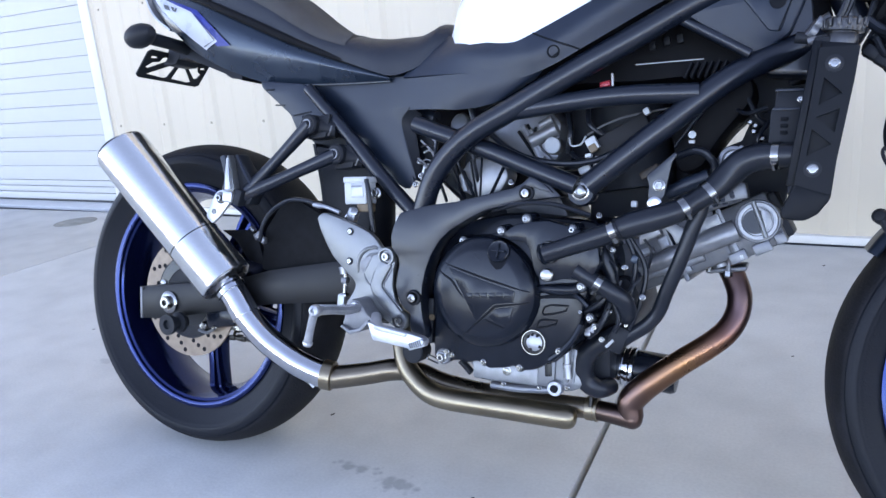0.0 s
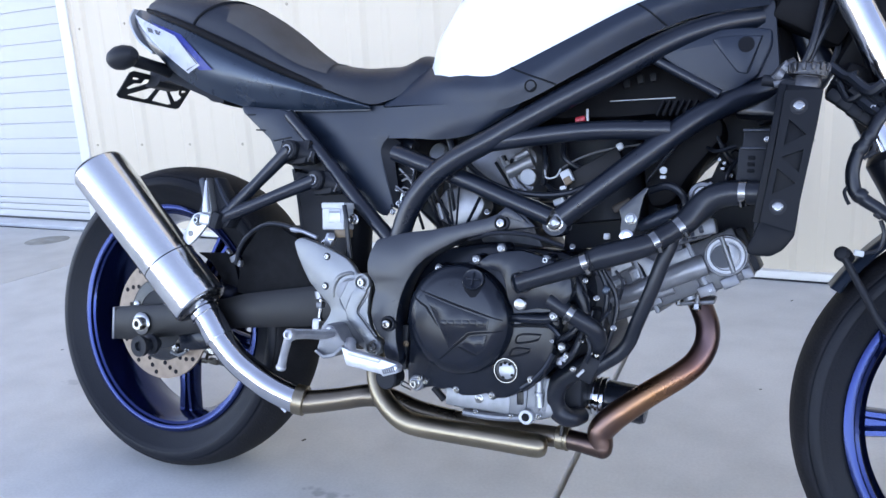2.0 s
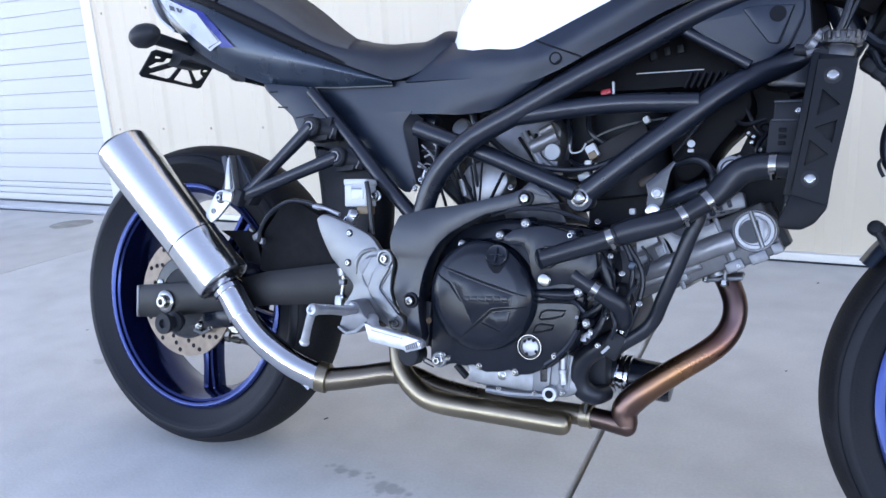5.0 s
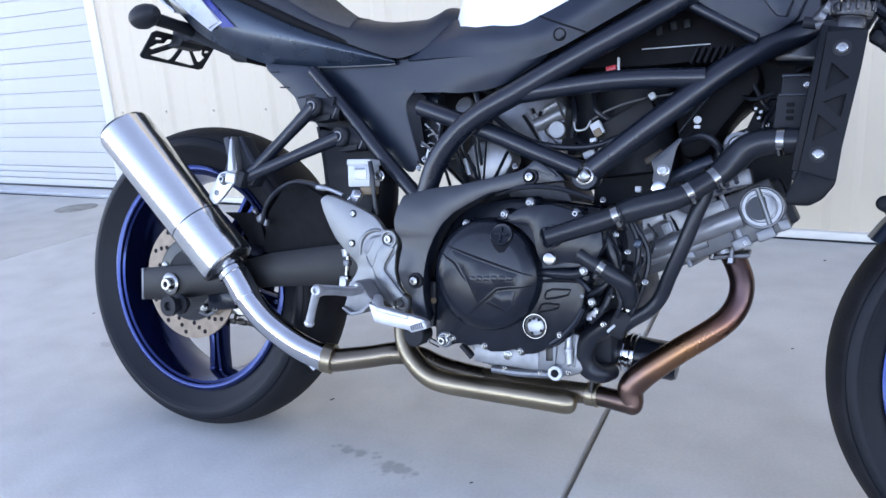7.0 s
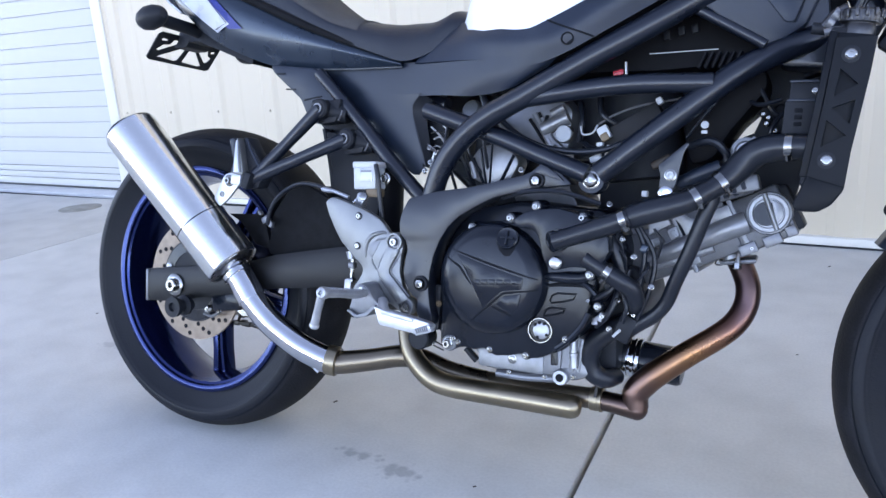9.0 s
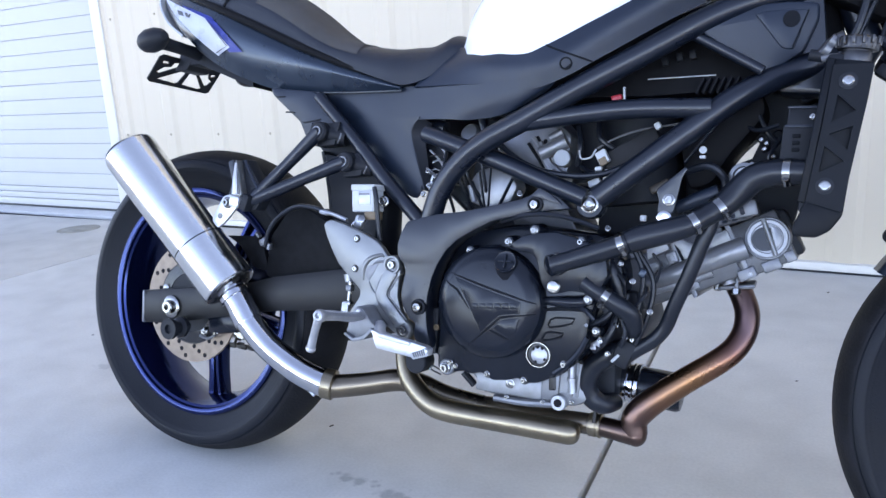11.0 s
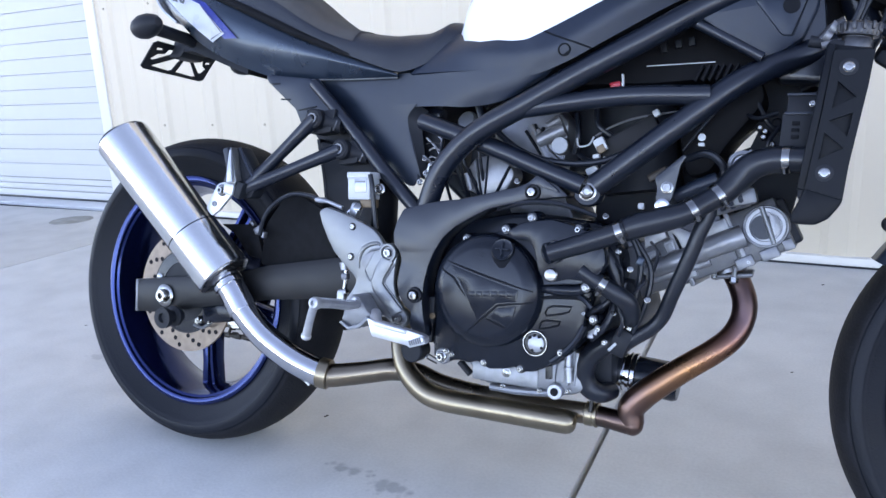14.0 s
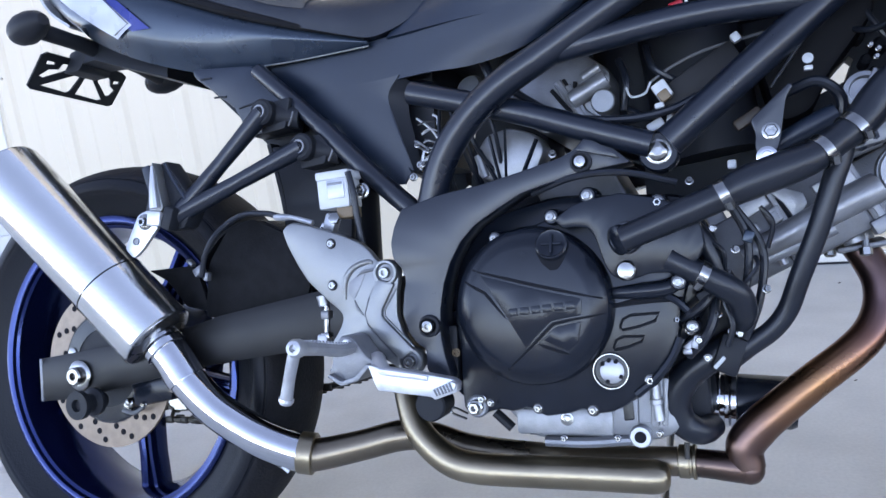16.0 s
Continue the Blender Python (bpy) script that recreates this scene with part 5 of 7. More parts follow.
part("water_rib", tube([(0.914, -0.080, 0.421), (0.959, -0.082, 0.440), (0.995, -0.082, 0.456)], [0.006, 0.007, 0.007], 12), LIGHTCAST, fc)
part("cast_rib", tube([(0.990, -0.084, 0.522), (1.040, -0.084, 0.540)], 0.006, 10, straight=True), CAST, fc)
for u, w, su in ((0.968, 0.436, 0.022), (1.040, 0.458, 0.024), (1.070, 0.472, 0.024), (1.092, 0.486, 0.014)):
    part("flange_lug", box((u, -0.074, w), (su, 0.024, 0.015), (0, -27, 0), 0.002), CAST, fc)
part("flange_stud", tube([(0.943, -0.078, 0.430), (0.947, -0.078, 0.421)], 0.004, 10, straight=True), ALU, fc)
P = Vector(cyl_at(0.216, 0.0, -0.084))
bm = lathe([(0.0265, -0.012), (0.0265, 0.004), (0.025, 0.006), (0.0205, 0.006), (0.0195, 0.003), (0.0, 0.003)], P, (0, -1, 0), 40)
cap = part("cam_plug", bm, LIGHTCAST, fc, "round silver cam end cover")
part("cap_recess", lathe([(0.0165, 0.003), (0.0165, 0.0036), (0, 0.0036)], P + Vector((-0.003, 0, -0.001)), (0, -1, 0), 28), BLACKCAST, cap)
part("cap_face", plate([(P.x + 0.002, P.z + 0.019), (P.x + 0.015, P.z + 0.013), (P.x + 0.019, P.z - 0.002), (P.x + 0.011, P.z - 0.016)], P.y - 0.0065, P.y - 0.002, 0.001, 0.004), LIGHTCAST, cap)
part("cap_bar", tube([P + Vector((-0.007, -0.007, 0.026)), P + Vector((0.012, -0.007, -0.022))], 0.0032, 10, straight=True), SILVER, cap)
for s0, h in ((0.178, -0.036), (0.012, -0.030), (0.014, 0.036)):
    bolt(cyl_at(s0, h, -0.083 if s0 > 0.1 else -0.074), 0.0042, 0.005, fc, name="screw")
part("plug_cap", lathe([(0.012, -0.02), (0.012, 0.008), (0.009, 0.012), (0, 0.012)], cyl_at(0.195, 0.052, -0.070), (0.2, -1, 0.3), 16), LIGHTCAST, fc)
# exhaust port
bm = lathe([(0.028, -0.02), (0.027, 0.0), (0.021, 0.004), (0.021, 0.018)], (1.014, -0.018, 0.456), (0.25, -0.1, -1), 24)
part("exhaust_port", bm, CAST, fc)
part("port_boss", tube([(1.006, -0.054, 0.466), (1.016, -0.054, 0.440)], 0.011, 12, straight=True), LIGHTCAST, fc)
flg = part("exhaust_flange", box((1.024, -0.026, 0.437), (0.050, 0.040, 0.007), (6, -8, 0), 0.003), CAST, fc, "grey exhaust flange")
for du, dv in ((0.003, -0.027), (-0.026, 0.015)):
    part("stud", tube([(1.022 + du, -0.028 + dv, 0.456), (1.022 + du, -0.029 + dv, 0.426)], 0.0032, 8, straight=True), CAST, flg)
    part("nut", lathe([(0.0062, 0), (0.0062, 0.007), (0.004, 0.009), (0, 0.009)], (1.022 + du, -0.028 + dv, 0.434), (0.0, -0.1, -1), 6), STEEL, flg)

# rear cylinder
AR = Vector((-AX.z, 0, AX.x))
RB = Vector((0.775, 0, 0.440))
rc = part("rear_cylinder", cyl_block(0.02, 0.12, -0.045, 0.046, 0.070, RB, AR), DARKCAST, bike, "pale grey rear cylinder and head, barrel darkened for shade")
HEAD = [(0.782, 0.648), (0.778, 0.588), (0.748, 0.584), (0.70, 0.585), (0.66, 0.62), (0.66, 0.67), (0.70, 0.69), (0.75, 0.675)]
part("cylinder_head", plate(HEAD, -0.088, 0.085, 0.006, 0.008), CAST, rc)
FANC = [(0.622, 0.542), (0.622, 0.570), (0.636, 0.590), (0.665, 0.596), (0.696, 0.584), (0.706, 0.566), (0.694, 0.540), (0.660, 0.525)]
fan_cover = part("cam_end_cover", plate(FANC, -0.105, -0.06, 0.006, 0.008), LIGHTCAST, rc, "ribbed pale cast cover")
# black tubes paint the shadowed grooves of the ribbed cover
for u0, w0, u1, w1, r in ((0.648, 0.532, 0.628, 0.572, 0.0028), (0.652, 0.532, 0.640, 0.588, 0.0022), (0.658, 0.532, 0.660, 0.594, 0.0018), (0.676, 0.534, 0.697, 0.578, 0.0028)):
    part("groove_shade", tube([(u0, -0.1055, w0), (u1, -0.1055, w1)], r, 6, straight=True), BLACKCAST, fan_cover)
part("cast_rib", tube([(0.634, -0.106, 0.540), (0.626, -0.108, 0.566)], 0.005, 8, straight=True), CAST, fan_cover)
bm = lathe([(0.0135, -0.01), (0.0135, 0.006), (0.012, 0.008), (0, 0.008)], (0.774, -0.098, 0.611), (0, -1, 0), 28)
part("cam_plug", bm, SILVER, rc)
part("cam_boss", tube([(0.738, -0.096, 0.618), (0.778, -0.096, 0.637)], 0.0105, 14, straight=True), LIGHTCAST, rc)
part("cam_boss", tube([(0.752, -0.098, 0.641), (0.771, -0.098, 0.651)], 0.006, 12, straight=True), LIGHTCAST, rc)
for u0, w0, u1, w1, r in ((0.722, 0.642, 0.752, 0.592, 0.005), (0.734, 0.636, 0.756, 0.594, 0.004), (0.748, 0.606, 0.768, 0.590, 0.004)):
    part("cast_rib", tube([(u0, -0.092, w0), (u1, -0.092, w1)], r, 8, straight=True), LIGHTCAST, rc)
# dark tubes as shadow between the head's ribs
for u0, w0, u1, w1 in ((0.714, 0.634, 0.744, 0.594), (0.728, 0.644, 0.752, 0.600), (0.742, 0.640, 0.738, 0.615)):
    part("groove_shade", tube([(u0, -0.0905, w0), (u1, -0.0905, w1)], 0.0028, 6, straight=True), HOLE, rc)
# bits of the head and breather seen over the frame tube
part("breather_cap", lathe([(0.017, -0.02), (0.017, 0.002), (0.013, 0.006), (0, 0.007)], (0.619, -0.10, 0.648), (-0.1, -1, 0.4), 24), SILVER, bike)
for at, sz, tn in (((0.632, -0.105, 0.637), (0.020, 0.012, 0.006), -30), ((0.636, -0.105, 0.630), (0.018, 0.012, 0.004), -30), ((0.662, -0.105, 0.655), (0.026, 0.012, 0.008), -32), ((0.682, -0.105, 0.667), (0.034, 0.012, 0.010), -32)):
    part("fuel_fitting", box(at, sz, (0, tn, 0), 0.002), LIGHTCAST, bike)
part("drain_hose", tube([(0.640, -0.11, 0.675), (0.650, -0.115, 0.650), (0.655, -0.11, 0.62)], 0.006, 10), RUBBER, bike)
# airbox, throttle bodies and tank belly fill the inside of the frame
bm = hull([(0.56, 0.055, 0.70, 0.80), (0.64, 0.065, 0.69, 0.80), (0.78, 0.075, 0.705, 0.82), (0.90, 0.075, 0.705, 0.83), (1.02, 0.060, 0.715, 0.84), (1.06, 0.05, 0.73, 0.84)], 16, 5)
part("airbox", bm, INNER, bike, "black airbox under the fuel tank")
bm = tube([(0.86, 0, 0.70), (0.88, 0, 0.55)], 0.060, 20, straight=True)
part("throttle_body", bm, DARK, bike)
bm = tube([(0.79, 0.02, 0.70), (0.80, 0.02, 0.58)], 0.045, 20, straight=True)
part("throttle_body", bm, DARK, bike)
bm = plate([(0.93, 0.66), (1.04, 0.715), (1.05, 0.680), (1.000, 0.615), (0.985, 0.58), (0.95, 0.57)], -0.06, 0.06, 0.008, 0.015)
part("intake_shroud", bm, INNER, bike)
bm = box((0.876, -0.095, 0.622), (0.090, 0.03, 0.030), (0, -30, 0), 0.004)
part("ignition_coil", bm, surf("dusty_coil_plastic", (0.013, 0.013, 0.014), 0.6, var=0.4, spec=0.2), bike, "dusty grey ignition coil")
for at, sz, tn in (((0.838, -0.112, 0.612), (0.016, 0.012, 0.020), -30), ((0.913, -0.110, 0.657), (0.009, 0.010, 0.010), -30), ((0.835, -0.120, 0.595), (0.010, 0.01, 0.006), -10), ((0.830, -0.120, 0.575), (0.018, 0.008, 0.010), -25), ((0.845, -0.115, 0.586), (0.006, 0.008, 0.018), 10), ((0.902, -0.115, 0.527), (0.009, 0.008, 0.009), 0)):
    part("connector", box(at, sz, (0, tn, 0), 0.002), GREYCON, bike, "pale plastic plug")
part("connector", box((0.840, -0.1165, 0.606), (0.012, 0.006, 0.012), (0, -30, 0), 0.002), YELLOWED, bike)
OLDBROWN = surf("dark_brown_plastic", (0.035, 0.022, 0.015), 0.5)
part("connector", box((0.920, -0.105, 0.573), (0.030, 0.01, 0.012), (0, -30, 0), 0.003), OLDBROWN, bike, "dark brown plastic plug")
part("connector", box((0.858, -0.130, 0.694), (0.015, 0.010, 0.008), (0, -12, 0), 0.002), REDPL, bike, "red plastic plug")
part("connector", box((0.868, -0.130, 0.700), (0.003, 0.006, 0.018), (0, -5, 0), 0.001), GREYCON, bike)
part("fuel_rail_edge", tube([(0.895, -0.112, 0.722), (0.985, -0.105, 0.726)], 0.0007, 6, straight=True), GREYCON, bike)
for k in range(6):
    part("injector_fin", box((0.965 + 0.009 * k, -0.098, 0.712), (0.003, 0.02, 0.024), (0, 22, 0), 0.001), HOLE, bike)
for u, w in ((0.9111, 0.7523), (0.9307, 0.7577), (0.9488, 0.7601)):
    part("moulded_bar", box((u, -0.0800, w), (0.009, 0.006, 0.012), (0, -10, 0), 0.001), DARK, bike)
SLEEVE = surf("grey_sleeve", (0.09, 0.09, 0.095), 0.5)
part("wire", tube([(0.800, -0.105, 0.622), (0.806, -0.112, 0.610), (0.820, -0.112, 0.612), (0.826, -0.108, 0.624)], 0.0013, 8), GREYCON, bike, "white cable tie loop")
part("wire", tube([(0.826, -0.10, 0.626), (0.850, -0.10, 0.640), (0.885, -0.10, 0.652), (0.940, -0.095, 0.662)], 0.0016, 8), SLEEVE, bike, "grey sleeved wire")
part("wire", tube([(0.680, -0.128, 0.630), (0.715, -0.132, 0.605), (0.756, -0.134, 0.589), (0.804, -0.134, 0.583), (0.845, -0.132, 0.587), (0.875, -0.125, 0.600)], 0.0045, 10), RUBBER, bike, "black wire loom")
part("wire", tube([(0.70, -0.150, 0.512), (0.75, -0.166, 0.524), (0.80, -0.166, 0.524), (0.85, -0.155, 0.510)], 0.0035, 8), RUBBER, bike)
for pts in ([(0.79, -0.08, 0.66), (0.80, -0.10, 0.63), (0.795, -0.095, 0.60)], [(0.82, -0.08, 0.67), (0.83, -0.10, 0.64), (0.86, -0.09, 0.62)], [(0.80, -0.09, 0.60), (0.82, -0.10, 0.59), (0.84, -0.10, 0.60)]):
    part("wire", tube(pts, 0.004, 8), RUBBER, bike)
rng = random.Random(4)
for k in range(5):
    u, w = 0.575 + 0.015 * k, 0.60 + 0.01 * rng.random()
    part("wire", tube([(u, -0.09 - 0.02 * rng.random(), w + 0.03), (u + 0.02 * rng.random(), -0.115, w - 0.02), (u + 0.012 + 0.03 * rng.random(), -0.09, w - 0.08)], 0.0028, 6), RUBBER, bike)
for at in ((0.585, -0.135, 0.565), (0.596, -0.130, 0.582), (0.575, -0.135, 0.548), (0.720, -0.13, 0.555)):
    bolt(at, 0.005, 0.006, bike, axis=(0.2, -1, 0.3), name="hose_clip_screw")
part("hose_clip", tube([(0.583, -0.13, 0.556), (0.594, -0.13, 0.590)], 0.004, 8, straight=True), STEEL, bike)

# ---- cooling ----
# same plastic as PLASTIC, darkened: the side cover's shading is in the colour
SHROUD = surf("shaded_shroud_plastic", (0.0030, 0.0044, 0.0068), 0.42, bump=0.12, grain=1500, spec=0.14, rvar=0.05)
RADO = [(1.1068, 0.5565), (1.1470, 0.5450), (1.1504, 0.5850), (1.1632, 0.6760), (1.1672, 0.7160), (1.1256, 0.7160), (1.1190, 0.6490), (1.1120, 0.5965)]
POCKETS = ([(1.1324, 0.6812), (1.1520, 0.6632), (1.1280, 0.6495)], [(1.1266, 0.6359), (1.1503, 0.6452), (1.1466, 0.6175)], [(1.1226, 0.6220), (1.1438, 0.6044), (1.1184, 0.5906)])
shroud = part("radiator_shroud", pierced(RADO, POCKETS, -0.197, -0.190), SHROUD, bike, "matt black radiator side cover with three triangular pockets")
part("shroud_back", plate([(1.100, 0.556), (1.142, 0.553), (1.164, 0.720), (1.118, 0.726)], -0.1885, -0.170, 0.002), SHROUD, shroud)
part("shroud_edge", plate([(1.098, 0.556), (1.107, 0.5548), (1.1272, 0.724), (1.119, 0.726)], -0.195, -0.188, 0.002), SHROUD, shroud)
part("shroud_foot", plate([(1.1070, 0.5600), (1.1475, 0.5490), (1.1462, 0.5400), (1.1345, 0.5225), (1.1210, 0.5140), (1.1065, 0.5140), (1.0955, 0.5150), (1.0935, 0.5240), (1.1000, 0.5390)], -0.1945, -0.160, 0.005, 0.004), SHROUD, shroud)
for at in ((1.1420, -0.197, 0.6970), (1.1260, -0.197, 0.5752)):
    part("washer", lathe([(0.010, 0), (0.010, 0.001), (0.008, 0.0015)], at, (0, -1, 0), 20), DARK, shroud)
    part("shroud_screw", lathe([(0.0062, 0), (0.0062, 0.002), (0.0045, 0.0035), (0.0025, 0.0036), (0.002, 0.002), (0, 0.002)], at, (0, -1, 0), 18), STEEL, shroud)
part("radiator_tank", plate([(1.098, 0.545), (1.120, 0.535), (1.138, 0.735), (1.118, 0.735)], -0.168, -0.130, 0.006, 0.006), DARK, bike)
bm = plate([(1.118, 0.735), (1.160, 0.728), (1.135, 0.540), (1.098, 0.548)], -0.165, 0.165, 0.004, 0.006)
rad = part("radiator", bm, CORE, bike, "black radiator")
for k in range(18):
    w = 0.555 + 0.01 * k
    part("fin", box((1.152 - 0.16 * (0.735 - w), 0, w), (0.012, 0.32, 0.002), (0, -8, 0), 0.0), CORE, rad)
bm = plate([(1.079, 0.676), (1.114, 0.677), (1.112, 0.655), (1.110, 0.602), (1.072, 0.602), (1.074, 0.652), (1.078, 0.654)], -0.135, -0.085, 0.002, 0.002)
fan = part("fan_shroud", bm, DARK, bike, "black fan shroud with slots")
for k in range(3):
    part("slot", box((1.090, -0.1355, 0.640 - 0.0085 * k), (0.009, 0.003, 0.005), bevel=0.001), HOLE, fan)
part("slot", box((1.093, -0.1355, 0.6525), (0.034, 0.006, 0.003), bevel=0.0005), PLASTIC, fan)
part("rim", box((1.096, -0.1355, 0.676), (0.036, 0.006, 0.003), bevel=0.0005), PLASTIC, fan)
bolt((1.1075, -0.1365, 0.664), 0.0045, 0.006, fan, name="screw")
DARKCAP = surf("worn_grey_metal", (0.055, 0.055, 0.058), 0.32, metal=0.8, var=0.4, scale=60)
bm = lathe([(0.017, -0.020), (0.018, -0.010), (0.0175, -0.002), (0.0165, 0.000), (0.0165, 0.002), (0.0225, 0.003), (0.0225, 0.0155), (0.020, 0.018), (0, 0.018)], (1.1490, -0.155, 0.7370), (0.1, -0.05, 1), 32)
rcap = part("radiator_cap", bm, DARKCAP, rad, "worn grey ribbed radiator cap")
for k in range(22):
    a = 2 * math.pi * k / 22
    bm = box((0.0217 * math.cos(a), 0.0217 * math.sin(a), 0.0092), (0.0022, 0.0040, 0.0110), (0, 0, math.degrees(a)), 0.0008)
    bm.transform(Matrix.Translation((1.1490, -0.155, 0.7370)) @ Vector((0.1, -0.05, 1)).to_track_quat("Z", "Y").to_matrix().to_4x4())
    part("rib", bm, DARKCAP, rcap)
part("overflow_stub", tube([(1.132, -0.160, 0.7330), (1.120, -0.162, 0.7310), (1.112, -0.162, 0.7290)], [0.004, 0.0048, 0.0048], 10), CAST, rcap)
for k in range(14):
    a = 2 * math.pi * k / 14
    part("cap_rib", box((1.150 + 0.0235 * math.cos(a), -0.1555 + 0.0235 * math.sin(a), 0.7485), (0.003, 0.004, 0.010), (0, 5, math.degrees(a)), 0.001), DARKCAP, rad)
part("filler_neck", tube([(1.115, -0.150, 0.735), (1.098, -0.150, 0.738)], 0.007, 12, straight=True), DARK, rad)
for at in ((1.1222, -0.152, 0.7520), (1.1170, -0.152, 0.7430)):
    part("hose_clip", lathe([(0.0065, -0.004), (0.0090, -0.004), (0.0090, 0.004), (0.0065, 0.004)], at, (0.8, 0.2, -0.5), 16, closed=True), CAST, rad)
part("overflow_stub", tube([(1.1350, -0.152, 0.7600), (1.1222, -0.152, 0.7520), (1.1100, -0.150, 0.7380)], 0.0062, 10), DARKCAP, rad)


def hose(pts, r, clips=(), label="black rubber coolant hose"):
    ob = part("coolant_hose", tube(pts, r, 18), RUBBER, bike, label)
    line = spline(pts)
    rad = r if isinstance(r, (int, float)) else max(r)
    for f in clips:
        i = int(f * (len(line) - 2))
        c, d = line[i], (line[i + 1] - line[i]).normalized()
        rr = rad if isinstance(r, (int, float)) else float(np.interp(f * (len(r) - 1), range(len(r)), r))
        part("hose_clamp", lathe([(rr - 0.001, -0.0045), (rr + 0.0014, -0.0045), (rr + 0.0014, 0.0045), (rr - 0.001, 0.0045)], c, d, 24, closed=True), STEEL, ob, "bright steel hose clamp")
        s = (Vector((0, -0.75, -0.7)) - d * Vector((0, -0.75, -0.7)).dot(d)).normalized()
        part("clamp_screw", lathe([(0.004, -0.005), (0.004, 0.004), (0.0025, 0.005), (0, 0.005)], c + s * (rr + 0.0035), d.cross(s), 10), STEEL, ob)
    return ob


hose([(0.7991, -0.195, 0.4561), (0.8275, -0.195, 0.4663), (0.8591, -0.195, 0.4781), (0.8897, -0.195, 0.4896), (0.9010, -0.195, 0.4949)], [0.0128, 0.0132, 0.0138, 0.0140, 0.0136], (0.86,))
part("hose_end", lathe([(0.0150, -0.004), (0.0150, 0.003), (0.012, 0.005), (0, 0.005)], (0.7960, -0.192, 0.4555), (-0.65, -0.65, -0.25), 24), BLACKCAST, bike)
hose([(0.8946, -0.190, 0.4925), (0.9179, -0.188, 0.5020), (0.9465, -0.184, 0.5113), (0.9705, -0.178, 0.5202), (0.9888, -0.170, 0.5317)], [0.0150, 0.0168, 0.0168, 0.0150, 0.0142], (0.90,))
hose([(0.9850, -0.168, 0.5300), (0.9981, -0.162, 0.5383), (1.0123, -0.156, 0.5495), (1.0282, -0.150, 0.5676), (1.0446, -0.150, 0.5845), (1.0648, -0.152, 0.5915), (1.0885, -0.158, 0.5930), (1.1144, -0.160, 0.5930)], [0.0140, 0.0142, 0.0158, 0.0178, 0.0178, 0.0172, 0.0160, 0.0150], (0.25, 0.86))
hose([(0.9980, -0.156, 0.5300), (0.9967, -0.155, 0.5209), (0.9880, -0.155, 0.4975), (0.9736, -0.150, 0.4540), (0.9558, -0.140, 0.4085), (0.9445, -0.132, 0.3785), (0.9292, -0.128, 0.3583), (0.9049, -0.122, 0.3396), (0.8804, -0.118, 0.3190)], 0.0100)
hose([(0.9015, -0.110, 0.3498), (0.8694, -0.110, 0.3288), (0.8435, -0.105, 0.3074), (0.8321, -0.100, 0.2832), (0.8346, -0.095, 0.2609), (0.8471, -0.090, 0.2488), (0.8577, -0.080, 0.2457), (0.8665, -0.060, 0.2472)], [0.0140, 0.0152, 0.0156, 0.0156, 0.0156, 0.0150, 0.0142, 0.0130])
part("case_front", plate([(0.815, 0.335), (0.862, 0.330), (0.866, 0.250), (0.845, 0.240), (0.815, 0.25)], -0.062, 0.062, 0.006, 0.01), DARK, bike)
hose([(0.8390, -0.178, 0.4350), (0.8660, -0.175, 0.4195), (0.8880, -0.168, 0.4060), (0.9010, -0.158, 0.3945), (0.9050, -0.146, 0.3795), (0.9010, -0.130, 0.3660)], [0.0120, 0.0120, 0.0128, 0.0132, 0.0128, 0.0110], (0.24,))
hose([(0.832, -0.150, 0.480), (0.862, -0.150, 0.463), (0.878, -0.148, 0.437), (0.882, -0.145, 0.415)], 0.010)
part("case_front", plate([(0.84, 0.42), (0.895, 0.42), (0.91, 0.375), (0.89, 0.335), (0.84, 0.335)], -0.098, 0.06, 0.005, 0.01), DARK, bike)
part("hose_guide", box((0.889, -0.122, 0.334), (0.026, 0.022, 0.040), (0, 22, 0), 0.004), DARK, bike)
part("guide_tie", box((0.879, -0.134, 0.327), (0.0042, 0.004, 0.0150), (0, 42, 0), 0.001), GREYCON, bike)
for pts in ([(0.895, -0.145, 0.49), (0.912, -0.142, 0.45), (0.908, -0.140, 0.40), (0.900, -0.135, 0.36)], [(0.90, -0.14, 0.485), (0.925, -0.135, 0.44), (0.92, -0.135, 0.39), (0.905, -0.13, 0.35)]):
    part("wire", tube(pts, 0.004, 8), RUBBER, bike)
for at in ((0.880, -0.140, 0.462), (0.889, -0.140, 0.414), (0.862, -0.150, 0.352), (0.868, -0.135, 0.332), (0.905, -0.125, 0.392), (0.900, -0.125, 0.355)):
    bolt(at, 0.0046, 0.005, bike)
bm = plate([(0.9210, 0.5666), (0.9577, 0.5992), (0.9617, 0.5962), (0.9548, 0.5851), (0.9462, 0.5375), (0.9390, 0.5276), (0.9273, 0.5270), (0.9242, 0.5404), (0.9258, 0.5524)], -0.136, -0.131, 0.0015, 0.004)
bk = part("hose_bracket", bm, FRAME, bike, "satin black bracket")
bolt((0.9392, -0.137, 0.5537), 0.0090, 0.005, bk)
part("bracket_nut", lathe([(0.0098, 0), (0.0098, 0.003), (0.0075, 0.0045), (0.0055, 0.0045), (0.005, 0.002), (0, 0.002)], (0.9344, -0.137, 0.5290), (0, -1, 0), 20), CHROME, bk)
bm = lathe([(0.0050, 0), (0.0050, 0.003), (0.0028, 0.003), (0.0028, 0.001)], (0.977, -0.120, 0.623), (0, -1, 0), 18)
part("plug", bm, GREYCON, bike)
part("plug", box((0.977, -0.121, 0.6135), (0.008, 0.006, 0.0045), bevel=0.001), GREYCON, bike)
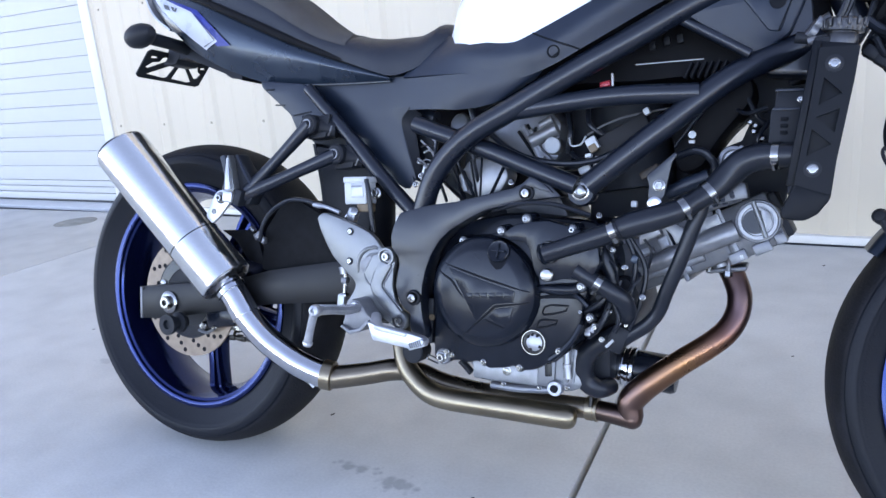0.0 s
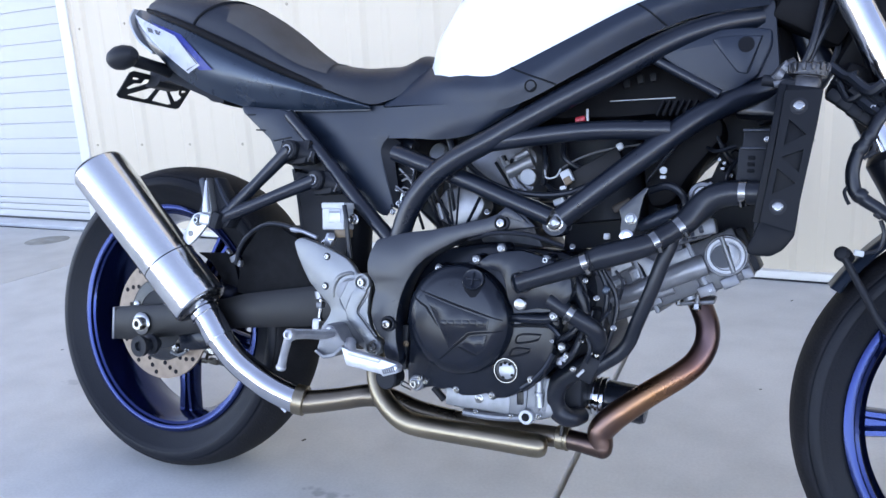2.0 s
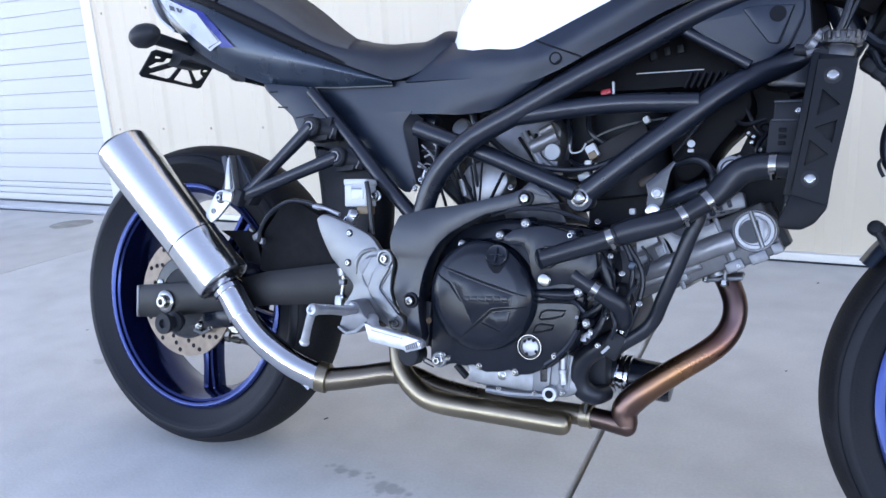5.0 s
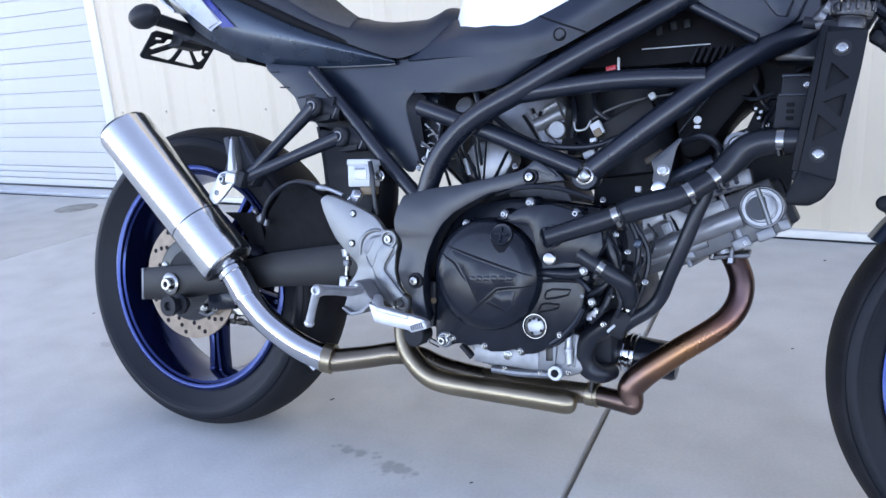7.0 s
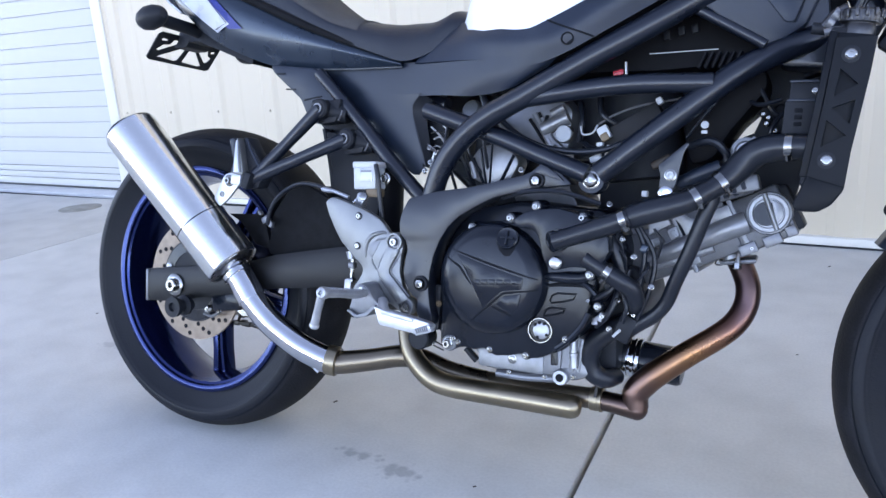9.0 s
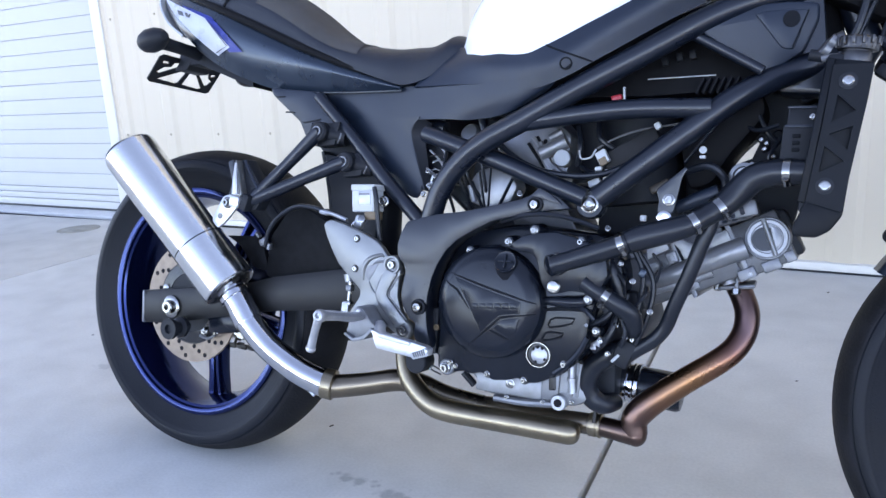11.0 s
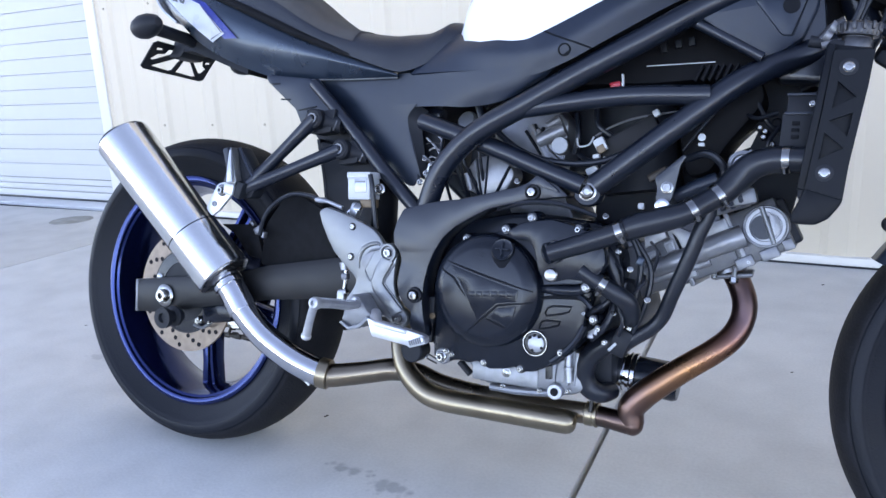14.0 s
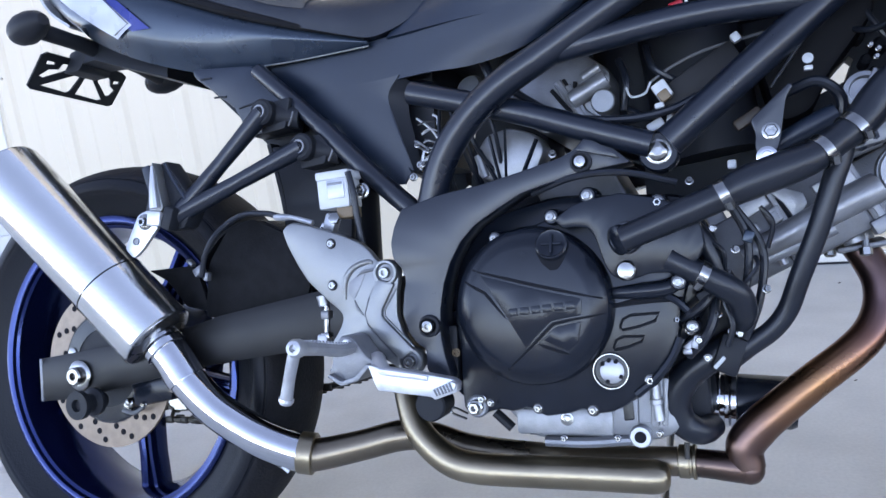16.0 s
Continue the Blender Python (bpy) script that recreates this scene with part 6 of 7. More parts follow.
bm = lathe([(0.019, -0.01), (0.019, 0.004), (0.0145, 0.005), (0.013, -0.002), (0, -0.002)], (1.028, -0.090, 0.590), (0, -1, 0), 28)
part("thermostat_housing", bm, LIGHTCAST, bike, "silver thermostat housing")
part("housing_bar", box((1.033, -0.096, 0.598), (0.005, 0.004, 0.026), (0, 25, 0), 0.0015), LIGHTCAST, bike)
bm = box((1.03, -0.10, 0.545), (0.04, 0.03, 0.022), (0, -14, 0), 0.004)
part("sensor", bm, CAST, bike)
# dark ducting and fan parts that close the view through the bike behind the intake
GAP = [(0.999, 0.612), (1.001, 0.622), (1.016, 0.637), (1.031, 0.652), (1.036, 0.647), (1.027, 0.624)]
bm = pierced([(0.80, 0.500), (0.86, 0.505), (0.93, 0.525), (1.02, 0.520), (1.088, 0.520), (1.10, 0.59), (1.115, 0.755), (0.93, 0.75), (0.82, 0.66), (0.80, 0.60)], [GAP], 0.025, 0.060)
duct = part("air_duct", bm, DARK, bike, "dark plastic ducting behind the radiator hose")
for k in range(9):
    part("duct_fin", box((0.966 + 0.0075 * k, -0.062, 0.640 + 0.010 * k), (0.0025, 0.012, 0.075 - 0.004 * k), (0, 35, 0), 0.0008), PLASTIC, duct)
for u, w, r in ((1.045, 0.640, 0.006), (1.052, 0.626, 0.005), (1.060, 0.655, 0.008), (1.040, 0.668, 0.006), (1.064, 0.612, 0.009)):
    part("duct_stub", lathe([(r, -0.02), (r, 0.012), (r * 0.6, 0.015), (0, 0.015)], (u, 0.02, w), (0.1, -1, 0.2), 14), DARK, duct)
for pts in ([(1.03, -0.05, 0.70), (1.045, -0.06, 0.665), (1.058, -0.06, 0.645), (1.075, -0.05, 0.640)], [(1.02, -0.05, 0.665), (1.04, -0.07, 0.655), (1.066, -0.07, 0.662)], [(1.060, -0.06, 0.60), (1.056, -0.07, 0.62), (1.068, -0.06, 0.645)]):
    part("wire", tube(pts, 0.003, 8), RUBBER, duct)
for u, w in ((1.043, 0.645), (1.050, 0.640), (1.060, 0.622), (1.048, 0.632)):
    bolt((u, -0.045, w), 0.0035, 0.004, duct, name="screw")
# stub under the hose and pipes over the cylinder
part("water_union", tube([(0.945, -0.108, 0.543), (0.972, -0.110, 0.556), (1.000, -0.110, 0.568)], [0.0085, 0.0105, 0.0105], 14), PLASTIC, bike, "dark grey water union")
for k in range(3):
    part("union_ring", lathe([(0.012, -0.003), (0.0125, 0.0), (0.012, 0.003)], (1.006 + 0.012 * k, -0.105, 0.537 + 0.004 * k), (1, 0, 0.35), 18), PLASTIC, bike)
part("wire", tube([(0.955, -0.10, 0.595), (0.985, -0.11, 0.602), (1.005, -0.105, 0.585), (1.004, -0.10, 0.560)], 0.0055, 10), RUBBER, bike)
# oil filter at the front of the case
bm = lathe([(0.027, 0.0), (0.030, 0.003), (0.030, 0.064), (0.027, 0.070), (0.012, 0.072), (0, 0.072)], (0.884, 0.0, 0.265), (1, 0.0, -0.06), 32)
part("oil_filter", bm, BLACKCAST, bike, "gloss black oil filter")
bm = lathe([(0.018, -0.060), (0.022, -0.046), (0.029, -0.030), (0.0305, -0.022), (0.033, -0.016), (0.033, -0.012), (0.030, -0.011), (0.030, -0.007), (0.033, -0.006), (0.033, -0.002), (0.031, 0.0), (0.0335, 0.001), (0.0335, 0.006), (0.029, 0.008)], (0.884, 0.0, 0.265), (1, 0.0, -0.06), 32)
part("filter_mount", bm, CHROME, bike, "bright filter mount")
for k, w in enumerate((0.276, 0.262, 0.270)):
    part("filter_mark", box((0.918 + 0.006 * k, -0.0295 + 60 * (w - 0.264) ** 2, w), (0.016 if k == 0 else 0.006, 0.002, 0.004), (0, -2, 0), 0.0), GREYCON, bike)

# ---- exhaust ----
END, TIP = Vector((0.1736, -0.151, 0.3629)), Vector((-0.0544, -0.1886, 0.6060))
D = (TIP - END).normalized()
LEN = (TIP - END).length
part("can_cone", lathe([(0.024, -0.004), (0.040, -0.002), (0.0478, 0.0), (0.0488, 0.002)], END, D, 48), surf("dull_steel", (0.30, 0.30, 0.305), 0.25, metal=1.0), bike, "dull steel disc that closes the foot of the can")
bm = lathe([(0.0485, 0.001), (0.0505, 0.003), (0.0505, LEN - 0.006), (0.0497, LEN - 0.003)], END, D, 64)
can = part("exhaust_can", bm, CAN, bike, "brushed stainless exhaust can")
bm = lathe([(0.0488, LEN - 0.006), (0.0494, LEN - 0.003), (0.0488, LEN - 0.001), (0.030, LEN - 0.001), (0.026, LEN + 0.003), (0.023, LEN + 0.003), (0.022, LEN - 0.06), (0.0, LEN - 0.06)], END, D, 64)
part("end_cap", bm, bpy.data.materials["dull_steel"], can, "steel end cap with a dark outlet")
part("outlet", lathe([(0.0222, LEN - 0.010), (0.0, LEN - 0.010)], END, D, 32), HOLE, can)
lip = TIP + Vector((-0.0062, 0, -0.0058))
part("outlet_lip", lathe([(0.036, -0.004), (0.0385, 0.002), (0.0385, 0.009), (0.0365, 0.0110), (0.0345, 0.010), (0.0340, -0.003)], lip, D, 40), BLACKCAST, can, "black rolled lip of the outlet")
part("outlet_cup", lathe([(0.0342, 0.006), (0.0, 0.006)], lip, D, 32), HOLE, can)
bm = lathe([(0.0503, 0.0990), (0.0509, 0.0992), (0.0509, 0.1010), (0.0503, 0.1012)], END, D, 64, closed=True)
part("strap", bm, BLACKCAST, can)
MID = [(0.1700, -0.152, 0.3680), (0.1935, -0.151, 0.3405), (0.218, -0.149, 0.306), (0.257, -0.141, 0.266), (0.310, -0.128, 0.231), (0.350, -0.116, 0.213), (0.378, -0.108, 0.206)]
mid = part("mid_pipe", tube(MID, [0.021, 0.0215, 0.0235, 0.024, 0.025, 0.025, 0.0255], 24), CHROME, bike, "polished steel link pipe")
a, b = Vector(MID[0]), Vector(MID[1])
for h0, h1, r in ((-0.010, 0.006, 0.0275), (0.010, 0.017, 0.0265), (0.020, 0.030, 0.0285)):
    part("pipe_collar", lathe([(r - 0.003, h0), (r, h0 + 0.001), (r, h1 - 0.001), (r - 0.003, h1)], a, b - a, 32), CHROME, mid)
part("pipe_sleeve", tube([a + (b - a) * 0.7, b, Vector(MID[1]).lerp(Vector(MID[2]), 0.5), Vector(MID[2])], [0.0250, 0.0255, 0.0258, 0.0258], 28), CHROME, mid)
cl = Vector((0.372, -0.109, 0.207))
part("pipe_clamp", lathe([(0.0255, -0.010), (0.0268, -0.009), (0.0268, 0.009), (0.0255, 0.010)], cl, (0.028, 0.008, -0.004), 28), GOLD, bike, "steel pipe clamp")
part("clamp_bolt", tube([cl + Vector((-0.030, -0.020, -0.010)), cl + Vector((-0.018, -0.018, -0.020))], 0.0028, 8, straight=True), ALU, bike)
part("clamp_nut", lathe([(0.0045, -0.003), (0.0045, 0.003), (0, 0.003)], cl + Vector((-0.028, -0.021, -0.010)), (0.7, 0.2, -0.6), 6), STEEL, bike)
part("tail_pipe", tube([(0.365, -0.110, 0.204), (0.391, -0.100, 0.205), (0.444, -0.090, 0.216), (0.496, -0.080, 0.228), (0.530, -0.062, 0.222), (0.581, -0.050, 0.206), (0.696, -0.050, 0.199), (0.835, -0.050, 0.203)], [0.0225, 0.0205, 0.0195, 0.0195, 0.0190, 0.0185, 0.0178, 0.0165], 24), BROWN, bike, "brown heat-tinted exhaust pipe")
RHEAD = [(0.5101, -0.050, 0.3566), (0.4993, -0.066, 0.2991), (0.5059, -0.078, 0.2648), (0.5205, -0.085, 0.2355), (0.5418, -0.087, 0.2136), (0.5685, -0.088, 0.1985), (0.6010, -0.088, 0.1935), (0.6548, -0.087, 0.1930), (0.7237, -0.085, 0.1934), (0.800, -0.082, 0.1930)]
part("rear_header", tube(RHEAD, [0.0160, 0.0160, 0.0162, 0.0172, 0.0185, 0.0192, 0.0192, 0.0190, 0.0190, 0.0190], 28), GOLD, bike, "straw-tinted rear header pipe")
part("pipe_end", lathe([(0.0190, -0.010), (0.0190, 0.0), (0.0184, 0.006), (0.0165, 0.0120), (0.0130, 0.0165), (0.0080, 0.0190), (0, 0.0200)], (0.800, -0.082, 0.1930), (1, 0.11, -0.02), 28), GOLD, bike, smooth=80)
HPIPE = [(0.8990, -0.0605, 0.2025), (0.8968, -0.0605, 0.2250), (0.9100, -0.061, 0.2445), (0.9292, -0.061, 0.2632), (0.9660, -0.057, 0.2943), (1.0050, -0.049, 0.3244), (1.0272, -0.039, 0.3466), (1.0384, -0.031, 0.3714), (1.0396, -0.026, 0.3972), (1.0310, -0.020, 0.4210), (1.0198, -0.016, 0.4408)]
hdr = part("header_pipe", tube(HPIPE, [0.0180, 0.0202, 0.0204, 0.0196, 0.0186, 0.0180, 0.0177, 0.0174, 0.0174, 0.0172, 0.0170], 28), HEADER, bike, "front header pipe with copper and violet heat tint")
part("elbow_pipe", tube([(0.8300, -0.050, 0.2030), (0.8587, -0.054, 0.2026), (0.8820, -0.058, 0.2020), (0.9000, -0.061, 0.2020)], [0.0158, 0.0158, 0.0166, 0.0176], 24), HEADER, hdr)
part("elbow_end", lathe([(0.0177 * math.cos(a), 0.0160 * math.sin(a)) for a in np.linspace(-0.3, math.pi / 2, 10)], (0.9000, -0.061, 0.2020), (1, -0.12, 0.04), 28), HEADER, hdr, smooth=80)
part("pipe_stay", box((0.9330, -0.045, 0.2520), (0.026, 0.014, 0.014), (0, -35, 0), 0.005), DARK, hdr)
part("joint_clamp", lathe([(0.0172, -0.010), (0.0188, -0.009), (0.0188, 0.002), (0.0178, 0.0025), (0.0178, 0.005), (0.0195, 0.006), (0.0195, 0.009), (0.0178, 0.010)], (0.836, -0.050, 0.203), (1, 0, 0.0), 28), GOLD, bike, "steel exhaust joint clamp")
part("clamp_screw", lathe([(0.003, -0.010), (0.003, 0.008), (0, 0.008)], (0.837, -0.066, 0.220), (0, 0.3, 1), 10), CHAIN, bike)
part("side_stand", tube([(0.60, 0.10, 0.28), (0.615, 0.22, 0.172), (0.63, 0.336, 0.0757)], 0.011, 12, straight=True), FRAME, bike, "black side stand")
part("stand_foot", box((0.632, 0.340, 0.0717), (0.05, 0.035, 0.008), (-12, 0, 0), 0.003), FRAME, bike)
part("wire_loop", tube([(0.602, -0.130, 0.262), (0.590, -0.140, 0.270), (0.588, -0.140, 0.274), (0.592, -0.138, 0.276), (0.604, -0.130, 0.268)], 0.0015, 6), STEEL, bike)
part("stand_spring", tube([(0.624, -0.090, 0.262), (0.644, -0.090, 0.244)], 0.006, 10, straight=True), DARK, bike)
# small fittings, wires and clips round the hoses
from_to = [((0.905, -0.150, 0.405), (0.918, -0.140, 0.432)), ((0.925, -0.150, 0.480), (0.930, -0.140, 0.440)), ((0.890, -0.150, 0.420), (0.872, -0.152, 0.452))]
for a, b in from_to:
    mid = (Vector(a) + Vector(b)) / 2 + Vector((0.008, -0.006, 0.004))
    part("wire", tube([a, mid, b], 0.0022, 6), RUBBER, bike)
for at in ((0.926, -0.150, 0.400), (0.910, -0.150, 0.388), (0.900, -0.150, 0.440)):
    bolt(at, 0.0046, 0.005, bike, axis=(0.3, -1, 0.2))
part("wire_clip", box((0.913, -0.150, 0.452), (0.010, 0.006, 0.012), (0, 20, 0), 0.002), GREYPAINT, bike)
for at, r, ax in (((0.8541, -0.152, 0.3627), 0.0058, (0, -1, 0)), ((0.8920, -0.140, 0.3590), 0.0042, (0.3, -1, 0.3)), ((0.8410, -0.160, 0.3733), 0.0040, (0.4, -1, 0.1)), ((0.8815, -0.146, 0.3760), 0.0040, (-0.4, -1, 0.4)), ((0.8616, -0.150, 0.5101), 0.0044, (0.1, -1, 0.4))):
    bolt(at, r, 0.006, bike, axis=ax)
for at, sz, tn in (((0.8547, -0.142, 0.3451), (0.016, 0.010, 0.012), -35), ((0.8590, -0.146, 0.3500), (0.008, 0.010, 0.014), 20), ((0.8500, -0.144, 0.3400), (0.010, 0.008, 0.006), 0)):
    part("pipe_union", box(at, sz, (0, tn, 0), 0.002), ALU, bike, "bare metal pipe union")
for pts, r in (([(0.845, -0.150, 0.372), (0.858, -0.156, 0.380), (0.872, -0.154, 0.392), (0.884, -0.146, 0.412)], 0.0042), ([(0.850, -0.140, 0.335), (0.866, -0.148, 0.352), (0.876, -0.146, 0.372), (0.880, -0.140, 0.396)], 0.0050), ([(0.888, -0.142, 0.345), (0.894, -0.148, 0.366), (0.888, -0.146, 0.390), (0.893, -0.140, 0.420)], 0.0030)):
    part("wire", tube(pts, r, 8), RUBBER, bike)
part("cable_clamp", box((0.8700, -0.150, 0.3970), (0.016, 0.012, 0.010), (0, -30, 0), 0.002), DARK, bike)
# wires and fasteners between the side panel point and the frame
for a, b in (((0.547, -0.100, 0.621), (0.580, -0.104, 0.585)), ((0.553, -0.100, 0.601), (0.566, -0.100, 0.606)), ((0.569, -0.100, 0.623), (0.575, -0.102, 0.609))):
    part("wire", tube([a, (Vector(a) + Vector(b)) / 2 + Vector((0.003, 0, 0.002)), b], 0.0016, 6), ALU, bike)
part("link_pin", tube([(0.556, -0.100, 0.581), (0.550, -0.100, 0.557)], 0.0038, 10, straight=True), STEEL, bike)
for at in ((0.551, -0.104, 0.563), (0.541, -0.104, 0.549), (0.566, -0.104, 0.570)):
    bolt(at, 0.0055, 0.005, bike)

# added block, no real part: darkens the gap behind the rear cylinder
part("dark_fill", plate([(0.580, 0.495), (0.600, 0.640), (0.690, 0.640), (0.700, 0.495)], -0.030, 0.060, 0.006, 0.01), DARK, bike)
# random pale wires and bolts, added to give the wire nest its glints
rng = random.Random(11)
for k in range(12):
    u, w = 0.546 + 0.030 * rng.random(), 0.560 + 0.050 * rng.random()
    a = Vector((u, -0.103 - 0.010 * rng.random(), w))
    d = Vector((0.010 + 0.016 * rng.random(), 0.0, 0.018 * (rng.random() - 0.62)))
    part("wire", tube([a, a + d * 0.5 + Vector((0, -0.004, 0.004 * rng.random())), a + d], 0.0009 + 0.0006 * rng.random(), 6), (ALU, RUBBER, GREYCON, CAST)[k % 4], bike)
for k in range(5):
    bolt((0.551 + 0.007 * k, -0.112, 0.586 - 0.008 * ((k * 3) % 5)), 0.0038, 0.005, bike, axis=(0.3, -1, 0.3))

# ---- bodywork ----
# tank: white shell over black lower covers
bm = hull([(0.590, 0.085, 0.775, 0.815), (0.615, 0.120, 0.765, 0.868), (0.650, 0.140, 0.757, 0.920), (0.705, 0.158, 0.752, 0.965), (0.78, 0.168, 0.752, 0.995), (0.86, 0.155, 0.775, 1.005), (0.94, 0.132, 0.810, 0.995), (1.02, 0.100, 0.845, 0.965), (1.07, 0.065, 0.86, 0.93)], 32, 2.7)
part("fuel_tank", bm, WHITE, bike, "gloss white fuel tank")
LOWER = [[(0.5797, -0.085, 0.791), (0.646, -0.133, 0.7694), (0.722, -0.1659, 0.7545), (0.7638, -0.1767, 0.7627), (0.85, -0.172, 0.803), (0.934, -0.156, 0.846), (1.004, -0.134, 0.872), (1.075, -0.105, 0.885)],
        [(0.5509, -0.1005, 0.7589), (0.6458, -0.146, 0.7479), (0.731, -0.174, 0.7339), (0.7778, -0.1836, 0.7381), (0.852, -0.177, 0.778), (0.934, -0.16, 0.824), (1.005, -0.135, 0.853), (1.09, -0.098, 0.868)],
        [(0.5161, -0.11, 0.7234), (0.6458, -0.148, 0.717), (0.7365, -0.1711, 0.7034), (0.79, -0.178, 0.715), (0.858, -0.168, 0.752), (0.937, -0.148, 0.798), (1.008, -0.122, 0.832), (1.1, -0.082, 0.852)]]
pair("tank_cover", skin(LOWER, 0.004, 40, 5), PLASTIC, bike, "matt black tank side cover")
# panel under the seat, down to its point by the shock
SIDE = [[(0.2953, -0.072, 0.7329), (0.3824, -0.083, 0.7293), (0.4945, -0.1, 0.7261), (0.5969, -0.131, 0.7237), (0.6913, -0.162, 0.7184), (0.7531, -0.177, 0.7169), (0.795, -0.178, 0.731)],
        [(0.3166, -0.0718, 0.7123), (0.3925, -0.0848, 0.7031), (0.4944, -0.1008, 0.6987), (0.5969, -0.1305, 0.6966), (0.6797, -0.1569, 0.6913), (0.7364, -0.1689, 0.6933), (0.7793, -0.1701, 0.7123)],
        [(0.3682, -0.0705, 0.6659), (0.413, -0.0868, 0.6748), (0.4946, -0.1008, 0.6711), (0.5744, -0.1235, 0.6688), (0.6388, -0.1379, 0.665), (0.7027, -0.1547, 0.6722), (0.7636, -0.1612, 0.7006)]]
pair("side_panel", skin(SIDE, 0.004, 36, 5), PLASTIC, bike, "matt black plastic side panel")
FIN = [[(0.350, -0.071, 0.668), (0.400, -0.0812, 0.623), (0.456, -0.0904, 0.580), (0.510, -0.0983, 0.546), (0.526, -0.1, 0.542)],
        [(0.4129, -0.0871, 0.6769), (0.4486, -0.0922, 0.6416), (0.4896, -0.0973, 0.6024), (0.5257, -0.1018, 0.5658), (0.5346, -0.1017, 0.5523)],
        [(0.4894, -0.0999, 0.6753), (0.4989, -0.1001, 0.6482), (0.5169, -0.1021, 0.6108), (0.5328, -0.1028, 0.5761), (0.5402, -0.1028, 0.5575)],
        [(0.532, -0.1125, 0.6745), (0.5115, -0.1025, 0.652), (0.5225, -0.1020, 0.611), (0.5345, -0.1025, 0.577), (0.5408, -0.1026, 0.557)]]
pair("panel_fin", skin(FIN, 0.004, 24, 5), PLASTIC, bike, "matt black pointed lower end of the side panel")
EDGE = [[(0.532, -0.1115, 0.6745), (0.5115, -0.1015, 0.652), (0.5225, -0.1010, 0.611), (0.5345, -0.1015, 0.577), (0.5408, -0.1016, 0.557)],
        [(0.5450, -0.0945, 0.6650), (0.5338, -0.0925, 0.6392), (0.5398, -0.0923, 0.6023), (0.5462, -0.0933, 0.571), (0.5492, -0.0938, 0.5523)]]
pair("fin_edge", skin(EDGE, 0.004, 20, 4), DARK, bike)
bm = lathe([(0.009, 0.0), (0.009, 0.002), (0.0072, 0.003), (0.0062, -0.001), (0, -0.001)], (0.797, -0.181, 0.735), (0.1, -1, -0.1), 24)
part("panel_rivet", bm, HOLE, bike, "black plastic push rivet")
def on(curves, a, b, off=0.0):
    """A place on a shell: a along its curves, b across them, both 0 to 1."""
    cols = [spline(c, 12) for c in curves]
    n = len(cols[0]) - 1
    i = min(int(a * n), n - 1)
    s = spline([c[i].lerp(c[i + 1], a * n - i) for c in cols], 10)
    g = b * (len(s) - 1)
    j = min(int(g), len(s) - 2)
    return s[j].lerp(s[j + 1], g - j) + Vector((0, -off, 0))


for a0, a1 in ((0.43, 0.52), (0.715, 0.79)):
    part("panel_seam", tube([on(LOWER, a0 + (a1 - a0) * k / 8, k / 8, 0.0) for k in range(9)], 0.0014, 6, straight=True), HOLE, bike)
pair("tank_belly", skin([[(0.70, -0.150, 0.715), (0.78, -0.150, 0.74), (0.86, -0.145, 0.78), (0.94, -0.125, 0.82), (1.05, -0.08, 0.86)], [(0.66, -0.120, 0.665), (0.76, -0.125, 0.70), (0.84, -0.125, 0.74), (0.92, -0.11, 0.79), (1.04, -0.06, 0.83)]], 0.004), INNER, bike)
# frame cover behind the steering head
FC = [(0.9609, 0.7819), (0.9910, 0.8050), (1.0270, 0.8150), (1.0689, 0.8200), (1.1043, 0.8190), (1.1054, 0.7975), (1.0899, 0.7556), (1.0603, 0.7330), (1.0452, 0.7259)]
fold = lambda u, w: 0.32 * (u - 1.03)
bm = plate(FC, -0.112, -0.095, 0.005, 0.008, tilt=fold)
pair("head_cover", bm, PLASTIC, bike, "matt black cover beside the steering head")
tri = [(1.0300, 0.8017), (1.0362, 0.8050), (1.0592, 0.8080), (1.0930, 0.8091), (1.0783, 0.7571), (1.0645, 0.7577), (1.0546, 0.7701)]
part("cover_panel", plate(tri, -0.1145, -0.110, 0.0025, 0.004, tilt=fold), PLASTIC, bike)
part("panel_seam", tube([(u, -0.1148 + fold(u, w), w) for u, w in ((1.0925, 0.8077), (1.0755, 0.7572))], 0.0009, 6, straight=True), HOLE, bike)
part("cover_hole", lathe([(0.0105, 0), (0.0105, 0.0015), (0, 0.0015)], (1.0728, -0.1005, 0.7961), (0.32, -1, 0), 24), HOLE, bike, "dark round hole")
# seat: rider's dip, passenger step
SEAT = [(-0.1057, 0.03, 0.9495, 0.966), (-0.0916, 0.0452, 0.9438, 0.9678), (-0.0535, 0.0612, 0.9314, 0.9753), (0.0038, 0.0801, 0.9103, 0.9709), (0.0807, 0.096, 0.8822, 0.9591), (0.1266, 0.0977, 0.8634, 0.9496), (0.1729, 0.0973, 0.8434, 0.9335), (0.2296, 0.0963, 0.8193, 0.8993), (0.2834, 0.0997, 0.7974, 0.8587), (0.3376, 0.103, 0.7765, 0.8266), (0.3971, 0.108, 0.7565, 0.8101), (0.4581, 0.1136, 0.7361, 0.8011), (0.4950, 0.112, 0.7270, 0.8020), (0.5311, 0.112, 0.7335, 0.8025), (0.5560, 0.109, 0.7460, 0.8115), (0.5692, 0.105, 0.7545, 0.8180), (0.5878, 0.097, 0.7680, 0.8125), (0.6011, 0.088, 0.7760, 0.8010), (0.6060, 0.078, 0.7810, 0.7950)]
SEAT = [tuple(q) for q in spline(SEAT, 4)]
seat = part("seat", hull(SEAT, 36, 3.0), VINYL, bike, "black vinyl seat with a grey cloth step")
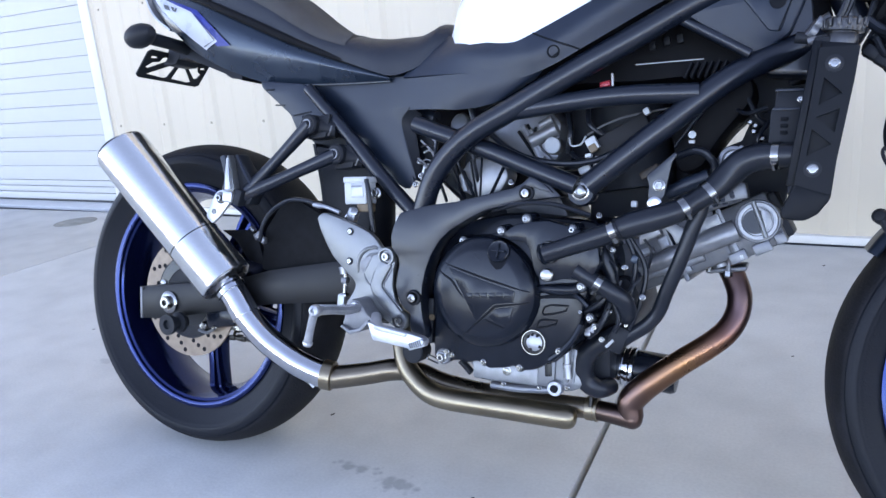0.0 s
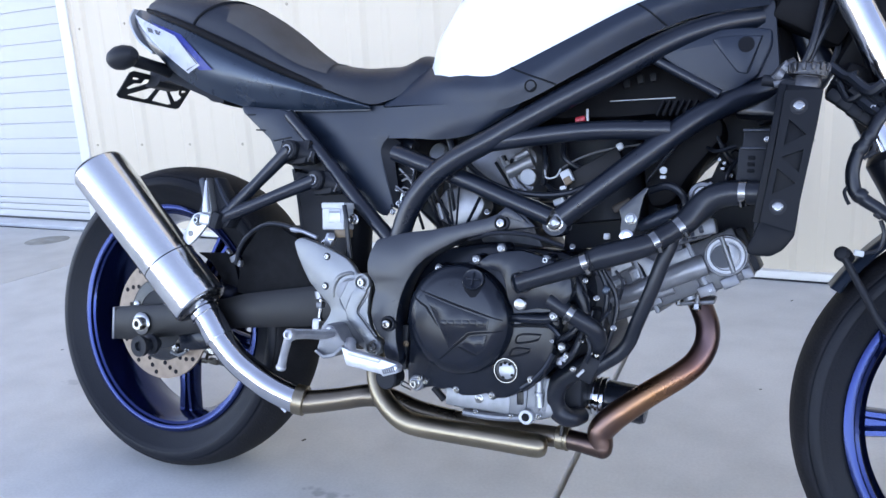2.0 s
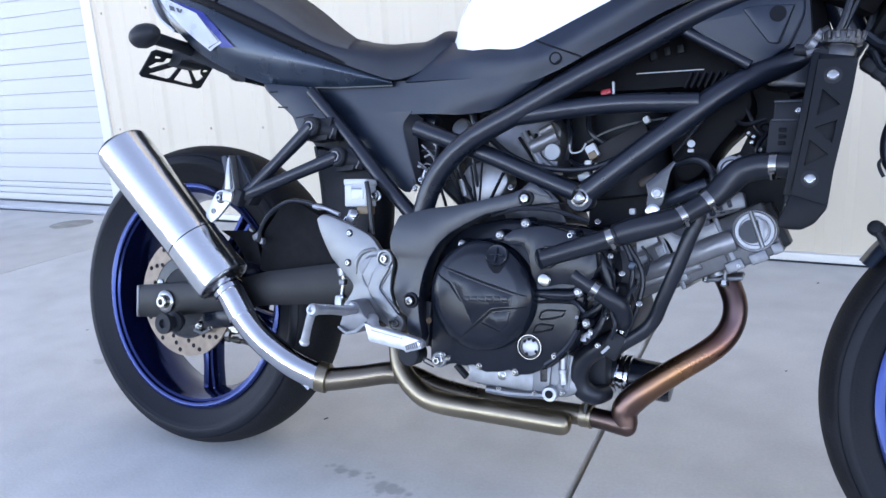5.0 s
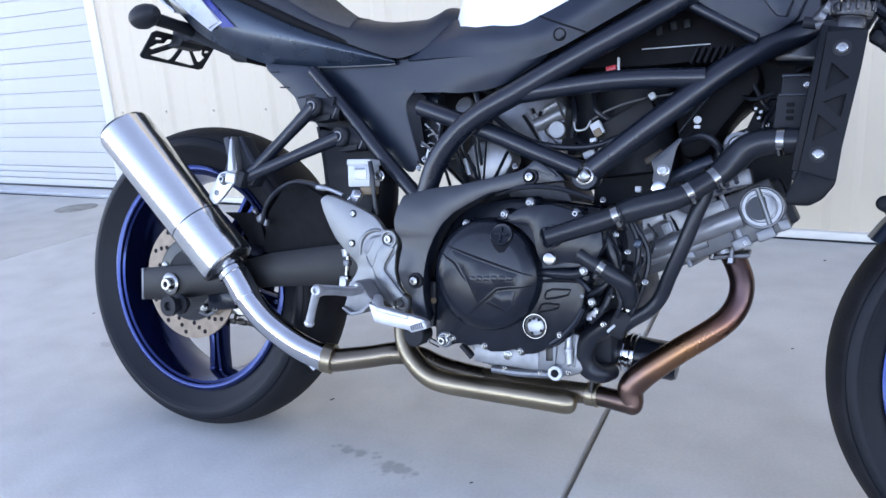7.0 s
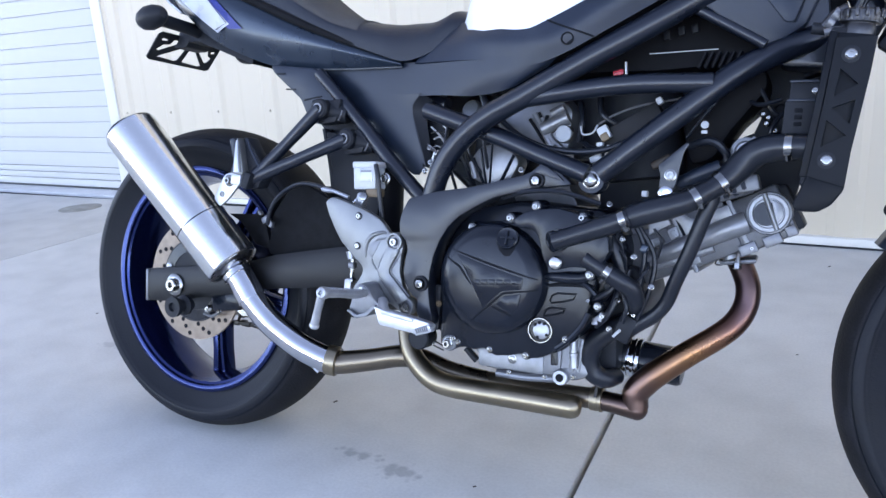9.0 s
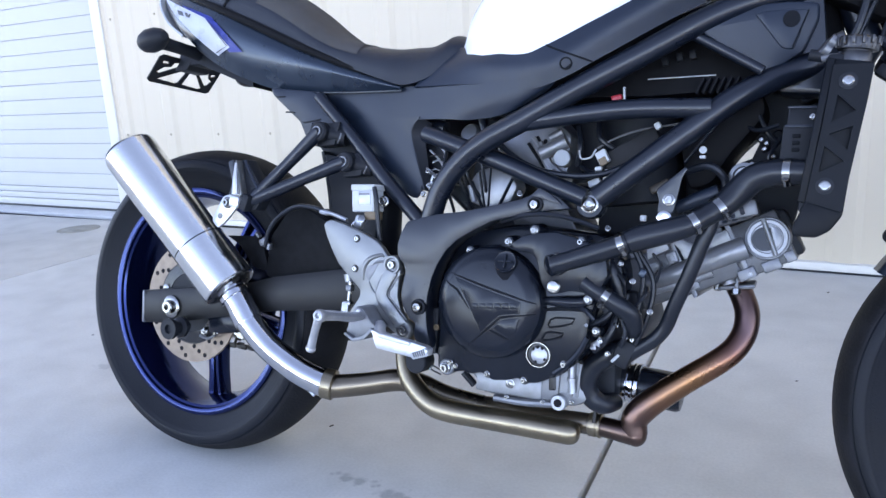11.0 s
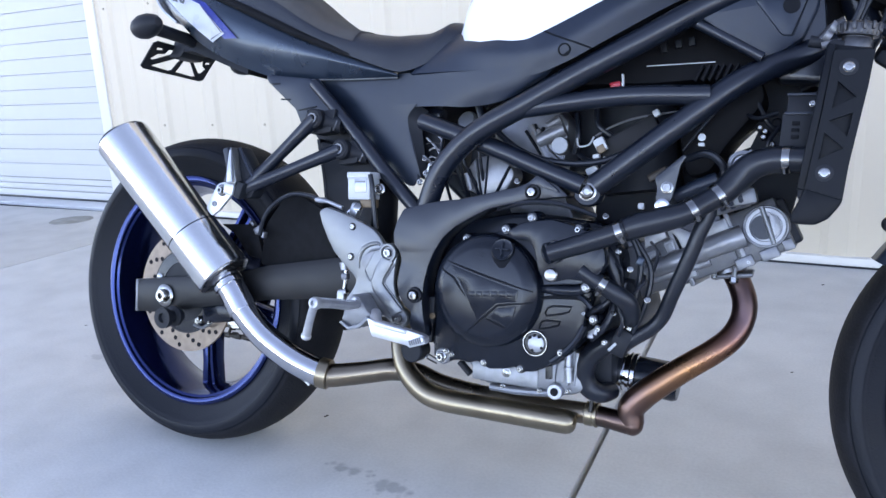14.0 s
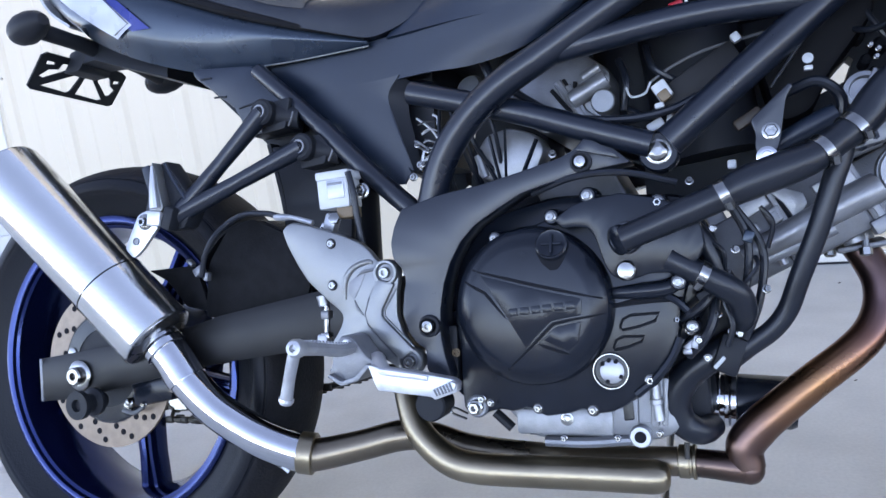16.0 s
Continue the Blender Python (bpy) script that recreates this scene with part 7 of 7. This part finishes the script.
TOPS = [[(u, f * hw, lo + (hi - lo) * (1 - abs(f) ** 3) ** (1 / 3) + 0.0015) for u, hw, lo, hi in SEAT if 0.155 < u < 0.40] for f in (-0.965, -0.94, -0.90, -0.82, -0.7, -0.5, -0.25, 0.0, 0.25, 0.5, 0.7, 0.82, 0.90, 0.94, 0.965)]
part("seat_step", skin(TOPS, 0.0, 18, 4), SUEDE, seat, "grey cloth covered step of the seat")
line = []
for a in np.linspace(0.02, math.pi - 0.02, 40):
    c, s = math.cos(a), math.sin(a)
    u = 0.080 + 0.075 * abs(s)
    hw, lo, hi = (float(np.interp(u, [q[0] for q in SEAT], [q[k] for q in SEAT])) for k in (1, 2, 3))
    line.append((u, -1.004 * hw * math.copysign(abs(c) ** (2 / 3), c), lo + (hi - lo) * 1.01 * abs(s) ** (2 / 3)))
part("seam", tube(line, 0.003, 6, straight=True), HOLE, seat, "stitched seam between the two seats")
part("seat_strap", tube([(0.145, -0.03, 0.9420), (0.165, -0.03, 0.9340), (0.175, -0.03, 0.930)], 0.0022, 6), GREYCON, seat)

# tail fairing
TAIL = [[(-0.1432, -0.023, 0.9562), (-0.0759, -0.0592, 0.9361), (0.0016, -0.082, 0.9089), (0.0787, -0.098, 0.8808), (0.1699, -0.098, 0.8434), (0.2641, -0.096, 0.8038), (0.3623, -0.1, 0.7669), (0.489, -0.107, 0.7251)],
        [(-0.1337, -0.0426, 0.9292), (-0.0664, -0.0768, 0.9029), (0.011, -0.0965, 0.8756), (0.0965, -0.1086, 0.8448), (0.1789, -0.1079, 0.8138), (0.2735, -0.1042, 0.78), (0.3722, -0.1044, 0.7503), (0.4889, -0.108, 0.723)],
        [(-0.1096, -0.0466, 0.8961), (-0.047, -0.078, 0.8596), (0.0303, -0.0945, 0.8271), (0.1148, -0.1032, 0.7963), (0.1978, -0.1007, 0.7698), (0.2933, -0.0976, 0.749), (0.3825, -0.0989, 0.7356), (0.489, -0.106, 0.7209)],
        [(-0.0775, -0.0353, 0.8661), (-0.008, -0.0684, 0.8193), (0.0692, -0.0845, 0.7796), (0.1426, -0.0856, 0.7507), (0.2172, -0.0825, 0.7300), (0.2987, -0.0842, 0.7238), (0.3828, -0.0899, 0.7215), (0.4892, -0.102, 0.7188)]]
pair("tail_fairing", skin(TAIL, 0.004, 44, 5), GREYPAINT, bike, "dark grey metallic tail fairing")
part("tail_lip", tube([(0.2986, -0.0872, 0.7234), (0.3827, -0.0929, 0.7206), (0.4891, -0.104, 0.7190)], 0.0012, 8), SILVER, bike)
bm = hull([(-0.135, 0.025, 0.915, 0.948), (-0.09, 0.043, 0.87, 0.940), (0.0, 0.058, 0.82, 0.910), (0.12, 0.068, 0.765, 0.865), (0.25, 0.066, 0.735, 0.815)], 16, 4)
part("tail_core", bm, DARK, bike)
bm = skin([[(-0.139, v, 0.953), (-0.137, v * 1.3, 0.925), (-0.108, v * 1.4, 0.885), (-0.075, v * 1.2, 0.858)] for v in (-0.040, -0.015, 0.015, 0.040)], 0.004)
part("tail_light", bm, surf("smoked_lens", (0.36, 0.38, 0.40), 0.12, coat=0.5, bump=0), bike, "smoked tail light lens")


def tail_at(a, b, off=0.0025):
    """A place on the tail fairing: a along it, b down it, both 0 to 1."""
    return on(TAIL, a, b, off)


def decal(corners, off, n=8):
    """A film laid on the fairing between four corners (a, b)."""
    bm = bmesh.new()
    q = [np.array(c) for c in corners]
    g = [[bm.verts.new(tail_at(*((1 - s) * ((1 - t) * q[0] + t * q[1]) + s * ((1 - t) * q[3] + t * q[2])), off)) for t in np.linspace(0, 1, n)] for s in np.linspace(0, 1, n)]
    for r, w in zip(g, g[1:]):
        for k in range(n - 1):
            bm.faces.new((r[k], r[k + 1], w[k + 1], w[k]))
    bmesh.ops.solidify(bm, geom=list(bm.faces), thickness=0.0006)
    return bm


part("blue_stripe", decal([(0.20, 0.20), (0.375, 0.20), (0.492, 0.56), (0.425, 0.64)], 0.0030), BLUEFILM, bike, "blue decal on the tail")
part("silver_badge", decal([(0.0, 0.18), (0.345, 0.275), (0.438, 0.567), (0.345, 0.785)], 0.0042), SILVERFILM, bike, "pale silver decal on the tail")
for c in ([(0.175, 0.335), (0.212, 0.325), (0.219, 0.395), (0.182, 0.405)], [(0.226, 0.320), (0.246, 0.315), (0.253, 0.385), (0.236, 0.388)], [(0.256, 0.312), (0.268, 0.310), (0.256, 0.384), (0.246, 0.386)]):
    part("badge_bar", decal(c, 0.0052, 3), CAST, bike)
for c in ([(0.352, 0.300), (0.358, 0.295), (0.430, 0.560), (0.424, 0.570)], [(0.424, 0.570), (0.430, 0.560), (0.350, 0.745), (0.345, 0.740)]):
    part("badge_edge", decal(c, 0.0052, 4), CAST, bike)
# no real part: a black strip painted as the shadow under the seat edge
part("seat_gap", tube([(u - 0.002, v - 0.001, w + 0.004) for u, v, w in TAIL[0][1:]], [0.004, 0.006, 0.007, 0.008, 0.008, 0.006, 0.003], 10), INNER, bike, "black strip standing in for the shadow between seat and tail")
# tail tidy: plate frame with spokes, two indicators
UPD = Vector((0.041, 0, 0.048))


def tidy(p):
    return Vector((-0.150, 0.012, 0.766)) + Vector((0, 1, 0)) * p[0] * 1.06 + UPD * p[1]


tidy_ob = part("plate_bracket", plate([(-0.115, 0.79), (-0.09, 0.82), (-0.05, 0.83), (-0.08, 0.79)], -0.03, 0.03, 0.003, 0.004), DARK, bike, "black cut-out licence plate bracket with no plate")
OUTER = [(-0.0790, 0.020), (-0.0805, 0.930), (-0.0730, 1.045), (-0.0385, 1.046), (-0.0160, 1.042), (0.0400, 1.100), (0.0740, 1.040), (0.0840, 0.950), (0.0850, 0.020), (0.0770, -0.060), (-0.0719, -0.050)]
HOLES = ([(-0.0678, 0.829), (-0.0539, 0.838), (-0.0520, 0.750), (-0.0664, 0.716)], [(-0.0693, 0.369), (-0.0581, 0.605), (-0.0430, 0.665), (-0.0397, 0.848), (-0.0261, 0.879), (-0.0182, 0.788), (-0.0595, 0.334)],
         [(-0.0600, 0.110), (-0.0040, 0.690), (0.0010, 0.620), (-0.0050, 0.120), (-0.0110, 0.060)], [(0.0060, 0.080), (0.0095, 0.651), (0.0200, 0.692), (0.0590, 0.092), (0.0530, 0.040)],
         [(0.0310, 0.756), (0.0453, 0.837), (0.0560, 0.754), (0.0640, 0.540), (0.0750, 0.452), (0.0700, 0.263), (0.0635, 0.232), (0.0358, 0.597)], [(0.0640, 0.741), (0.0755, 0.768), (0.0765, 0.672), (0.0655, 0.623)])
bm = pierced(OUTER, HOLES, -0.0015, 0.0015)
across = Vector((0, 1, 0)).cross(UPD).normalized()
for v in bm.verts:
    v.co = tidy((v.co.x, v.co.z)) + across * v.co.y
part("cut_plate", bm, DARK, tidy_ob)
part("bracket_arm", hull([(-0.11, 0.022, 0.80, 0.83), (-0.04, 0.035, 0.80, 0.84), (0.06, 0.045, 0.765, 0.80), (0.12, 0.05, 0.745, 0.78)], 12, 4), DARK, tidy_ob)
for s in (-1, 1):
    part("indicator_stalk", tube([(-0.042, s * 0.02, 0.818), (-0.047, s * 0.07, 0.812 if s > 0 else 0.822), (-0.054, s * 0.125, 0.806 if s > 0 else 0.826)], [0.014, 0.012, 0.013], 12), DARK, bike)
    bm = lathe([(0.0, -0.040), (0.012, -0.036), (0.020, -0.024), (0.0235, -0.008), (0.022, 0.011), (0.017, 0.027), (0.009, 0.038), (0.0, 0.041)], (-0.055, s * 0.140, 0.806 if s > 0 else 0.826), (1, s * 0.15, 0.12), 20)
    ind = part("indicator", bm, DARK, bike, "small black indicator pod")
    part("lens", lathe([(0.019, -0.024), (0.0165, -0.031), (0.0, -0.0365)], (-0.055, s * 0.140, 0.806 if s > 0 else 0.826), (1, s * 0.15, 0.12), 16), surf("smoked_amber", (0.03, 0.02, 0.015), 0.2) if s < 0 else bpy.data.materials["smoked_amber"], ind)

# ---- front end ----
FORK = Vector((-math.sin(RAKE), 0, math.cos(RAKE)))
for s in (-1, 1):
    foot = AXLE_F + Vector((-0.003, s * 0.100, 0.0))
    leg = part("fork_slider", steered(tube([foot - FORK * 0.03, foot + FORK * 0.10, foot + FORK * 0.36, foot + FORK * 0.40], [0.024, 0.027, 0.027, 0.030], 20, straight=True)), FRAME, bike, "satin black fork slider")
    part("fork_tube", steered(tube([foot + FORK * 0.38, foot + FORK * 0.78], 0.0205, 24, straight=True)), CHROME, bike, "polished fork tube")
    part("dust_seal", steered(lathe([(0.0295, 0), (0.030, 0.006), (0.024, 0.016), (0.021, 0.018)], foot + FORK * 0.398, FORK, 24)), RUBBER, leg)
    part("axle_clamp", steered(box(tuple(foot), (0.06, 0.045, 0.06), (0, 25, 0), 0.01)), FRAME, leg)
    part("fork_clip", steered(lathe([(0.0285, -0.008), (0.0285, 0.008)], foot + FORK * 0.30, FORK, 20)), DARK, leg)
    part("front_caliper", steered(plate([(1.375, 0.40), (1.36, 0.46), (1.395, 0.48), (1.42, 0.42)], min(s * 0.045, s * 0.085), max(s * 0.045, s * 0.085), 0.008, 0.01)), BLACKCAST, leg)
part("front_axle", steered(tube([AXLE_F + Vector((0, -0.12, 0)), AXLE_F + Vector((0, 0.12, 0))], 0.011, 14, straight=True)), STEEL, bike)
for h, t in ((0.69, 0.03), (0.82, 0.025)):
    c = AXLE_F + FORK * h + Vector((-0.025, 0, 0))
    part("fork_yoke", steered(box(tuple(c), (0.085, 0.25, t), (0, -25, 0), 0.01)), FRAME, bike, "satin black fork yoke")
part("steering_stem", steered(tube([AXLE_F + FORK * 0.52 + Vector((-0.055, 0, 0)), AXLE_F + FORK * 0.80 + Vector((-0.055, 0, 0))], 0.02, 16, straight=True)), FRAME, bike)
arch = [(1.196, 0.472), (1.215, 0.500), (1.255, 0.545), (1.31, 0.588), (1.40, 0.615), (1.50, 0.608), (1.60, 0.56)]
bm = skin([[(u + (0.0 if abs(v) < 0.05 else 0.010), v, w - (0.0 if abs(v) < 0.03 else 0.001 if abs(v) < 0.044 else 0.006)) for u, w in arch] for v in (-0.052, -0.042, -0.02, 0.02, 0.042, 0.052)], 0.004)
part("front_mudguard", bm, PLASTIC, bike, "matt black front mudguard")
part("mudguard_stay", tube([(1.207, -0.090, 0.516), (1.235, -0.090, 0.466), (1.262, -0.090, 0.422), (1.34, -0.090, 0.34)], 0.0048, 10), DARK, bike)
part("stay_knob", lathe([(0.0085, -0.03), (0.0100, -0.006), (0.0098, 0.002), (0.0065, 0.006), (0, 0.007)], (1.205, -0.088, 0.520), (-0.3, -1, 0.2), 16), DARK, bike)
part("handlebar", steered(tube([(1.13, -0.36, 1.06), (1.17, -0.20, 1.03), (1.18, 0.0, 1.03), (1.17, 0.20, 1.03), (1.13, 0.36, 1.06)], 0.0125, 12)), FRAME, bike, "black handlebar")
for s in (-1, 1):
    part("grip", steered(tube([(1.142, s * 0.27, 1.048), (1.122, s * 0.385, 1.066)], 0.017, 12, straight=True)), RUBBER, bike)
part("headlight", steered(lathe([(0.02, -0.10), (0.075, -0.06), (0.09, 0.0), (0.088, 0.03), (0.07, 0.045), (0, 0.05)], (1.27, 0, 0.93), (1, 0, -0.1), 32)), DARK, bike, "round black headlight")
# brake hoses and wiring before the radiator
part("brake_hose", tube([(1.2420, -0.112, 0.7050), (1.2325, -0.118, 0.6890), (1.2232, -0.120, 0.6678), (1.2138, -0.120, 0.6517), (1.2087, -0.120, 0.6325), (1.2086, -0.120, 0.6148), (1.2134, -0.120, 0.5986), (1.2252, -0.120, 0.5883), (1.2392, -0.121, 0.5789), (1.2567, -0.124, 0.5636), (1.290, -0.124, 0.520)], [0.0075, 0.0075, 0.0078, 0.0082, 0.0085, 0.0085, 0.0085, 0.0082, 0.0078, 0.0075, 0.007], 12), RUBBER, bike, "black front brake hose")
part("hose_tie", tube([(1.2052, -0.122, 0.6075), (1.2005, -0.124, 0.6001), (1.2023, -0.124, 0.5917), (1.2066, -0.124, 0.5833)], 0.0022, 8), DARK, bike)
for at, r, ax in (((1.2180, -0.121, 0.5950), 0.0105, (0.8, 0, -0.5)), ((1.2150, -0.120, 0.6540), 0.0100, (0.5, 0, 0.8)), ((1.2235, -0.120, 0.6690), 0.0095, (0.5, 0, 0.8))):
    part("hose_grommet", lathe([(r * 0.85, -0.006), (r, 0.0), (r * 0.85, 0.006)], at, ax, 14), RUBBER, bike)
part("hose_clip", box((1.2276, -0.120, 0.6468), (0.012, 0.01, 0.006), (0, -40, 0), 0.002), DARK, bike)
part("wire", tube([(1.2232, -0.122, 0.6678), (1.2300, -0.122, 0.6550), (1.2190, -0.122, 0.6400)], 0.0022, 8), RUBBER, bike)
part("wire", tube([(1.2426, -0.119, 0.5651), (1.2473, -0.119, 0.5492), (1.2443, -0.118, 0.5314), (1.2355, -0.118, 0.5245), (1.2203, -0.115, 0.5227)], 0.0026, 8), RUBBER, bike)
part("wire_end", box((1.2215, -0.116, 0.5225), (0.012, 0.008, 0.008), (0, 10, 0), 0.002), GREYCON, bike)
part("hose_clip", box((1.2400, -0.121, 0.5720), (0.010, 0.012, 0.010), (0, 35, 0), 0.002), DARK, bike)
for k, (a, b, c) in enumerate((((1.134, -0.08, 0.752), (1.152, -0.085, 0.790), (1.166, -0.08, 0.87)), ((1.142, -0.08, 0.752), (1.154, -0.08, 0.785), (1.182, -0.07, 0.86)), ((1.09, -0.02, 0.70), (1.17, -0.04, 0.75), (1.20, -0.04, 0.88)))):
    part("wire", tube([a, b, c], 0.005, 8), RUBBER, bike, "black control cable")
for at, size in (((1.206, -0.06, 0.742), (0.05, 0.05, 0.05)), ((1.226, -0.03, 0.83), (0.040, 0.06, 0.14)), ((1.150, -0.02, 0.855), (0.10, 0.10, 0.07))):
    part("wiring_box", box(at, size, (10, 25, 15), 0.008), INNER, bike)
rng = random.Random(11)
for k in range(12):
    a = Vector((1.172 + 0.005 * k + 0.006 * rng.random(), -0.09 - 0.02 * rng.random(), 0.745 - 0.004 * k + 0.02 * rng.random()))
    b = a + Vector((0.012 + 0.015 * rng.random(), -0.01 + 0.02 * rng.random(), -0.022 + 0.012 * rng.random()))
    c = b + Vector((0.012 + 0.012 * rng.random(), -0.005, 0.010 - 0.02 * rng.random()))
    part("wire", tube([a, b, c], 0.0045 + 0.003 * rng.random(), 8), RUBBER, bike)
for u, w, z in ((1.1830, 0.7235, 0.016), (1.1950, 0.7130, 0.014), (1.2080, 0.7030, 0.016), (1.2215, 0.6950, 0.018)):
    part("connector", box((u, -0.095, w), (0.020, 0.016, z), (0, 35, 0), 0.004), DARK, bike, "black cable connector")
bolt((1.226, -0.112, 0.706), 0.005, 0.004, bike)
